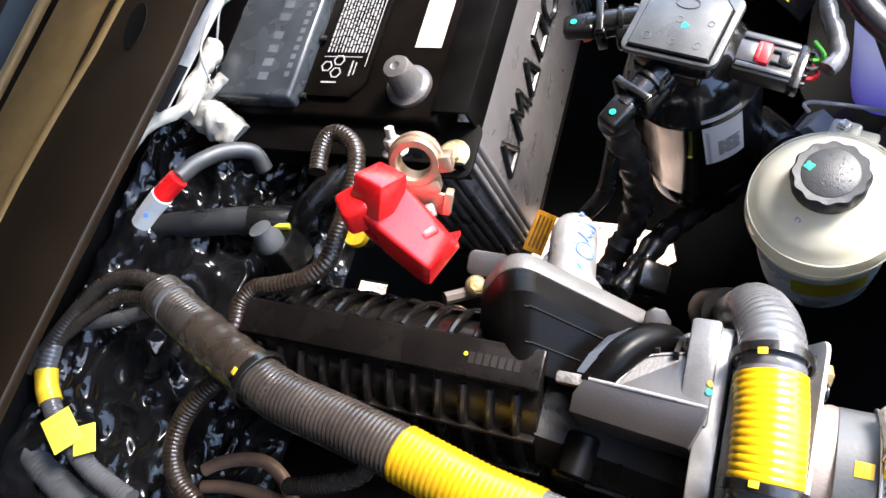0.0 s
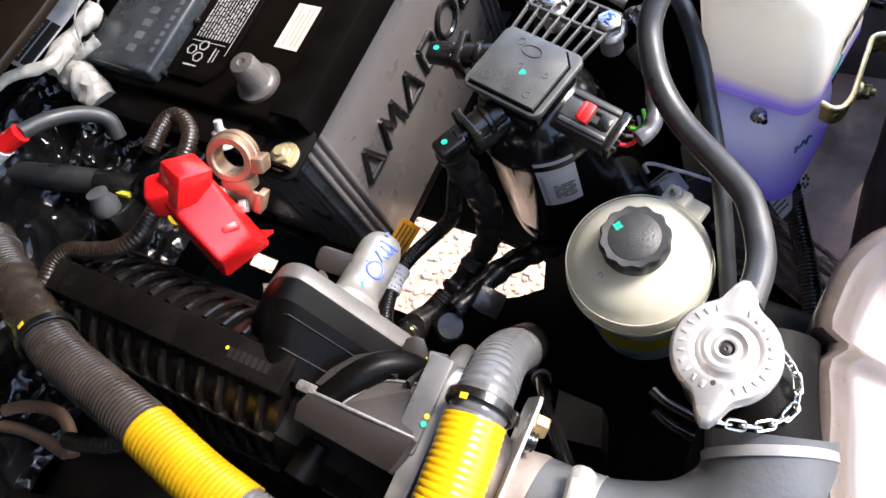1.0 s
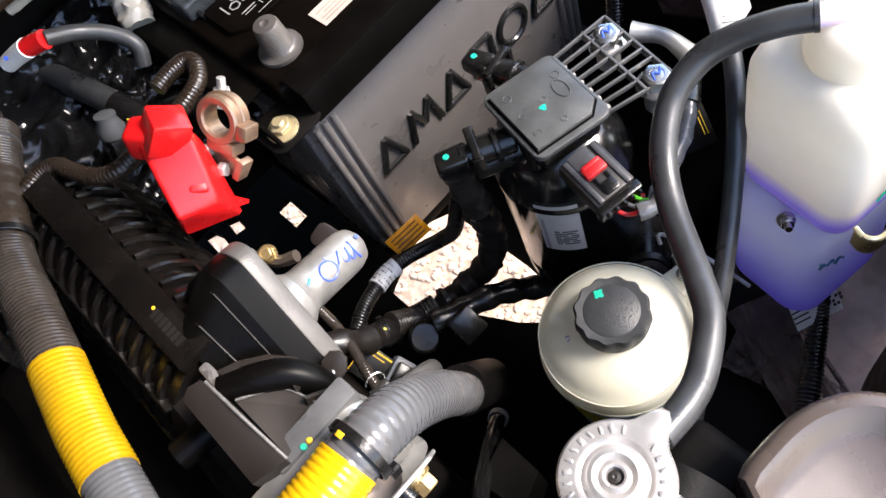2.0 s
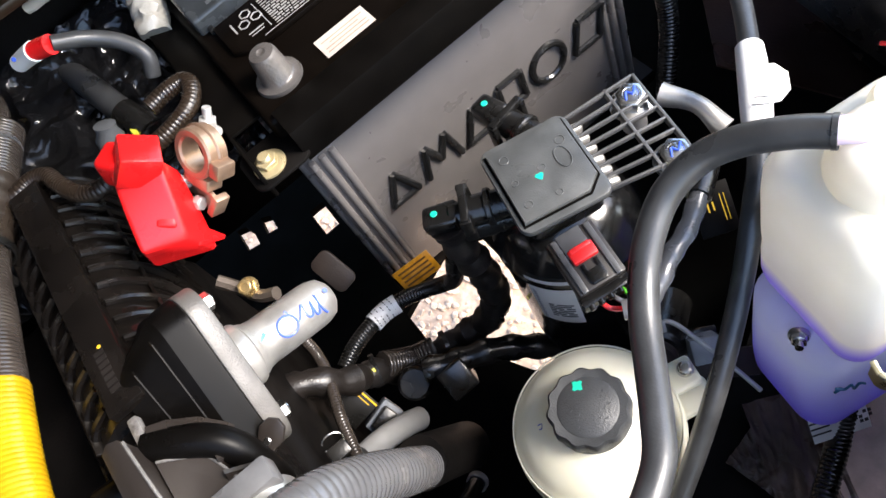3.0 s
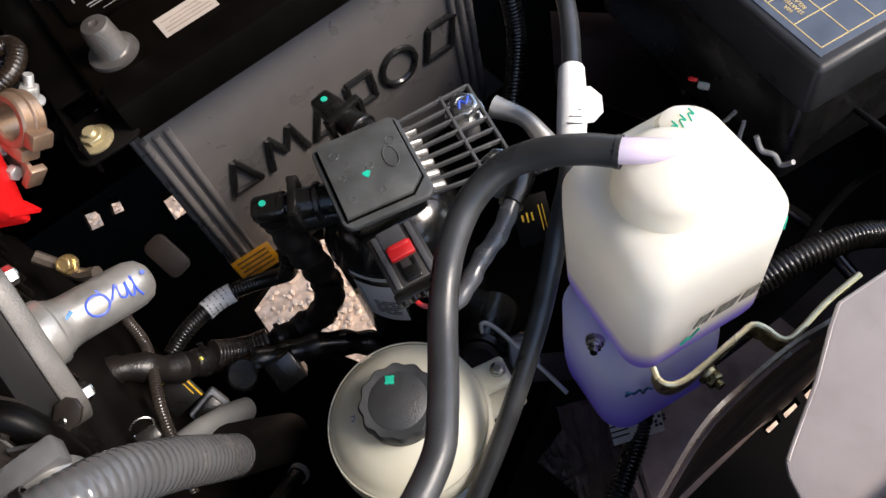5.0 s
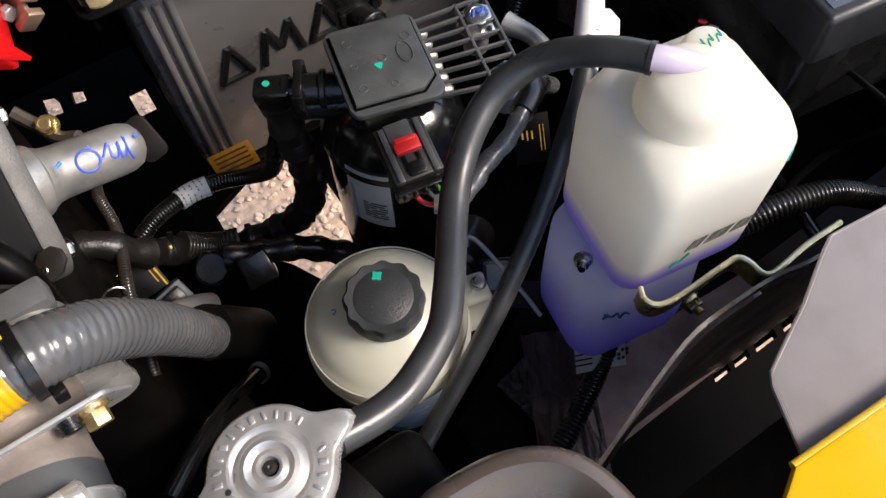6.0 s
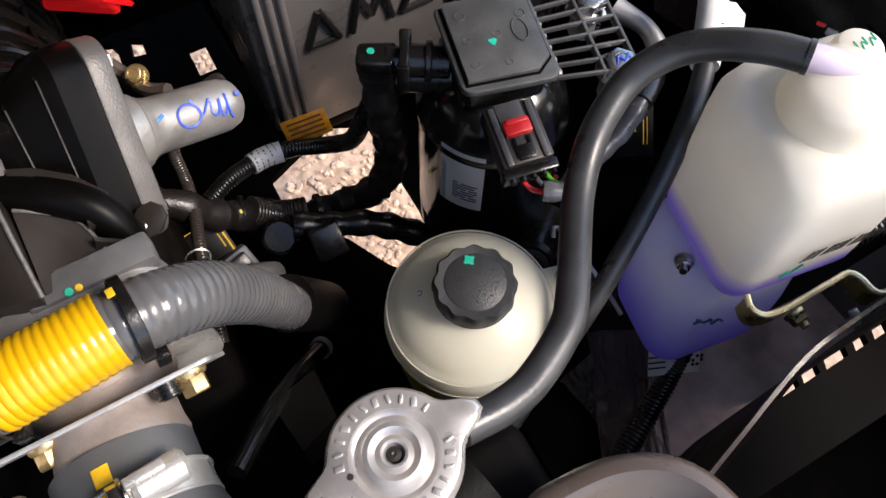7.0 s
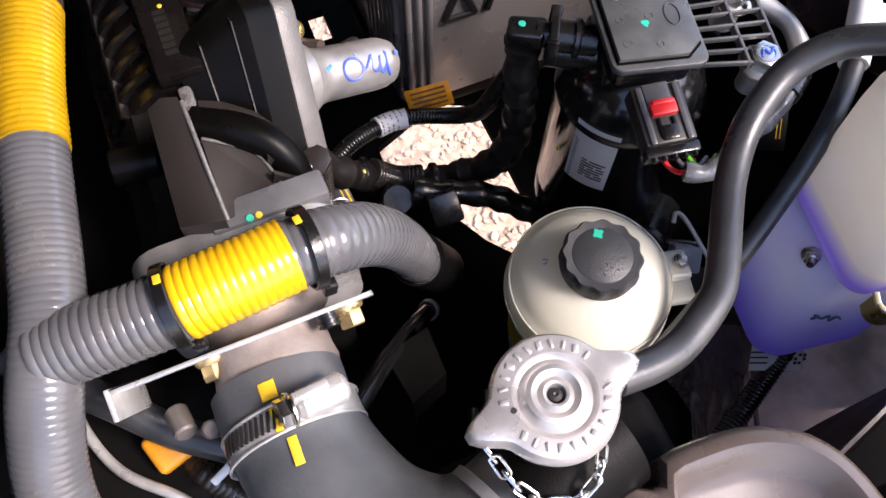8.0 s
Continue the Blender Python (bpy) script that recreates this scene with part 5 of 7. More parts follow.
loom = thing("wiring_conduit", (-0.2, -0.05, 1.0), "thick corrugated grey wiring conduit with yellow taped bands", "conduit")
LP = [(-0.1400, 0.1500, 1.004), (-0.1470, 0.1340, 1.005), (-0.1560, 0.1130, 1.006), (-0.1680, 0.0830, 1.009), (-0.1790, 0.0520, 1.011), (-0.1850, 0.0320, 1.011), (-0.1892, 0.0074, 1.011), (-0.1935, -0.0198, 1.012), (-0.1985, -0.0480, 1.012)]
part("taped_run", sweep([(-0.1590, 0.1060, 1.0065), (-0.1660, 0.0885, 1.0085), (-0.1740, 0.0660, 1.010), (-0.1785, 0.0535, 1.011)], 0.0153, 0.002, 20, lambda s, n: 1 + 0.02 * math.sin(s * 420) + 0.015 * math.sin(s * 1130)), surf("dark_brown_tape", (0.026, 0.019, 0.014), 0.25, vary=0.25, bump=0.2, fine=260), loom, "dark brown taped run")
part("conduit", conduit(LP, 0.0148, 0.0028, 0.035), SHADED_CONDUIT, loom, "corrugated run in grey-brown that stands for shade")
part("yellow_band", conduit([(-0.1982, -0.0460, 1.0120), (-0.2030, -0.0680, 1.0110), (-0.2080, -0.0920, 1.0095), (-0.2118, -0.1200, 1.0080)], 0.0152, 0.0032, 0.022), SHADED_YELLOW_TAPE, loom, "yellow taped band")
part("conduit", conduit([(-0.2115, -0.1170, 1.0082), (-0.2152, -0.1443, 1.006), (-0.2190, -0.1720, 1.003), (-0.2235, -0.1960, 1.000), (-0.2300, -0.2140, 0.996), (-0.2385, -0.2330, 0.985), (-0.2470, -0.2560, 0.965), (-0.2500, -0.2900, 0.930)], 0.0146, 0.0032, 0.018), GREY_CONDUIT, loom, "grey taped run")
part("conduit", conduit([(-0.2290, -0.2100, 0.998), (-0.2080, -0.2110, 1.001), (-0.1880, -0.2120, 1.003), (-0.1700, -0.2125, 1.005)], 0.0158, 0.0038, 0.035), GREY_CONDUIT, loom, "grey taped branch")
part("yellow_band", conduit([(-0.1725, -0.2125, 1.005), (-0.1580, -0.2120, 1.006), (-0.1420, -0.2110, 1.006), (-0.1260, -0.2090, 1.005)], 0.0162, 0.0034, 0.032), YELLOW_TAPE, loom, "yellow taped band")
ELBOW = [(-0.1275, -0.2092, 1.0050), (-0.1150, -0.2085, 1.0040), (-0.1040, -0.2065, 0.9980), (-0.0940, -0.2030, 0.9870), (-0.0840, -0.1990, 0.9690), (-0.0740, -0.1935, 0.9420), (-0.0660, -0.1880, 0.9120), (-0.0600, -0.1800, 0.8800)]
part("conduit", sweep(ELBOW, 0.0152, 0.0006, 20, lambda s, n: (1.0 - 0.17 * s / n) * (1 - 0.035 + 0.035 * abs(math.sin(math.pi * s / 0.0042)))), GREY_CONDUIT, loom, "finely ribbed grey elbow")
part("conduit_end", sweep([(-0.0605, -0.1775, 0.882), (-0.050, -0.169, 0.848), (-0.038, -0.160, 0.810)], 0.0164, 0.004, 20), BAY_BLACK, loom, "black conduit end")
for p, d in (((-0.1185, -0.2088, 1.0045), (1, 0.08, -0.20)), ((-0.1755, -0.2125, 1.005), (1, 0, 0.05)), ((-0.1790, 0.0520, 1.011), (-0.42, -1, 0.02))):
    t = part("cable_tie", join(band_at(p, d, 0.0166, 0.0050, 0.0014), box(0.008, 0.007, 0.006, axes(Vector(p) + Vector((0, -0.012, -0.016)), d, (0, 0, 1)), 0.001)), BLACK_PLASTIC, loom, "black cable tie")
    part("paint_mark", box(0.003, 0.0042, 0.0006, axes(Vector(p) + Vector((0.0, 0.004, 0.0176)), (0, 0.2, 1), d), 0.0002), MARK_YELLOW, t, "yellow paint mark")
part("taped_root", sweep([(-0.1504, 0.1550, 1.0050), (-0.1436, 0.1469, 1.0055), (-0.1471, 0.1321, 1.0060)], 0.0152, 0.003, 18, lambda s, n: 0.42 + 0.58 * min(1, s / n * 1.05)), GREY_CONDUIT, loom, "grey taped root of the branches")
for pts, r, c in (([(-0.1382, 0.1386, 1.0100), (-0.1337, 0.1589, 1.0083), (-0.1346, 0.1823, 1.0067), (-0.1425, 0.2002, 1.0050), (-0.1637, 0.2166, 1.0033), (-0.1888, 0.2281, 1.0017), (-0.2059, 0.2388, 1.0000)], 0.0058, SHADED_CONDUIT), ([(-0.1433, 0.1484, 1.0040), (-0.1441, 0.1710, 1.0028), (-0.1497, 0.1895, 1.0016), (-0.1653, 0.2082, 1.0004), (-0.1800, 0.2224, 0.9992), (-0.1894, 0.2264, 0.9980)], 0.0050, SHADED_CONDUIT), ([(-0.1479, 0.1497, 1.0000), (-0.1529, 0.1667, 0.9973), (-0.1610, 0.1903, 0.9947), (-0.1672, 0.2159, 0.9920)], 0.0052, GREY_CONDUIT)):
    part("branch", conduit(pts, r, 0.0026, 0.045, 10), c, loom, "thin grey branch")
part("branch", conduit([(-0.1625, 0.0875, 1.0040), (-0.1498, 0.0848, 1.0046), (-0.1378, 0.0866, 1.0051), (-0.1268, 0.0801, 1.0057), (-0.1222, 0.0648, 1.0063), (-0.1151, 0.0467, 1.0069), (-0.1030, 0.0357, 1.0074), (-0.0879, 0.0341, 1.0080), (-0.0696, 0.0335, 1.0086), (-0.0473, 0.0345, 1.0091), (-0.0295, 0.0403, 1.0097), (-0.0211, 0.0524, 1.0103), (-0.0228, 0.0611, 1.0109), (-0.0344, 0.0624, 1.0114), (-0.0491, 0.0593, 1.0120)], 0.0058, 0.0026, 0.06, 12), BROWN_LOOM, loom, "brown-black branch")
part("branch", conduit([(-0.1830, 0.0895, 0.9980), (-0.1961, 0.1009, 0.9954), (-0.2110, 0.1085, 0.9928), (-0.2294, 0.1091, 0.9902), (-0.2437, 0.1005, 0.9876), (-0.2528, 0.0854, 0.9850)], 0.0062, 0.0026, 0.06, 12), BROWN_LOOM, loom, "brown-black branch")
part("branch", conduit([(-0.196, -0.030, 0.995), (-0.214, -0.012, 0.985), (-0.224, 0.012, 0.980), (-0.230, 0.040, 0.965)], 0.0055, 0.0026, 0.06, 12), SHADED_CONDUIT, loom, "thin grey branch")

# fuse box
fuse = thing("fuse_box", (0.38, -0.18, 0.90), "black plastic fuse box with a glossy printed lid label", "fuse box")
fm = Matrix.Translation((0.3834, -0.1728, 0)) @ pose(0, 0, 0, 0, 0, -8)
part("housing", box(0.135, 0.190, 0.075, fm @ pose(0, 0, 0.875), 0.005, 3), BLACK_PLASTIC, fuse)
flid = part("lid", box(0.141, 0.196, 0.034, fm @ pose(0, 0, 0.946), 0.004, 3, 0.97), FUSE_BLACK, fuse, "black lid")
dec = part("decal", box(0.117, 0.173, 0.0004, fm @ pose(-0.0035, -0.0015, 0.9801), 0), GLOSS_DECAL, flid, "glossy decal with gold print")
dm = fm @ pose(-0.0035, -0.0015, 0.9806)
lines = [(-0.054 + 0.018 * k, 0, 0.0006, 0.164) for k in range(7)] + [(0, -0.082 + 0.0205 * k, 0.108, 0.0006) for k in range(9)]
bars(lines, dm, GOLD_PRINT, dec)
for txt, x, y in (("30A\nECU", -0.045, -0.0307), ("60A\nSTARTER\nRELAY", -0.045, -0.0512), ("15A\nBEAM", -0.027, -0.0307), ("15A\nHI BEAM", -0.027, -0.0512)):
    words(txt, 0.0036, dm @ pose(x, y, 0.0001, 0, 0, 90), GOLD_PRINT, dec)

# front panels
pan = thing("latch_panel", (0.0, -0.40, 0.95), "grey-mauve pressed steel front panel with a rolled rim", "panel")
RIM = [(-0.130, -0.372), (-0.085, -0.356), (-0.055, -0.349), (-0.036, -0.343), (-0.024, -0.3385), (0.0, -0.3385), (0.022, -0.3415), (0.040, -0.350), (0.051, -0.362), (0.0565, -0.378), (0.0580, -0.400), (0.0560, -0.440), (0.050, -0.52)]
rim, _ = spline([(x, y, 0.972) for x, y in RIM], 0.006)
bm = bmesh.new()
prof = [(-0.003, -0.060), (-0.002, -0.004), (0.0015, 0.0005), (0.006, 0.0015), (0.010, -0.0015), (0.014, -0.008), (0.020, -0.012), (0.060, -0.013), (0.16, -0.014)]
rings = []
cen = Vector((-0.06, -0.53, 0.972))
for i, p in enumerate(rim):
    d = (rim[min(i + 1, len(rim) - 1)] - rim[max(i - 1, 0)]).normalized()
    inn = Vector((d.y, -d.x, 0))
    row = []
    bite = 0.010 * math.exp(-((p.x + 0.0245) / 0.0075) ** 4)
    p = p + inn * bite
    for u, h in prof:
        if u <= 0.021:
            q = p + inn * u
        else:
            q = (p + inn * 0.020).lerp(cen, min(1, (u - 0.020) / 0.14))
        row.append(bm.verts.new((q.x, q.y, 0.972 + h)))
    rings.append(row)
for a, b in zip(rings, rings[1:]):
    for i in range(len(prof) - 1):
        bm.faces.new((a[i], a[i + 1], b[i + 1], b[i]))
bmesh.ops.remove_doubles(bm, verts=bm.verts, dist=1e-5)
bmesh.ops.solidify(bm, geom=bm.faces[:], thickness=0.0016)
part("pressing", bm, PAINT_MAUVE, pan)
stud_bolt("latch_bolt", (-0.0045, -0.3930, 0.9595), (0, 0, 1), 0.0125, 0.007, PAINT_MAUVE, "painted hexagon bolt with a washer", "", 0.0105, True, 0, 0, pan)

fen = thing("sheet_panel", (0.2, -0.39, 0.95), "grey-mauve painted sheet steel panel with a folded edge", "panel")
pp = [(0.121, -0.425), (0.1240, -0.4112), (0.1345, -0.3845), (0.1380, -0.3800), (0.1440, -0.3772), (0.1720, -0.3655), (0.1960, -0.3530), (0.2072, -0.3480), (0.260, -0.3540), (0.420, -0.40), (0.420, -0.60), (0.118, -0.60)]
part("sheet", prism(pp, 0.002, Matrix.Translation((0, 0, 0.978)), 0.0008), LIT_MAUVE, fen)
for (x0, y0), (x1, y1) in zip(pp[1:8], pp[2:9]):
    part("edge_bead", sweep([(x0, y0, 0.9785), (x1, y1, 0.9785)], 0.0013, 0.01, 8), LIT_MAUVE, fen)
nose = thing("body_panel", (0.2, -0.45, 0.95), "bright yellow painted outer body panel", "panel")
part("skin", prism([(0.090, -0.425), (0.1130, -0.4125), (0.180, -0.416), (0.300, -0.440), (0.300, -0.70), (0.05, -0.70)], 0.006, Matrix.Translation((0, 0, 0.984)), 0.002), BODY_YELLOW, nose)
part("hem", sweep([(0.1130, -0.4125, 0.9870), (0.180, -0.416, 0.9870)], 0.0022, 0.01, 10), BODY_YELLOW, nose)
part("hem", sweep([(0.180, -0.416, 0.9870), (0.300, -0.440, 0.9870)], 0.0022, 0.01, 10), BODY_YELLOW, nose)
strip = thing("flange_strip", (0.15, -0.345, 0.93), "grey-mauve painted inner panel with a thin top flange", "panel")
SP = [(0.030, -0.376, 0.940), (0.0664, -0.3637, 0.950), (0.0856, -0.3575, 0.955), (0.1055, -0.3512, 0.958), (0.1284, -0.3452, 0.960), (0.1500, -0.3432, 0.958), (0.1990, -0.3412, 0.935), (0.2450, -0.3430, 0.912), (0.3130, -0.3415, 0.910), (0.45, -0.34, 0.91)]
line, _ = spline(SP, 0.008)
bm = bmesh.new()
rows = [[bm.verts.new((p.x, p.y + dy, p.z + dz)) for dy, dz in ((0.0, -0.004), (0.0, 0.0), (-0.002, -0.0005), (-0.0025, -0.005))] for p in line]
for a, b in zip(rows, rows[1:]):
    for i in range(3):
        bm.faces.new((a[i], a[i + 1], b[i + 1], b[i]))
bmesh.ops.solidify(bm, geom=bm.faces[:], thickness=0.0018)
part("flange", bm, PAINT_MAUVE, strip, "grey-mauve painted flange")
# web below the flange, its shade given by the darker paint
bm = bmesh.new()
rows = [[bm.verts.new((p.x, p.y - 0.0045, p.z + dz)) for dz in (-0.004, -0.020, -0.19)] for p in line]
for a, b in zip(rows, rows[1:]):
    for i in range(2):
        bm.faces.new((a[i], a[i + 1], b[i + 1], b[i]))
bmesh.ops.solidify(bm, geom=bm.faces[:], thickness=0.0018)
part("web", bm, PAINT_DARK, strip, "thinly sprayed web, darkened for the shade under the flange")
brk = thing("bottle_bracket", (0.17, -0.315, 0.91), "olive zinc-plated strap bracket holding the coolant bottle", "bracket")
BP = [(0.1440, -0.3050, 0.921), (0.1415, -0.3115, 0.921), (0.1440, -0.3170, 0.921), (0.1500, -0.3195, 0.921), (0.1600, -0.3205, 0.921), (0.1890, -0.3205, 0.921), (0.1985, -0.3210, 0.921), (0.2020, -0.3265, 0.921), (0.2030, -0.3350, 0.921), (0.2090, -0.3385, 0.921), (0.2350, -0.3365, 0.921), (0.2600, -0.3370, 0.921)]
line, _ = spline(BP, 0.003)
bm = bmesh.new()
rows = [[bm.verts.new((p.x, p.y, p.z - dz)) for dz in (0, 0.008, 0.017)] for p in line]
for a, b in zip(rows, rows[1:]):
    for i in range(2):
        bm.faces.new((a[i], a[i + 1], b[i + 1], b[i]))
bmesh.ops.solidify(bm, geom=bm.faces[:], thickness=0.0022)
part("strap", bm, OLIVE_ZINC, brk)
part("strap_edge", sweep([(x, y, z + 0.0006) for x, y, z in BP], 0.0017, 0.003, 8), surf("pale_gold_zinc", (0.80, 0.72, 0.46), 0.3, metal=0.6, dirt=(0.5, 0.42, 0.2), dirt_amount=0.4), brk, "pale gold rolled edge")
stud_bolt("strap_bolt", (0.1665, -0.3225, 0.909), (0, -1, 0.1), 0.0085, 0.005, OLIVE_ZINC, "olive zinc bolt", "", 0.006, False, 0.003, 0, brk)

# cable with printed sleeve, amber tag
cab = thing("sensor_cable", (-0.03, -0.03, 0.80), "black corrugated cable with a white printed sleeve", "cable")
part("conduit", conduit([(-0.074, -0.052, 0.812), (-0.060, -0.044, 0.812), (-0.045, -0.038, 0.810), (-0.0248, -0.0335, 0.807), (-0.005, -0.036, 0.806), (0.012, -0.044, 0.808), (0.024, -0.056, 0.818), (0.030, -0.072, 0.842), (0.036, -0.084, 0.880), (0.048, -0.094, 0.925)], 0.0064, 0.0026, 0.07, 14), BLACK_PLASTIC, cab)
s2 = part("sleeve", sweep([(-0.0370, -0.0360, 0.809), (-0.0248, -0.0335, 0.807), (-0.0130, -0.0345, 0.8062)], 0.0078, 0.003, 16), WHITE_SLEEVE, cab, "white printed sleeve")
for k, (x, y, z) in enumerate(((-0.0345, -0.0353, 0.8086), (-0.0305, -0.0343, 0.8079), (-0.0265, -0.0337, 0.8073), (-0.0225, -0.0335, 0.8068), (-0.0185, -0.0338, 0.8064))):
    rm = axes((x, y, z), (1, 0.1, -0.15))
    part("print", join(*[box(0.0004, 0.0009 + 0.0006 * ((j + k) % 3), 0.0008, rm @ pose(0, 0, 0, 0, 0, 20 * j) @ pose(0.0078, 0, 0), 0) for j in range(18) if (j * 7 + k * 3) % 5]), PRINT, s2, "", 0)
tag = thing("amber_tag", (0.015, -0.01, 0.79), "small amber plastic tag with dark print", "tag")
tm = axes((0.0150, -0.0120, 0.789), (-0.35, -0.75, 0.55), (1, -0.3, 0.3))
tg = part("card", box(0.036, 0.020, 0.0008, tm, 0.0003), AMBER_TAG, tag)
bars([(0, -0.006 + 0.004 * k, 0.028, 0.0016) for k in range(4)], tm @ pose(0, 0, 0.0009), surf("brown_ink", (0.12, 0.05, 0.01), 0.5), tg)

# wing ledge with identification plate
wing = thing("wing_ledge", (0, 0.25, 1.03), "black painted wing ledge with a yellow rolled edge coloured as in shade", "ledge")
part("ledge", prism([(-0.65, 0.2000), (-0.20, 0.1740), (0.0, 0.1570), (0.55, 0.1500), (0.55, 0.2200), (-0.65, 0.2600)], 0.008, Matrix.Translation((0, 0, 1.0540)), 0.002), surf("dark_brown_ledge_paint", (0.012, 0.0075, 0.004), 0.4, vary=0.2, scale=20, bump=0.05, spec=0.3), wing)
part("rolled_edge", sweep([(-0.65, 0.2520, 1.0570), (-0.14, 0.2450, 1.0570), (0.06, 0.2240, 1.0570), (0.55, 0.2140, 1.0570)], 0.0065, 0.05, 14), SHADED_BODY_YELLOW, wing, "yellow rolled edge coloured as in shade")
part("flank", prism([(-0.65, 0.2520), (-0.14, 0.2440), (0.06, 0.2240), (0.55, 0.2130), (0.55, 0.2900), (0.06, 0.2915), (-0.14, 0.3000), (-0.65, 0.3100)], 0.006, Matrix.Translation((0, 0, 1.0530)), 0.002), SHADED_BODY_YELLOW, wing, "yellow flank coloured as in shade")
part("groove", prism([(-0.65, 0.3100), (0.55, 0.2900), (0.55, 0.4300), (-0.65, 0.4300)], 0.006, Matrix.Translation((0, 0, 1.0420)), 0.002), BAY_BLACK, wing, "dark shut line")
part("outer_bead", sweep([(-0.65, 0.3380, 1.0500), (0.06, 0.3200, 1.0500), (0.55, 0.3160, 1.0500)], 0.0045, 0.05, 10), SHADED_BODY_YELLOW, wing, "yellow outer bead coloured as in shade")
part("oval_plug", lathe([(0, 0), (0.010, 0), (0.0098, 0.001), (0.0085, 0.0006), (0, 0.0004)], Matrix.Translation((0.0210, 0.2000, 1.0618)) @ pose(0, 0, 0, 0, 0, 10) @ Matrix.Diagonal((1.9, 0.8, 1, 1)), 28), BAY_BLACK, wing, "black oval plug")
vin = thing("identification_plate", (0.03, 0.205, 1.03), "printed aluminium identification plate", "plate")
vm = Matrix.Translation((0.0480, 0.1909, 1.0340)) @ pose(0, 0, 0, 14, 0, -5.9)
vp = part("plate", prism(rounded(0.150, 0.040, 0.003), 0.001, vm, 0.0003), surf("etched_aluminium_plate", (0.42, 0.42, 0.41), 0.45, metal=0.3, dirt=(0.20, 0.19, 0.17), dirt_amount=0.5), vin)
bars([(-0.0535, 0.0135 - 0.0095 * k, 0.037, 0.0082) for k in range(4)] + [(0.0035 + 0.0005 * k, 0.0135 - 0.0095 * k, 0.036, 0.0082) for k in range(3)] + [(0.052, 0.0085, 0.034, 0.0180), (0.048, -0.0105, 0.044, 0.0130)], vm @ pose(0, 0, 0.0011), surf("black_plate_enamel", (0.010, 0.010, 0.011), 0.5, spec=0.3), vp)
bars([(-0.009 + 0.0075 * j, 0.0135 - 0.0095 * i, 0.005, 0.0030) for i in range(3) for j in range(4)] + [(0.040 + 0.008 * j, -0.0105, 0.005, 0.0040) for j in range(3)], vm @ pose(0, 0, 0.0016), surf("plate_print", (0.40, 0.40, 0.38), 0.5), vp)
words("MODEL", 0.0062, vm @ pose(-0.0535, 0.0040, 0.0016), PRINT_PALE, vp)
words("ENGINE NO", 0.0056, vm @ pose(-0.0535, -0.0055, 0.0016), PRINT_PALE, vp)

# ---- dark lower parts of the bay ----
def holed(name, outer, holes, z0, h, material, label):
    bm = bmesh.new()
    for loop in (outer, *holes):
        vs = [bm.verts.new((x, y, z0)) for x, y in loop]
        for i in range(len(vs)):
            bm.edges.new((vs[i], vs[(i + 1) % len(vs)]))
    bmesh.ops.triangle_fill(bm, use_beauty=True, use_dissolve=False, edges=bm.edges[:])
    up = bmesh.ops.extrude_face_region(bm, geom=bm.faces[:])
    bmesh.ops.translate(bm, vec=(0, 0, h), verts=[g for g in up["geom"] if isinstance(g, bmesh.types.BMVert)])
    return solo(name, bm, material, label, name.split("_")[0], "", "structure", 0)


HOLE = [(-0.016, 0.047), (0.020, 0.062), (0.060, 0.078), (0.092, 0.062), (0.092, -0.046), (0.086, -0.095), (0.056, -0.105), (0.040, -0.085), (0.020, -0.045), (0.000, -0.020), (-0.017, -0.002)]
SLIT = [(-0.028, 0.192), (-0.010, 0.192), (-0.009, 0.232), (-0.027, 0.232)]
# Almost no albedo: the shade deep in the bay is put into this colour.
DEPTH_SHADE = surf("depth_shade_black", (0.0015, 0.0014, 0.0013), 0.8, spec=0.02)
CHINKS = [[(-0.107, 0.246), (-0.092, 0.243), (-0.090, 0.262), (-0.094, 0.276), (-0.105, 0.280)], [(-0.079, 0.247), (-0.066, 0.244), (-0.064, 0.266), (-0.075, 0.272)]]
FRONT_GAP = [(0.26, -0.395), (0.45, -0.395), (0.45, -0.345), (0.26, -0.345)]
holed("undertray", [(-0.60, -0.75), (0.50, -0.75), (0.50, 0.235), (0.35, 0.235), (0.20, 0.31), (-0.35, 0.31), (-0.60, 0.235)], (HOLE, SLIT, *CHINKS, FRONT_GAP), 0.640, 0.010, DEPTH_SHADE, "undertray sheet blackened for the shade of the bay depths, with openings to the ground")
# Added panel, out of view, that stops sky light reaching the undertray.
slab("wall_arch", [(-0.64, 0.242), (0.54, 0.242), (0.54, 0.420), (-0.64, 0.420)], 0.80, 0.81, DEPTH_SHADE, "unseen black panel added behind the wing wall to keep sky light out")
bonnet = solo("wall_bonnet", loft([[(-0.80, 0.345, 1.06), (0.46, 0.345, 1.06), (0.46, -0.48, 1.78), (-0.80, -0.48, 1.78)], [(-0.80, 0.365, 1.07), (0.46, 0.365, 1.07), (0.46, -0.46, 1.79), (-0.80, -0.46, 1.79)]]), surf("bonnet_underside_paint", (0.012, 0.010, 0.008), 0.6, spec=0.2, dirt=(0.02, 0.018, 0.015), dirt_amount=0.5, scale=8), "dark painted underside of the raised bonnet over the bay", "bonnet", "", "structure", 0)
# Added out-of-view wall; it cuts the light coming from the left.
slab("wall_side", [(-0.64, -0.75), (-0.62, -0.75), (-0.62, 0.33), (-0.64, 0.33)], 0.95, 1.80, BAY_BLACK, "unseen dark wall added behind the engine to hold back side light")

engine = thing("engine_block", (-0.3, -0.1, 0.70), "dark engine block below the intake", "engine")
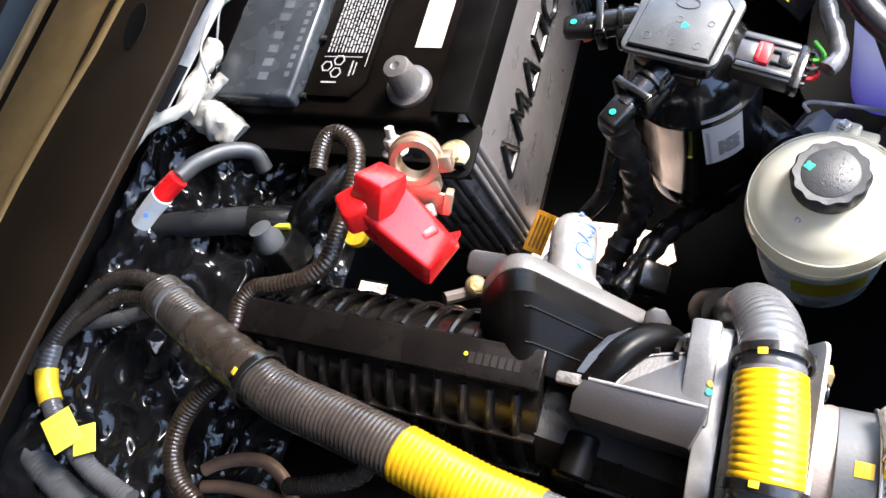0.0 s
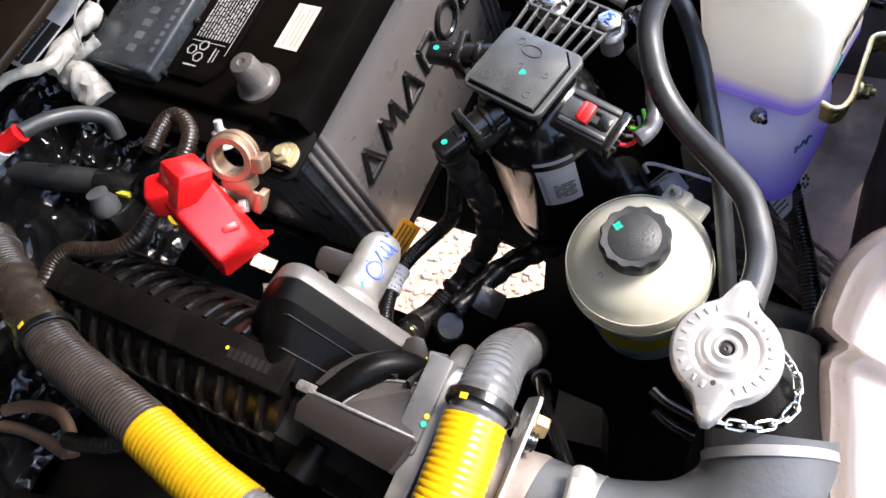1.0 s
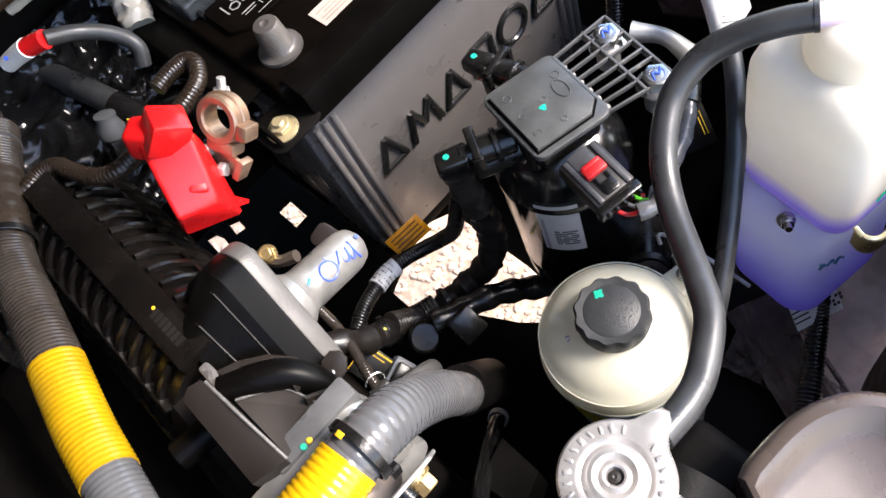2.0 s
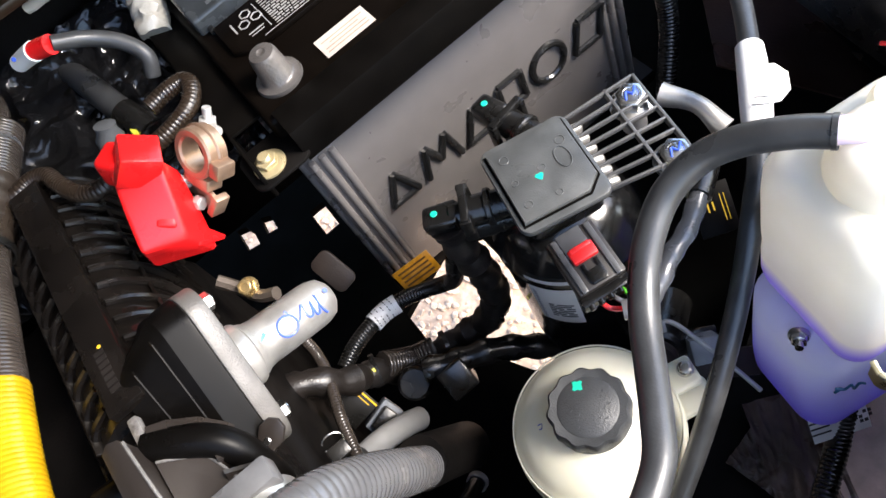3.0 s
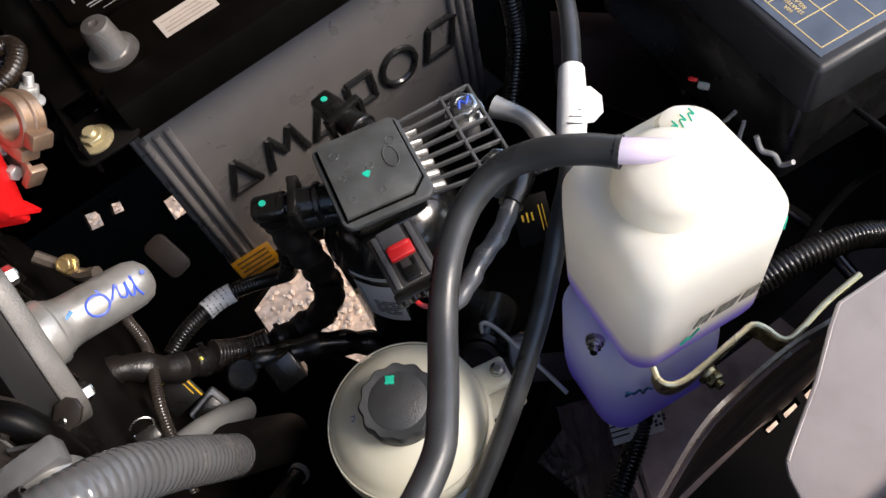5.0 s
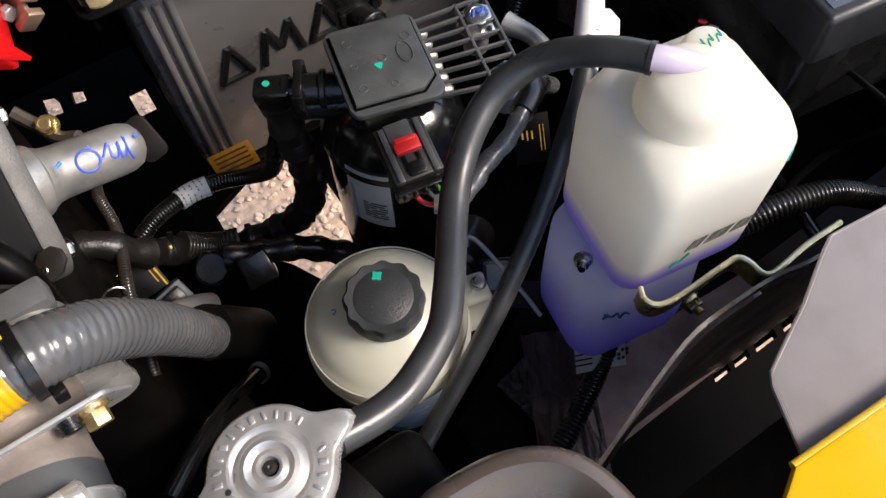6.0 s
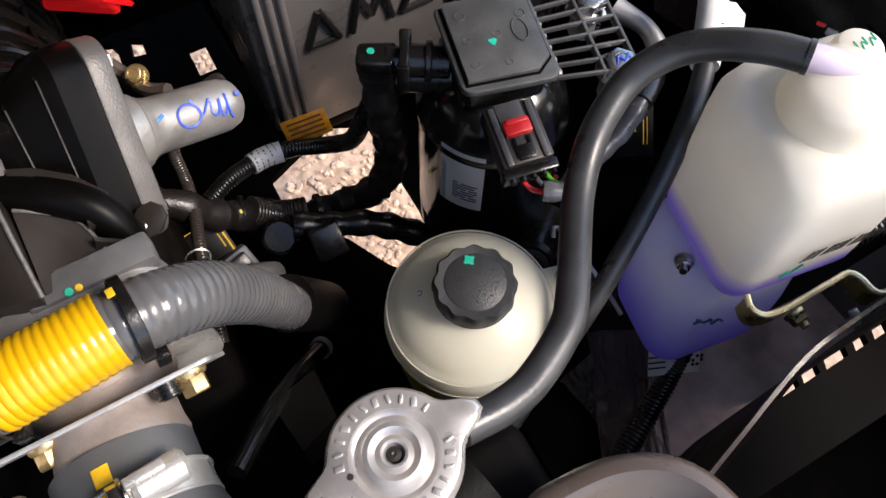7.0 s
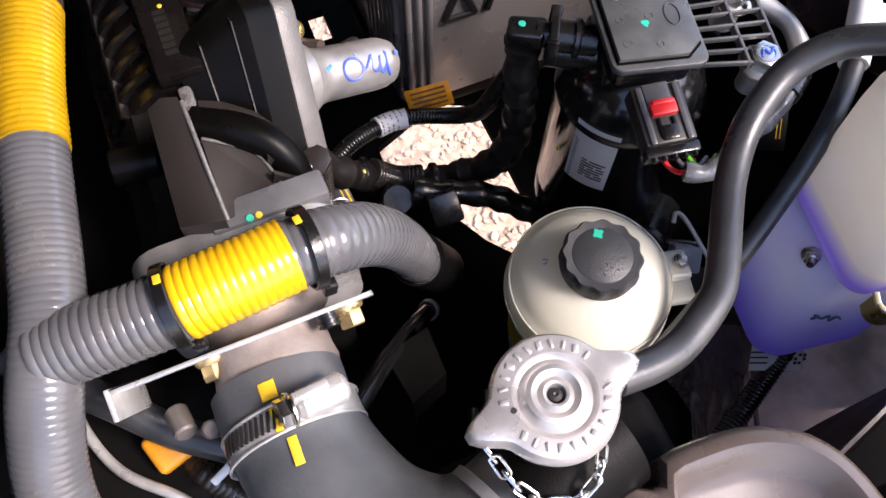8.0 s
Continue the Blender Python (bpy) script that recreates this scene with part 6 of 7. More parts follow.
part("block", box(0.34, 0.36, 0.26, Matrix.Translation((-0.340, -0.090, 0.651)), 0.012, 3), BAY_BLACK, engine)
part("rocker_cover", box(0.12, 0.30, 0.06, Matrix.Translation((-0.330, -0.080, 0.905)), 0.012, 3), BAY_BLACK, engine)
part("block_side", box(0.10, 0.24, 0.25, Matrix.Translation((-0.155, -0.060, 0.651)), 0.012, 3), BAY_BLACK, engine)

# crumpled black film behind the battery end
film = thing("plastic_film", (-0.12, 0.17, 0.93), "crumpled shiny black plastic film over the wing liner", "plastic film")
part("sheet", crumpled(0.52, 0.17, Matrix.Translation((-0.210, 0.152, 0.966)) @ pose(0, 0, 0, 22, 0, -3), 0.010, 0.030, 3.1, 230), FOIL_BLACK, film, "", 60)

STRAP = [(0.0031, 0.1731, 1.0220), (-0.0191, 0.1693, 1.0280), (-0.0378, 0.1850, 1.0340), (-0.0575, 0.1903, 1.0360), (-0.0743, 0.1951, 1.0340)]
part("sheet", crumpled(0.21, 0.16, Matrix.Translation((-0.112, 0.158, 0.950)) @ pose(0, 0, 0, 8, 3, 8), 0.011, 0.038, 7.7, 100), FOIL_BLACK, film, "", 60)
wrap = thing("white_taped_cable", (-0.02, 0.19, 1.0), "cable bundle wrapped in white cloth tape", "cable")
part("taped_run", crinkle(sweep([(0.0394, 0.1775, 1.0160), (0.0240, 0.1742, 1.0180), (0.0034, 0.1749, 1.0200), (-0.0192, 0.1728, 1.0220)], 0.0070, 0.0015, 18, lambda s, n: 1 + 0.22 * math.sin(s * 150 + 1) * math.sin(s * 61)), 0.0018, 170), WHITE_WRAP, wrap)
part("white_strap", crinkle(sweep(STRAP, 0.0040, 0.002, 12), 0.0012, 140), WHITE_WRAP, wrap, "white taped strap end")
part("tail", crinkle(sweep([(-0.0056, 0.1873, 1.0060), (-0.0081, 0.1728, 1.0000), (-0.0140, 0.1581, 0.9960), (-0.0191, 0.1503, 0.9900)], 0.0125, 0.0015, 22, lambda s, n: (0.75 + 0.30 * math.sin(math.pi * min(1, s / n)))), 0.0034, 140), WHITE_WRAP, wrap)
part("tail", crinkle(sweep([(-0.0008, 0.1785, 1.0100), (0.0064, 0.1690, 1.0100), (0.0181, 0.1626, 1.0100)], 0.0045, 0.0015, 14), 0.0015, 220), WHITE_WRAP, wrap)
cab = thing("starter_cable", (-0.06, 0.155, 1.0), "thick black cable with red and white sleeves at its end", "cable")
part("core", sweep([(-0.0384, 0.1214, 0.9850), (-0.0324, 0.1257, 0.9975), (-0.0393, 0.1366, 1.0100), (-0.0549, 0.1437, 1.0225), (-0.0734, 0.1426, 1.0350)], 0.0055, 0.003, 16), RUBBER, cab)
part("red_sleeve", sweep([(-0.0729, 0.1402, 1.0360), (-0.0789, 0.1460, 1.0345), (-0.0858, 0.1515, 1.0330)], 0.0066, 0.003, 16), RED_BOOT, cab, "red sleeve")
part("white_sleeve", sweep([(-0.0845, 0.1493, 1.0340), (-0.0923, 0.1603, 1.0280), (-0.1010, 0.1702, 1.0220)], 0.0070, 0.003, 16, lambda s, n: 1.0 - 0.12 * s / n), WHITE_SLEEVE, cab, "white sleeve")
part("ink_dot", cyl(0.0016, 0.0006, axes((-0.0989, 0.1564, 1.0340), (-0.25, -0.75, 0.6)), 0.0001, 12), MARK_BLUE, cab, "blue ink dot")
pipe = thing("heater_pipe", (-0.09, 0.19, 0.97), "smooth dark grey rubber pipe", "pipe")
part("tube", sweep([(-0.0680, 0.1150, 0.968), (-0.0741, 0.1400, 0.974), (-0.0853, 0.1950, 0.975), (-0.0950, 0.2330, 0.970)], 0.0095, 0.004, 18), RUBBER, pipe)
part("end_collar", sweep([(-0.0600, 0.0900, 0.952), (-0.0680, 0.1150, 0.967), (-0.0720, 0.1290, 0.972)], 0.0105, 0.003, 18), BLACK_PLASTIC, pipe)

# plug behind the terminal
con = thing("wiring_plug", (-0.075, 0.10, 0.95), "black wiring plug with a grey seal and a yellow clip", "plug")
pm = axes((-0.092, 0.098, 0.950), (0.35, 0.15, 0.92), (0, 1, 0))
part("housing", box(0.022, 0.026, 0.026, pm, 0.002), BLACK_PLASTIC, con)
part("clip", box(0.014, 0.004, 0.003, pm @ pose(0, -0.010, 0.026), 0.0006), YELLOW_LABEL, con, "yellow clip")
part("seal", lathe([(0, 0), (0.0095, 0), (0.0100, 0.006), (0.0070, 0.012), (0.0075, 0.016), (0, 0.017)], pm @ pose(0, 0.006, 0.026), 20), HOSE_RUBBER, con, "grey rubber seal")
elb = thing("breather_elbow", (-0.05, 0.09, 0.98), "black plastic breather elbow", "elbow")
part("tube", sweep([(-0.020, 0.070, 0.970), (-0.040, 0.078, 0.972), (-0.058, 0.088, 0.972), (-0.068, 0.096, 0.964), (-0.070, 0.102, 0.945)], 0.0085, 0.003, 16), BLACK_PLASTIC, elb)

# harness below the outlet
har = thing("engine_harness", (-0.02, -0.07, 0.76), "black taped engine harness with plugs and cable ties", "harness")
part("trunk", sweep([(-0.135, -0.045, 0.835), (-0.114, -0.053, 0.843), (-0.095, -0.060, 0.840), (-0.078, -0.066, 0.820), (-0.060, -0.062, 0.795), (-0.042, -0.062, 0.770), (-0.018, -0.066, 0.762), (0.008, -0.074, 0.770), (0.030, -0.086, 0.788), (0.044, -0.094, 0.820), (0.046, -0.096, 0.860), (0.043, -0.096, 0.900), (0.042, -0.095, 0.935)], 0.0105, 0.004, 16, lambda s, n: 1 + 0.10 * math.sin(s * 260) + 0.06 * math.sin(s * 733)), surf("black_cloth_tape", (0.011, 0.009, 0.008), 0.4, vary=0.3, bump=0.3), har, "black taped trunk")
part("trunk", sweep([(-0.030, -0.090, 0.800), (-0.006, -0.100, 0.795), (0.020, -0.110, 0.790), (0.05, -0.125, 0.770), (0.09, -0.15, 0.74)], 0.0095, 0.004, 14, lambda s, n: 1 + 0.1 * math.sin(s * 300)), BLACK_PLASTIC, har)
part("grey_conduit", conduit([(-0.052, -0.060, 0.792), (-0.034, -0.061, 0.772), (-0.014, -0.066, 0.768)], 0.0112, 0.003, 0.07, 14), SHADED_CONDUIT, har, "grey corrugated piece")
for p in ((-0.058, -0.061, 0.795), (-0.006, -0.069, 0.766), (0.040, -0.092, 0.806)):
    part("cable_tie", band_at(p, (0.9, -0.2, -0.2), 0.0118, 0.004, 0.0012, 20), BLACK_PLASTIC, har)
part("round_plug", lathe([(0, 0), (0.0125, 0), (0.0135, 0.003), (0.0130, 0.016), (0.0105, 0.019), (0.0030, 0.019), (0.0028, 0.0200), (0, 0.0200)], axes((-0.0400, -0.0800, 0.775), (-0.1, -0.5, 0.9)), 28), BLACK_PLASTIC, har, "round black plug")
part("square_plug", box(0.022, 0.024, 0.030, axes((-0.012, -0.098, 0.780), (-0.1, -0.6, 0.8), (1, 0, 0)), 0.002), BLACK_PLASTIC, har)
part("yellow_mark", box(0.012, 0.003, 0.002, axes((-0.063, -0.066, 0.806), (0, -0.6, 0.8), (1, 0.3, -0.3)), 0.0005), YELLOW_LABEL, har)
part("grey_stub", sweep([(-0.098, -0.120, 0.818), (-0.082, -0.114, 0.806), (-0.066, -0.108, 0.788), (-0.056, -0.104, 0.772)], 0.0090, 0.003, 16), GREY_LATCH, har, "mid-grey hose stub")
ww = thing("sensor_wire", (-0.085, -0.06, 0.83), "thin grey braided sensor wire", "wire")
part("braid", conduit([(-0.072, -0.026, 0.872), (-0.0800, -0.028, 0.848), (-0.0815, -0.038, 0.832), (-0.0830, -0.054, 0.832), (-0.0860, -0.074, 0.838), (-0.0900, -0.092, 0.842), (-0.094, -0.108, 0.840), (-0.099, -0.130, 0.834), (-0.105, -0.158, 0.826)], 0.0044, 0.0022, 0.08, 12), SHADED_CONDUIT, ww)
tg = thing("yellow_edged_tag", (-0.08, -0.07, 0.80), "black tag card with a yellow printed edge", "tag")
tm = axes((-0.0860, -0.0740, 0.800), (-0.1, -0.6, 0.8), (1, 0.1, 0.1))
card = part("card", box(0.026, 0.026, 0.0008, tm, 0.0002), BLACK_PLASTIC, tg)
bars([(0.011, 0, 0.0014, 0.026), (0, 0.0125, 0.024, 0.0006), (0.0075, 0.0, 0.0008, 0.016)], tm @ pose(0, 0, 0.0009), MARK_YELLOW, card)
br = thing("pipe_bracket", (-0.08, -0.02, 0.91), "small tarnished steel bracket with a zinc bolt", "bracket")
part("strip", sweep([(-0.092, -0.006, 0.925), (-0.084, -0.016, 0.917), (-0.076, -0.030, 0.914), (-0.066, -0.040, 0.918)], 0.0045, 0.003, 8), surf("tarnished_bracket_steel", (0.11, 0.09, 0.075), 0.4, metal=0.5, dirt=(0.05, 0.035, 0.025), dirt_amount=0.5), br)
stud_bolt("bracket_bolt", (-0.0780, -0.0225, 0.919), (-0.2, -0.4, 0.9), 0.0095, 0.006, YELLOW_ZINC, "zinc bolt", "", 0.007, True, 0, 0, br)
mo = thing("mounting_plate", (-0.03, 0.0, 0.80), "dark brown steel mounting tab with a slot", "bracket")
part("tab", prism(rounded(0.020, 0.034, 0.006), 0.003, axes((-0.034, 0.008, 0.834), (-0.3, -0.6, 0.75), (1, 0, 0.3)), 0.0008), surf("brown_black_tab", (0.016, 0.011, 0.009), 0.5), mo)

# right-hand floor, battery earth cable, liners
SLOTS = [[(x, -0.3535), (x + w, -0.3530), (x + w + 0.002, -0.3460), (x + 0.003, -0.3465)] for x, w in ((0.228, 0.016), (0.248, 0.016), (0.270, 0.022), (0.299, 0.013), (0.318, 0.016))]
# Floor coloured near black for the shade of the clutter above it.
holed("floor", [(0.05, -0.40), (0.50, -0.40), (0.50, -0.195), (0.20, -0.195), (0.05, -0.27)], SLOTS, 0.722, 0.008, BAY_BLACK, "floor panel of the bay, blackened for shade, with a row of slots")
shelf = thing("side_panel", (0.20, -0.33, 0.76), "thinly sprayed mauve inner panel below the bottle", "panel")
part("sheet", loft([[(0.085, -0.352, 0.742), (0.30, -0.345, 0.742), (0.30, -0.300, 0.738), (0.150, -0.292, 0.738)], [(0.085, -0.352, 0.745), (0.30, -0.345, 0.745), (0.30, -0.300, 0.741), (0.150, -0.292, 0.741)]]), surf("sprayed_mauve", (0.27, 0.185, 0.155), 0.45, vary=0.3, dirt=(0.05, 0.04, 0.036), dirt_amount=0.6, scale=45), shelf)
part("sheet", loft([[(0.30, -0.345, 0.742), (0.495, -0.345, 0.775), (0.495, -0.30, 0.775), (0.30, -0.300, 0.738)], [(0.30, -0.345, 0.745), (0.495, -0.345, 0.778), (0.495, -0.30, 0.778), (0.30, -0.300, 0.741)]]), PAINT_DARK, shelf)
fl2 = thing("crumpled_liner", (0.13, -0.32, 0.755), "crumpled brown plastic liner beside the bottle", "plastic film")
folds = crumpled(0.075, 0.060, Matrix.Translation((0.112, -0.322, 0.746)) @ pose(0, 0, 0, 0, 0, 62) @ Matrix.Diagonal((2.0, 0.8, 1, 1)), 0.005, 0.022, 9.4, 70)
part("sheet", folds, surf("brown_film", (0.15, 0.105, 0.09), 0.3), fl2, "", 60)
folds = crumpled(0.05, 0.05, Matrix.Translation((0.118, -0.285, 0.742)) @ pose(0, 0, 0, 0, 0, 100), 0.006, 0.014, 4.4, 60)
part("sheet", folds, surf("grey_brown_film", (0.15, 0.115, 0.10), 0.28), fl2, "", 60)
for k, pts in enumerate((((0.335, -0.30, 0.93), (0.36, -0.25, 0.90), (0.40, -0.215, 0.83), (0.43, -0.15, 0.78)), ((0.300, -0.29, 0.82), (0.36, -0.275, 0.80), (0.42, -0.27, 0.78), (0.50, -0.28, 0.76)), ((0.27, -0.18, 0.80), (0.31, -0.21, 0.80), (0.34, -0.26, 0.80), (0.33, -0.32, 0.80)))):
    w = thing("wing_wire", pts[0], "thin glossy black wire by the fuse box", "wire", "wires by the fuse box")
    part("run", sweep(pts, 0.0022 + 0.0015 * k, 0.006, 10), GLOSS_BLACK, w)
fd = thing("black_drain_hose", (0.26, -0.31, 0.86), "black corrugated hose behind the bottle", "hose")
part("tube", conduit([(0.205, -0.285, 0.880), (0.235, -0.297, 0.882), (0.265, -0.305, 0.890), (0.300, -0.315, 0.885), (0.34, -0.33, 0.86)], 0.0085, 0.0030, 0.10, 14), BLACK_PLASTIC, fd)
hk = thing("wire_hook", (0.10, -0.205, 0.85), "thin bent steel wire hook beside the fluid tank", "hook")
part("wire", sweep([(0.122, -0.262, 0.825), (0.118, -0.244, 0.838), (0.113, -0.222, 0.850), (0.109, -0.208, 0.858), (0.104, -0.203, 0.862), (0.101, -0.207, 0.858)], 0.0015, 0.002, 8), CAST_ALLOY, hk)
dh = thing("drain_hose", (0.12, -0.31, 0.76), "black corrugated drain hose under the bottle", "hose")
part("tube", conduit([(0.165, -0.292, 0.790), (0.150, -0.302, 0.775), (0.128, -0.314, 0.768), (0.100, -0.328, 0.764), (0.060, -0.345, 0.757)], 0.0078, 0.0030, 0.10, 14), BLACK_PLASTIC, dh)
lt = thing("bottle_tag", (0.16, -0.298, 0.78), "white printed paper tag under the bottle", "tag")
tm = axes((0.1505, -0.2985, 0.7850), (-0.25, -0.65, 0.7), (0.9, -0.4, 0.0))
card = part("card", box(0.036, 0.020, 0.0006, tm, 0.0002), WHITE_LABEL, lt)
bars([(0.010 + 0.003 * i, -0.004 + 0.003 * j, 0.0022, 0.0022) for i in range(4) for j in range(3) if (i + j) % 3] + [(-0.012, -0.004 + 0.004 * j, 0.012, 0.0012) for j in range(3)], tm @ pose(0, 0, 0.0007), PRINT, card)
gt = thing("taped_cable", (0.11, -0.2, 0.96), "grey taped cable from the filter plug", "cable")
part("run", sweep([(0.0740, -0.2150, 0.950), (0.0830, -0.2200, 0.950), (0.0950, -0.2180, 0.952), (0.110, -0.2120, 0.955), (0.126, -0.2080, 0.958), (0.143, -0.1990, 0.962), (0.156, -0.190, 0.958), (0.172, -0.178, 0.940), (0.20, -0.16, 0.90)], 0.0052, 0.003, 12, lambda s, n: 1 + 0.08 * math.sin(s * 500)), TAPE_SILVER, gt)
part("end_sleeve", sweep([(0.140, -0.2005, 0.9615), (0.152, -0.193, 0.960), (0.160, -0.187, 0.956)], 0.0068, 0.003, 14), BLACK_PLASTIC, gt)
lk = thing("link_arm", (0.19, -0.14, 0.92), "bright zinc link arm beside the filter", "arm")
part("arm", sweep([(0.190, -0.120, 0.928), (0.199, -0.140, 0.926), (0.200, -0.160, 0.918)], 0.0065, 0.003, 12, lambda s, n: 1.15 - 0.3 * math.sin(math.pi * s / n)), CAST_ALLOY, lk)
ec = thing("earth_cable", (0.29, -0.01, 0.85), "thick black corrugated cable beside the battery", "cable")
part("conduit", conduit([(0.290, 0.020, 0.960), (0.288, 0.000, 0.930), (0.284, -0.018, 0.890), (0.278, -0.030, 0.850), (0.25, -0.05, 0.80)], 0.0080, 0.003, 0.09, 14), BLACK_PLASTIC, ec)
wc = thing("plug_with_white_clip", (0.30, 0.0, 0.88), "pale plastic wiring clip", "clip")
part("clip", join(box(0.012, 0.010, 0.040, axes((0.318, 0.000, 0.870), (0.1, 0.2, 1)), 0.002), box(0.018, 0.014, 0.016, axes((0.318, 0.000, 0.872), (0.1, 0.2, 1)), 0.002)), surf("pale_nylon", (0.45, 0.43, 0.40), 0.45), wc)

# low parts left of the radiator hose
lh = thing("breather_hose", (-0.22, -0.22, 0.93), "black rubber breather hose below the conduit", "hose")
part("tube", sweep([(-0.262, -0.180, 0.950), (-0.245, -0.197, 0.945), (-0.225, -0.216, 0.935), (-0.205, -0.236, 0.928), (-0.183, -0.252, 0.922), (-0.165, -0.268, 0.915)], 0.0080, 0.004, 16), RUBBER, lh)
op = thing("orange_plug", (-0.21, -0.235, 0.90), "orange plastic plug with a brown taped lead", "plug")
part("shell", box(0.024, 0.020, 0.026, axes((-0.2120, -0.2330, 0.895), (0.1, -0.2, 1), (1, 0.3, 0)), 0.003, 3), surf("orange_plastic", (0.62, 0.24, 0.01), 0.4, vary=0.2), op)
part("lead", conduit([(-0.205, -0.246, 0.905), (-0.200, -0.256, 0.908), (-0.190, -0.268, 0.900), (-0.182, -0.280, 0.885)], 0.0075, 0.003, 0.07, 14), BROWN_LOOM, op, "brown taped lead")
gr = thing("steel_lug", (-0.225, -0.215, 0.90), "dull grey cast lug on the engine", "lug")
part("casting", loft([[(-0.245, -0.200, z), (-0.225, -0.190, z), (-0.212, -0.212, z), (-0.228, -0.226, z), (-0.243, -0.218, z)] for z in (0.880, 0.905)]), CAST_ALLOY, gr)
tb = thing("steel_pipe", (-0.22, -0.25, 0.92), "thin bent bright steel pipe", "pipe")
part("pipe", sweep([(-0.250, -0.185, 0.915), (-0.248, -0.212, 0.915), (-0.236, -0.240, 0.915), (-0.214, -0.262, 0.915), (-0.205, -0.275, 0.905)], 0.0026, 0.003, 10), BRIGHT_ALLOY, tb)
wb = thing("white_lug", (-0.19, -0.262, 0.93), "small white plastic lug", "lug")
part("lug", box(0.012, 0.004, 0.004, axes((-0.190, -0.262, 0.925), (0, -0.3, 1), (1, 0.5, 0)), 0.001), WHITE_SLEEVE, wb)
for p, d, r, l in (((-0.186, -0.2440, 0.935), (0.1, -0.3, 1), 0.0042, 0.024), ((-0.198, -0.2330, 0.948), (0.2, -1, 0.2), 0.0052, 0.014)):
    st = solo("spacer_sleeve", cyl(r, l, axes(p, d), 0.001), surf("dull_brown_steel", (0.10, 0.085, 0.075), 0.45, metal=0.3), "dull steel spacer sleeve under the plate", "spacer", "spacer sleeves")

# copper pipes and the yellow-labelled lead left of the engine
for k, pts in enumerate(([(-0.2358, 0.1120, 0.9520), (-0.2291, 0.1020, 0.9520), (-0.2230, 0.0865, 0.9520), (-0.2209, 0.0698, 0.9520), (-0.2267, 0.0546, 0.9520), (-0.2387, 0.0416, 0.9520)], [(-0.2461, 0.1138, 0.9450), (-0.2420, 0.0971, 0.9450), (-0.2402, 0.0754, 0.9450), (-0.2410, 0.0535, 0.9450)])):
    cpipe = thing("fuel_pipe", pts[0], "thin brown-tinged steel fuel pipe", "pipe", "fuel pipes")
    part("pipe", sweep(pts, 0.0042, 0.004, 12), COPPER_CLAMP, cpipe)
fp = thing("bright_tube", (-0.2394, 0.1716, 0.9500), "bright flattened steel tube end", "tube")
part("tube", sweep([(-0.2361, 0.1958, 0.9550), (-0.2375, 0.1832, 0.9525), (-0.2388, 0.1643, 0.9500), (-0.2416, 0.1426, 0.9475), (-0.2453, 0.1284, 0.9450)], 0.0060, 0.004, 14), BRIGHT_ALLOY, fp)
yl = thing("labelled_lead", (-0.2116, 0.2305, 0.9900), "grey taped lead with a yellow band and a yellow flag label", "lead")
YP = [(-0.1860, 0.2262, 1.0000), (-0.2029, 0.2254, 0.9981), (-0.2131, 0.2209, 0.9963), (-0.2216, 0.2143, 0.9944), (-0.2299, 0.2062, 0.9925), (-0.2434, 0.1860, 0.9906), (-0.2529, 0.1667, 0.9888), (-0.2579, 0.1513, 0.9869), (-0.2627, 0.1317, 0.9850)]
part("lead", conduit(YP, 0.0066, 0.003, 0.05, 12), GREY_CONDUIT, yl)
part("yellow_band", sweep(YP[1:4], 0.0074, 0.004, 14), MARK_YELLOW, yl, "yellow tape band")
part("flag_label", crinkle(box(0.019, 0.024, 0.0008, axes((-0.2356, 0.1872, 1.0020), (0.1, -0.3, 1), (0.75, -0.65, 0)), 0.0003), 0.0006, 120), YELLOW_LABEL, yl, "yellow flag label")
part("flag_label", box(0.014, 0.019, 0.0008, axes((-0.2371, 0.1728, 0.9960), (0.2, -0.2, 1), (0.5, -0.8, 0)), 0.0003), YELLOW_LABEL, yl, "yellow flag label")
tl = thing("thick_lead", (-0.27, 0.22, 0.97), "thick grey taped lead by the wing", "lead")
part("lead", conduit([(-0.2124, 0.2755, 0.9900), (-0.2296, 0.2555, 0.9870), (-0.2477, 0.2349, 0.9840), (-0.2622, 0.2107, 0.9810), (-0.2710, 0.1890, 0.9780), (-0.2772, 0.1725, 0.9750)], 0.0100, 0.0034, 0.03, 16), GREY_CONDUIT, tl)
tw = thing("thin_wire", (-0.23, 0.20, 0.95), "thin pale wire rising from the pipes", "wire")
part("wire", sweep([(-0.2510, 0.1973, 0.9550), (-0.2215, 0.1939, 0.9583), (-0.2087, 0.1857, 0.9617), (-0.1913, 0.1668, 0.9650)], 0.0012, 0.004, 8), GREY_LATCH, tw)

# ---- small parts in the dark of the bay ----
wp = thing("black_water_pipe", (-0.08, -0.19, 0.77), "glossy black water pipe below the conduit elbow", "pipe")
part("tube", sweep([(-0.051, -0.169, 0.768), (-0.075, -0.189, 0.799), (-0.100, -0.213, 0.826), (-0.126, -0.238, 0.842)], 0.0062, 0.004, 14), GLOSS_BLACK, wp)
part("end_ring", band_at((-0.051, -0.169, 0.768), (-0.6, -0.5, 0.7), 0.0066, 0.005, 0.0012, 20), GREY_LATCH, wp, "pale grey end ring")
ring = thing("wire_clip", (-0.0925, -0.1386, 0.895), "thin pale wire spring clip beside the flange", "clip")
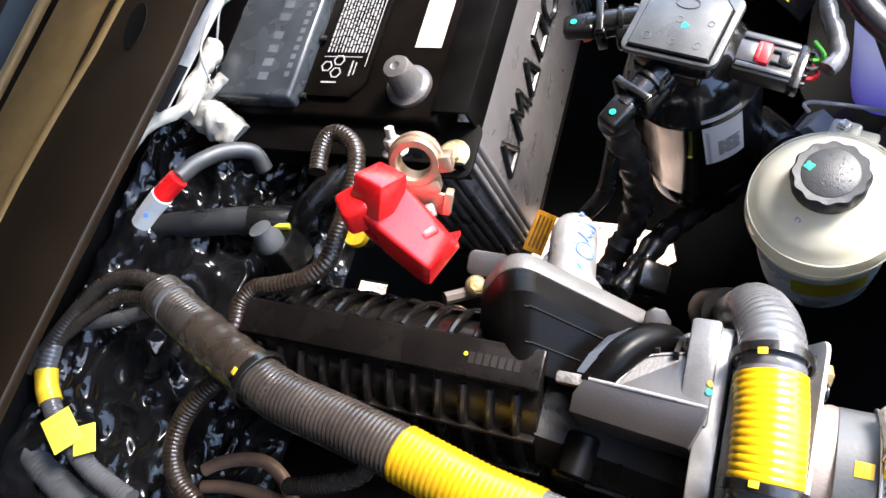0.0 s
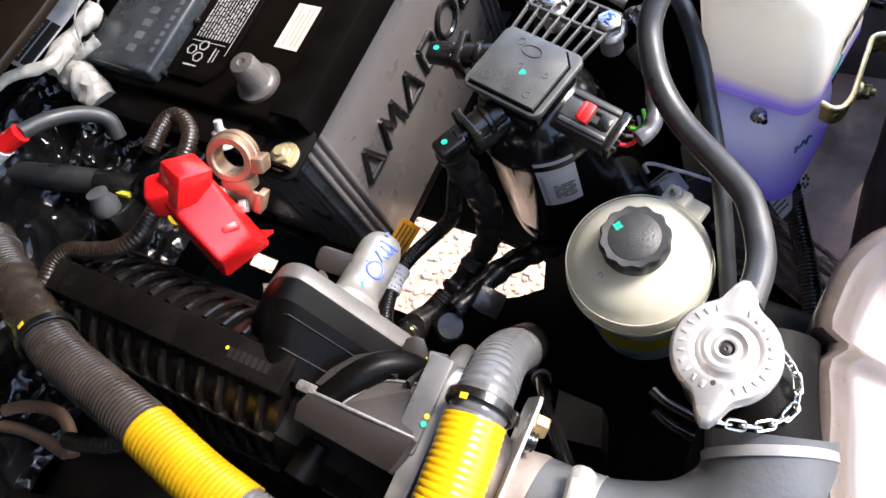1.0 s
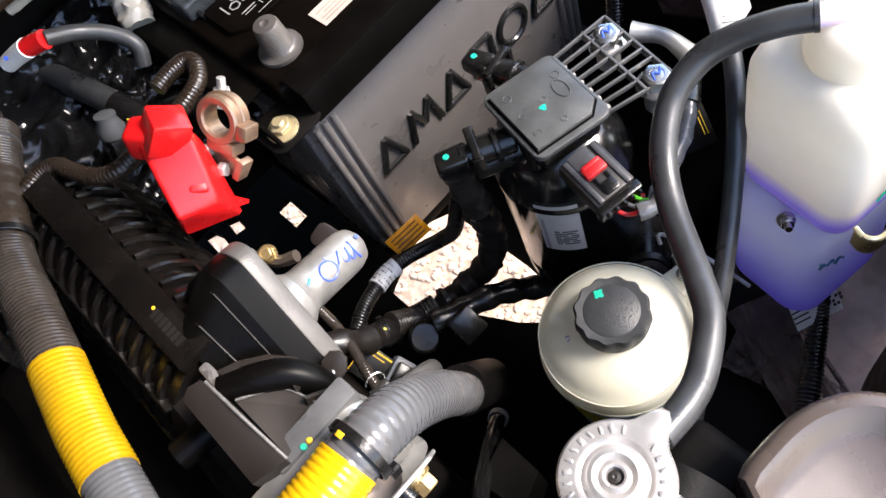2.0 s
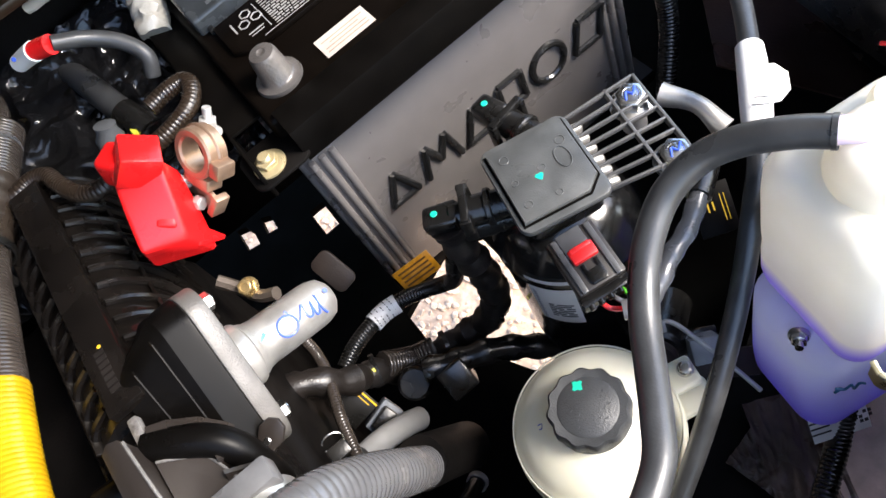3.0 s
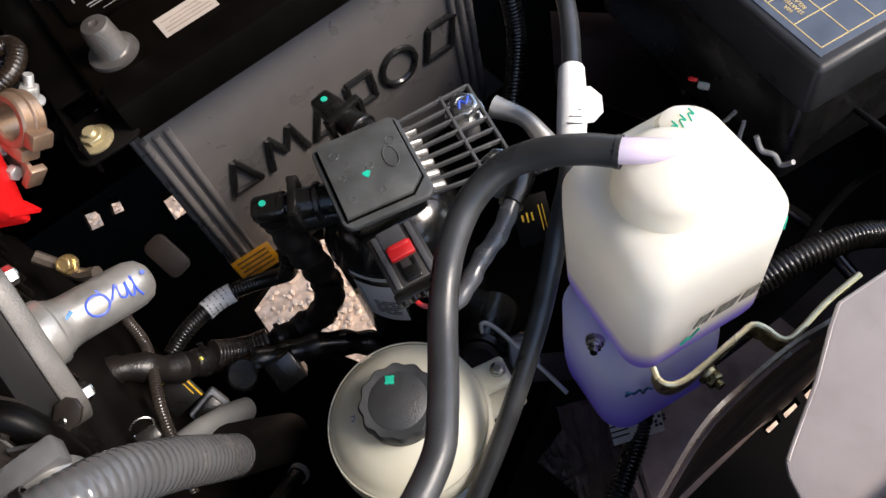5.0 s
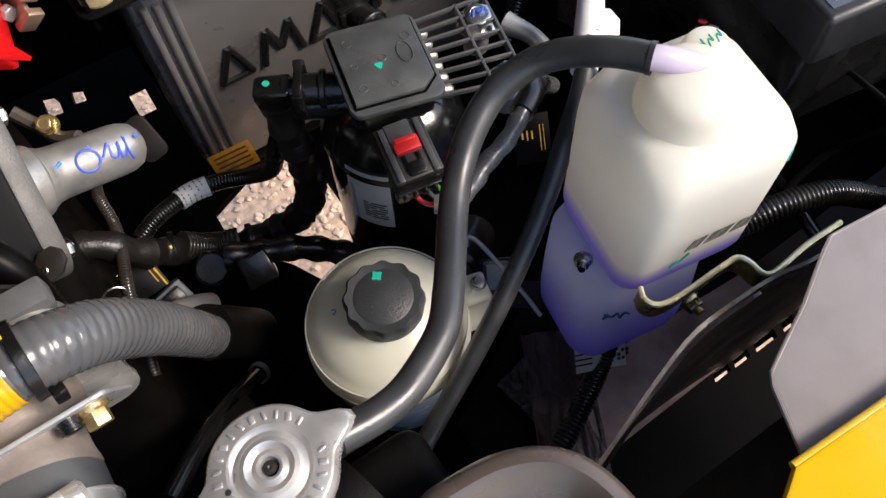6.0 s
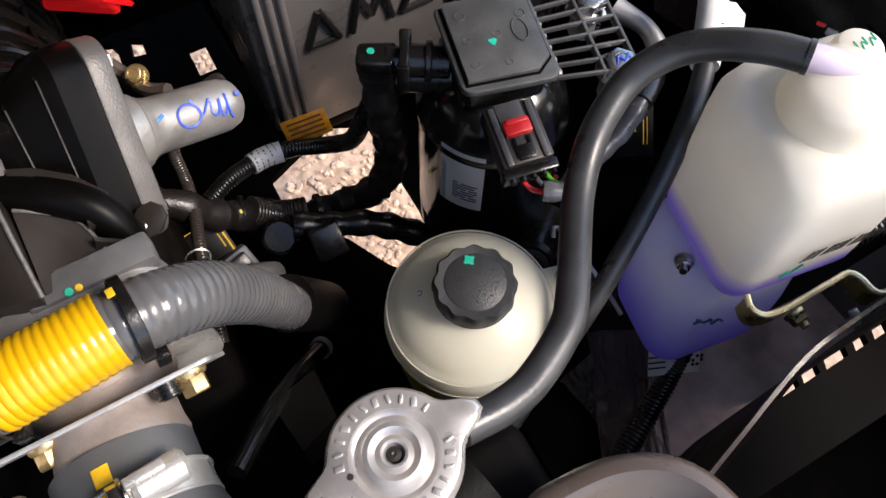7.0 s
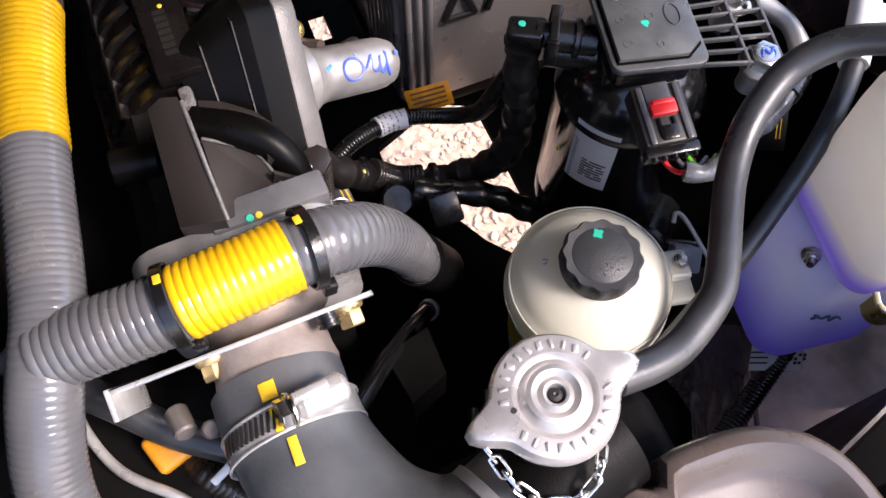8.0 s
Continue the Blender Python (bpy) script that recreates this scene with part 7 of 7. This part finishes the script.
part("loop", sweep([(-0.0925 + 0.007 * math.cos(a), -0.1386 + 0.003 * math.sin(a), 0.9000 + 0.005 * math.sin(a)) for a in [2.6 - 0.42 * k for k in range(14)]], 0.0007, 0.0015, 8), ZINC, ring)
part("saddle", box(0.014, 0.010, 0.006, axes((-0.0935, -0.142, 0.892), (0.1, -0.4, 1), (1, 0, 0)), 0.002), BLACK_PLASTIC, ring)
pl = thing("grey_connector", (-0.078, -0.081, 0.77), "pale blue-grey wiring connector under the outlet", "connector")
pm = axes((-0.0778, -0.0814, 0.770), (0.1, -0.6, 0.8), (1, 0.3, 0))
part("shell", box(0.026, 0.018, 0.016, pm, 0.002), surf("pale_blue_grey_nylon", (0.13, 0.145, 0.17), 0.45), pl)
part("collar", box(0.018, 0.013, 0.010, pm @ pose(0, 0, 0.015), 0.0015), BLACK_PLASTIC, pl)
rl = thing("relay", (0.1275, -0.2065, 0.785), "small grey relay box behind the fluid tank", "relay")
rm = axes((0.1275, -0.2065, 0.785), (-0.2, -0.5, 0.85), (1, -0.6, 0))
part("body", box(0.020, 0.018, 0.022, rm, 0.002), surf("grey_relay_plastic", (0.26, 0.27, 0.28), 0.35), rl)
part("base", box(0.026, 0.024, 0.008, rm @ pose(0, 0, -0.007), 0.002), BLACK_PLASTIC, rl)
bx = thing("pump_housing", (0.112, -0.187, 0.76), "dark brown-black pump housing deep beside the tank", "pump")
part("barrel", cyl(0.017, 0.050, axes((0.1027, -0.1938, 0.795), (0.55, 0.45, -0.3)), 0.003), BLACK_PLASTIC, bx)
part("end_cap", cyl(0.013, 0.006, axes((0.1027, -0.1938, 0.795), (-0.55, -0.45, 0.3)), 0.002), PAINT_DARK, bx)
part("bracket", box(0.050, 0.020, 0.003, axes((0.130, -0.222, 0.775), (-0.2, -0.5, 0.85), (1, -0.8, 0)), 0.001), PAINT_DARK, bx)
yt = thing("yellow_print_card", (0.165, -0.186, 0.90), "black card with yellow printed lines", "tag")
ym = axes((0.1625, -0.1880, 0.905), (-0.25, -0.55, 0.8), (0.4, 0.85, 0.3))
yc = part("card", box(0.030, 0.022, 0.0008, ym, 0.0003), FRAME_BLACK, yt)
bars([(0.002, 0.006, 0.004, 0.0011), (0.002, 0.0030, 0.006, 0.0009), (0.002, 0.0, 0.005, 0.0009), (0, -0.0050, 0.016, 0.0004), (0, -0.0072, 0.016, 0.0003)], ym @ pose(0, 0, 0.0009), MARK_YELLOW, yc)
# brown inner panel and the clips along the fuse box
ip = thing("inner_panel", (0.335, -0.11, 0.80), "dark brown painted inner panel behind the fuse box", "panel")
part("sheet", loft([[(0.270, -0.085, 0.850), (0.312, -0.205, 0.850), (0.360, -0.170, 0.790), (0.400, -0.030, 0.790), (0.330, -0.010, 0.830)], [(0.270, -0.085, 0.852), (0.312, -0.205, 0.852), (0.360, -0.170, 0.792), (0.400, -0.030, 0.792), (0.330, -0.010, 0.832)]]), surf("brown_black_paint", (0.022, 0.011, 0.008), 0.35, vary=0.3, dirt=(0.06, 0.05, 0.045), dirt_amount=0.25, scale=30), ip)
part("pressed_rib", box(0.090, 0.006, 0.003, axes((0.335, -0.100, 0.828), (-0.5, -0.3, 0.8), (0.3, -0.8, -0.1)), 0.0012), PAINT_DARK, ip)
for p, sz, mat, txt in (((0.2900, -0.1907, 0.9300), (0.006, 0.0025, 0.003), RED_LATCH, "small red clip on the fuse box"), ((0.2900, -0.1990, 0.9310), (0.007, 0.0045, 0.003), surf("pale_nylon_clip", (0.24, 0.25, 0.23), 0.45), "small pale clip on the fuse box")):
    solo("fuse_box_clip", box(*sz, axes(p, (-0.8, -0.4, 0.5), (0.3, -0.8, 0.1)), 0.001), mat, txt, "clip", "clips on the fuse box")
wg = thing("bright_bracket", (0.29, -0.25, 0.91), "thin bent bright steel bracket under the fuse box", "bracket")
part("strip", sweep([(0.285, -0.2440, 0.928), (0.285, -0.2500, 0.920), (0.287, -0.2570, 0.921), (0.289, -0.2620, 0.914), (0.290, -0.2680, 0.922)], 0.0016, 0.002, 8), GREY_LATCH, wg)
for pts in (((0.288, -0.2060, 0.915), (0.286, -0.2140, 0.913), (0.287, -0.2200, 0.918), (0.290, -0.2240, 0.928)), ((0.287, -0.2330, 0.930), (0.284, -0.2350, 0.915), (0.286, -0.2400, 0.900), (0.292, -0.2480, 0.890))):
    w = thing("loom_wire", pts[0], "thin grey wire below the fuse box", "wire", "grey wires below the fuse box")
    part("run", sweep(pts, 0.0013, 0.003, 8), GREY_LATCH, w)
# parts round the battery end
for pts in (((0.0060, 0.1640, 1.016), (0.0200, 0.1690, 1.030), (0.0386, 0.1730, 1.032), (0.0634, 0.1770, 1.028), (0.095, 0.1850, 1.012)), ((0.0300, 0.1740, 1.012), (0.0480, 0.1730, 1.022), (0.0660, 0.1760, 1.024), (0.088, 0.1810, 1.010))):
    w = thing("thin_wire", pts[0], "thin grey wire beside the battery cover", "wire", "grey wires beside the battery")
    part("run", sweep(pts, 0.0008, 0.003, 8), GREY_LATCH, w)
yc = thing("yellow_plug", (-0.074, 0.039, 0.98), "small round yellow plug under the red boot", "plug")
part("cap", lathe([(0, 0), (0.0085, 0), (0.0088, 0.003), (0.0078, 0.006), (0, 0.0066)], axes((-0.0743, 0.0388, 0.979), (-0.2, -0.1, 1)), 24), MARK_YELLOW, yc)
part("stem", cyl(0.0050, 0.020, axes((-0.0743, 0.0388, 0.979), (0.2, 0.1, -1)), 0.001), BLACK_PLASTIC, yc)
bb = thing("sensor_housing", (-0.115, 0.138, 0.90), "black sensor housing with a grey face beside the loom", "sensor")
sm2 = axes((-0.112, 0.136, 0.900), (-0.05, -0.1, 1), (0.9, 0.4, 0))
part("body", box(0.060, 0.030, 0.034, sm2, 0.003, 3), BLACK_PLASTIC, bb)
part("face", box(0.026, 0.020, 0.004, sm2 @ pose(-0.020, -0.002, 0.033), 0.001), GREY_PLASTIC, bb, "dark grey face")
part("tower", cyl(0.008, 0.022, sm2 @ pose(0.018, 0.004, 0.030), 0.001), BLACK_PLASTIC, bb)
kl = thing("throttle_lever", (-0.106, -0.151, 0.96), "grey key-shaped throttle lever beside the flange", "lever")
part("arm", prism([(0.0045, -0.010), (0.0055, 0.004), (0.0075, 0.010), (0.0050, 0.0165), (0.0, 0.0185), (-0.0050, 0.0165), (-0.0075, 0.010), (-0.0055, 0.004), (-0.0045, -0.010)], 0.003, axes((-0.1080, -0.1520, 0.967), (-0.3, -0.4, 0.85), (0.25, -0.95, 0)), 0.0008), GREY_PLASTIC, kl)
part("pin", cyl(0.0022, 0.004, axes((-0.1030, -0.1505, 0.9690), (-0.3, -0.4, 0.85)), 0.0005), ZINC, kl)
# dark box under the conduit elbow
cb = thing("black_housing", (-0.076, -0.217, 0.80), "black plastic housing with a pale edge under the elbow", "housing")
part("body", loft([[(-0.0626, -0.1965, z), (-0.0635, -0.2296, z), (-0.0900, -0.2390, z), (-0.0950, -0.2030, z)] for z in (0.770, 0.815)]), BAY_BLACK, cb, "", 0)
for pts in (((-0.0540, -0.2650, 0.880), (-0.0586, -0.2761, 0.880), (-0.0617, -0.2957, 0.880)), ((-0.0640, -0.2700, 0.874), (-0.0693, -0.2814, 0.874), (-0.072, -0.300, 0.874))):
    w = thing("vent_tube", pts[0], "thin glossy black tube beside the radiator", "tube", "thin tubes beside the radiator")
    part("tube", sweep(pts, 0.0040, 0.004, 10), GLOSS_BLACK, w)
# bright clips on the strip's inner side
sc = thing("panel_clip", (0.222, -0.34, 0.855), "pale steel spring clip behind the front strip", "clip")
part("clip", join(box(0.010, 0.004, 0.010, axes((0.2219, -0.3385, 0.856), (-0.2, -0.3, 0.9), (1, 0, 0)), 0.001), box(0.006, 0.008, 0.003, axes((0.2230, -0.3375, 0.866), (-0.2, -0.3, 0.9), (1, 0, 0)), 0.001)), CAST_ALLOY, sc)
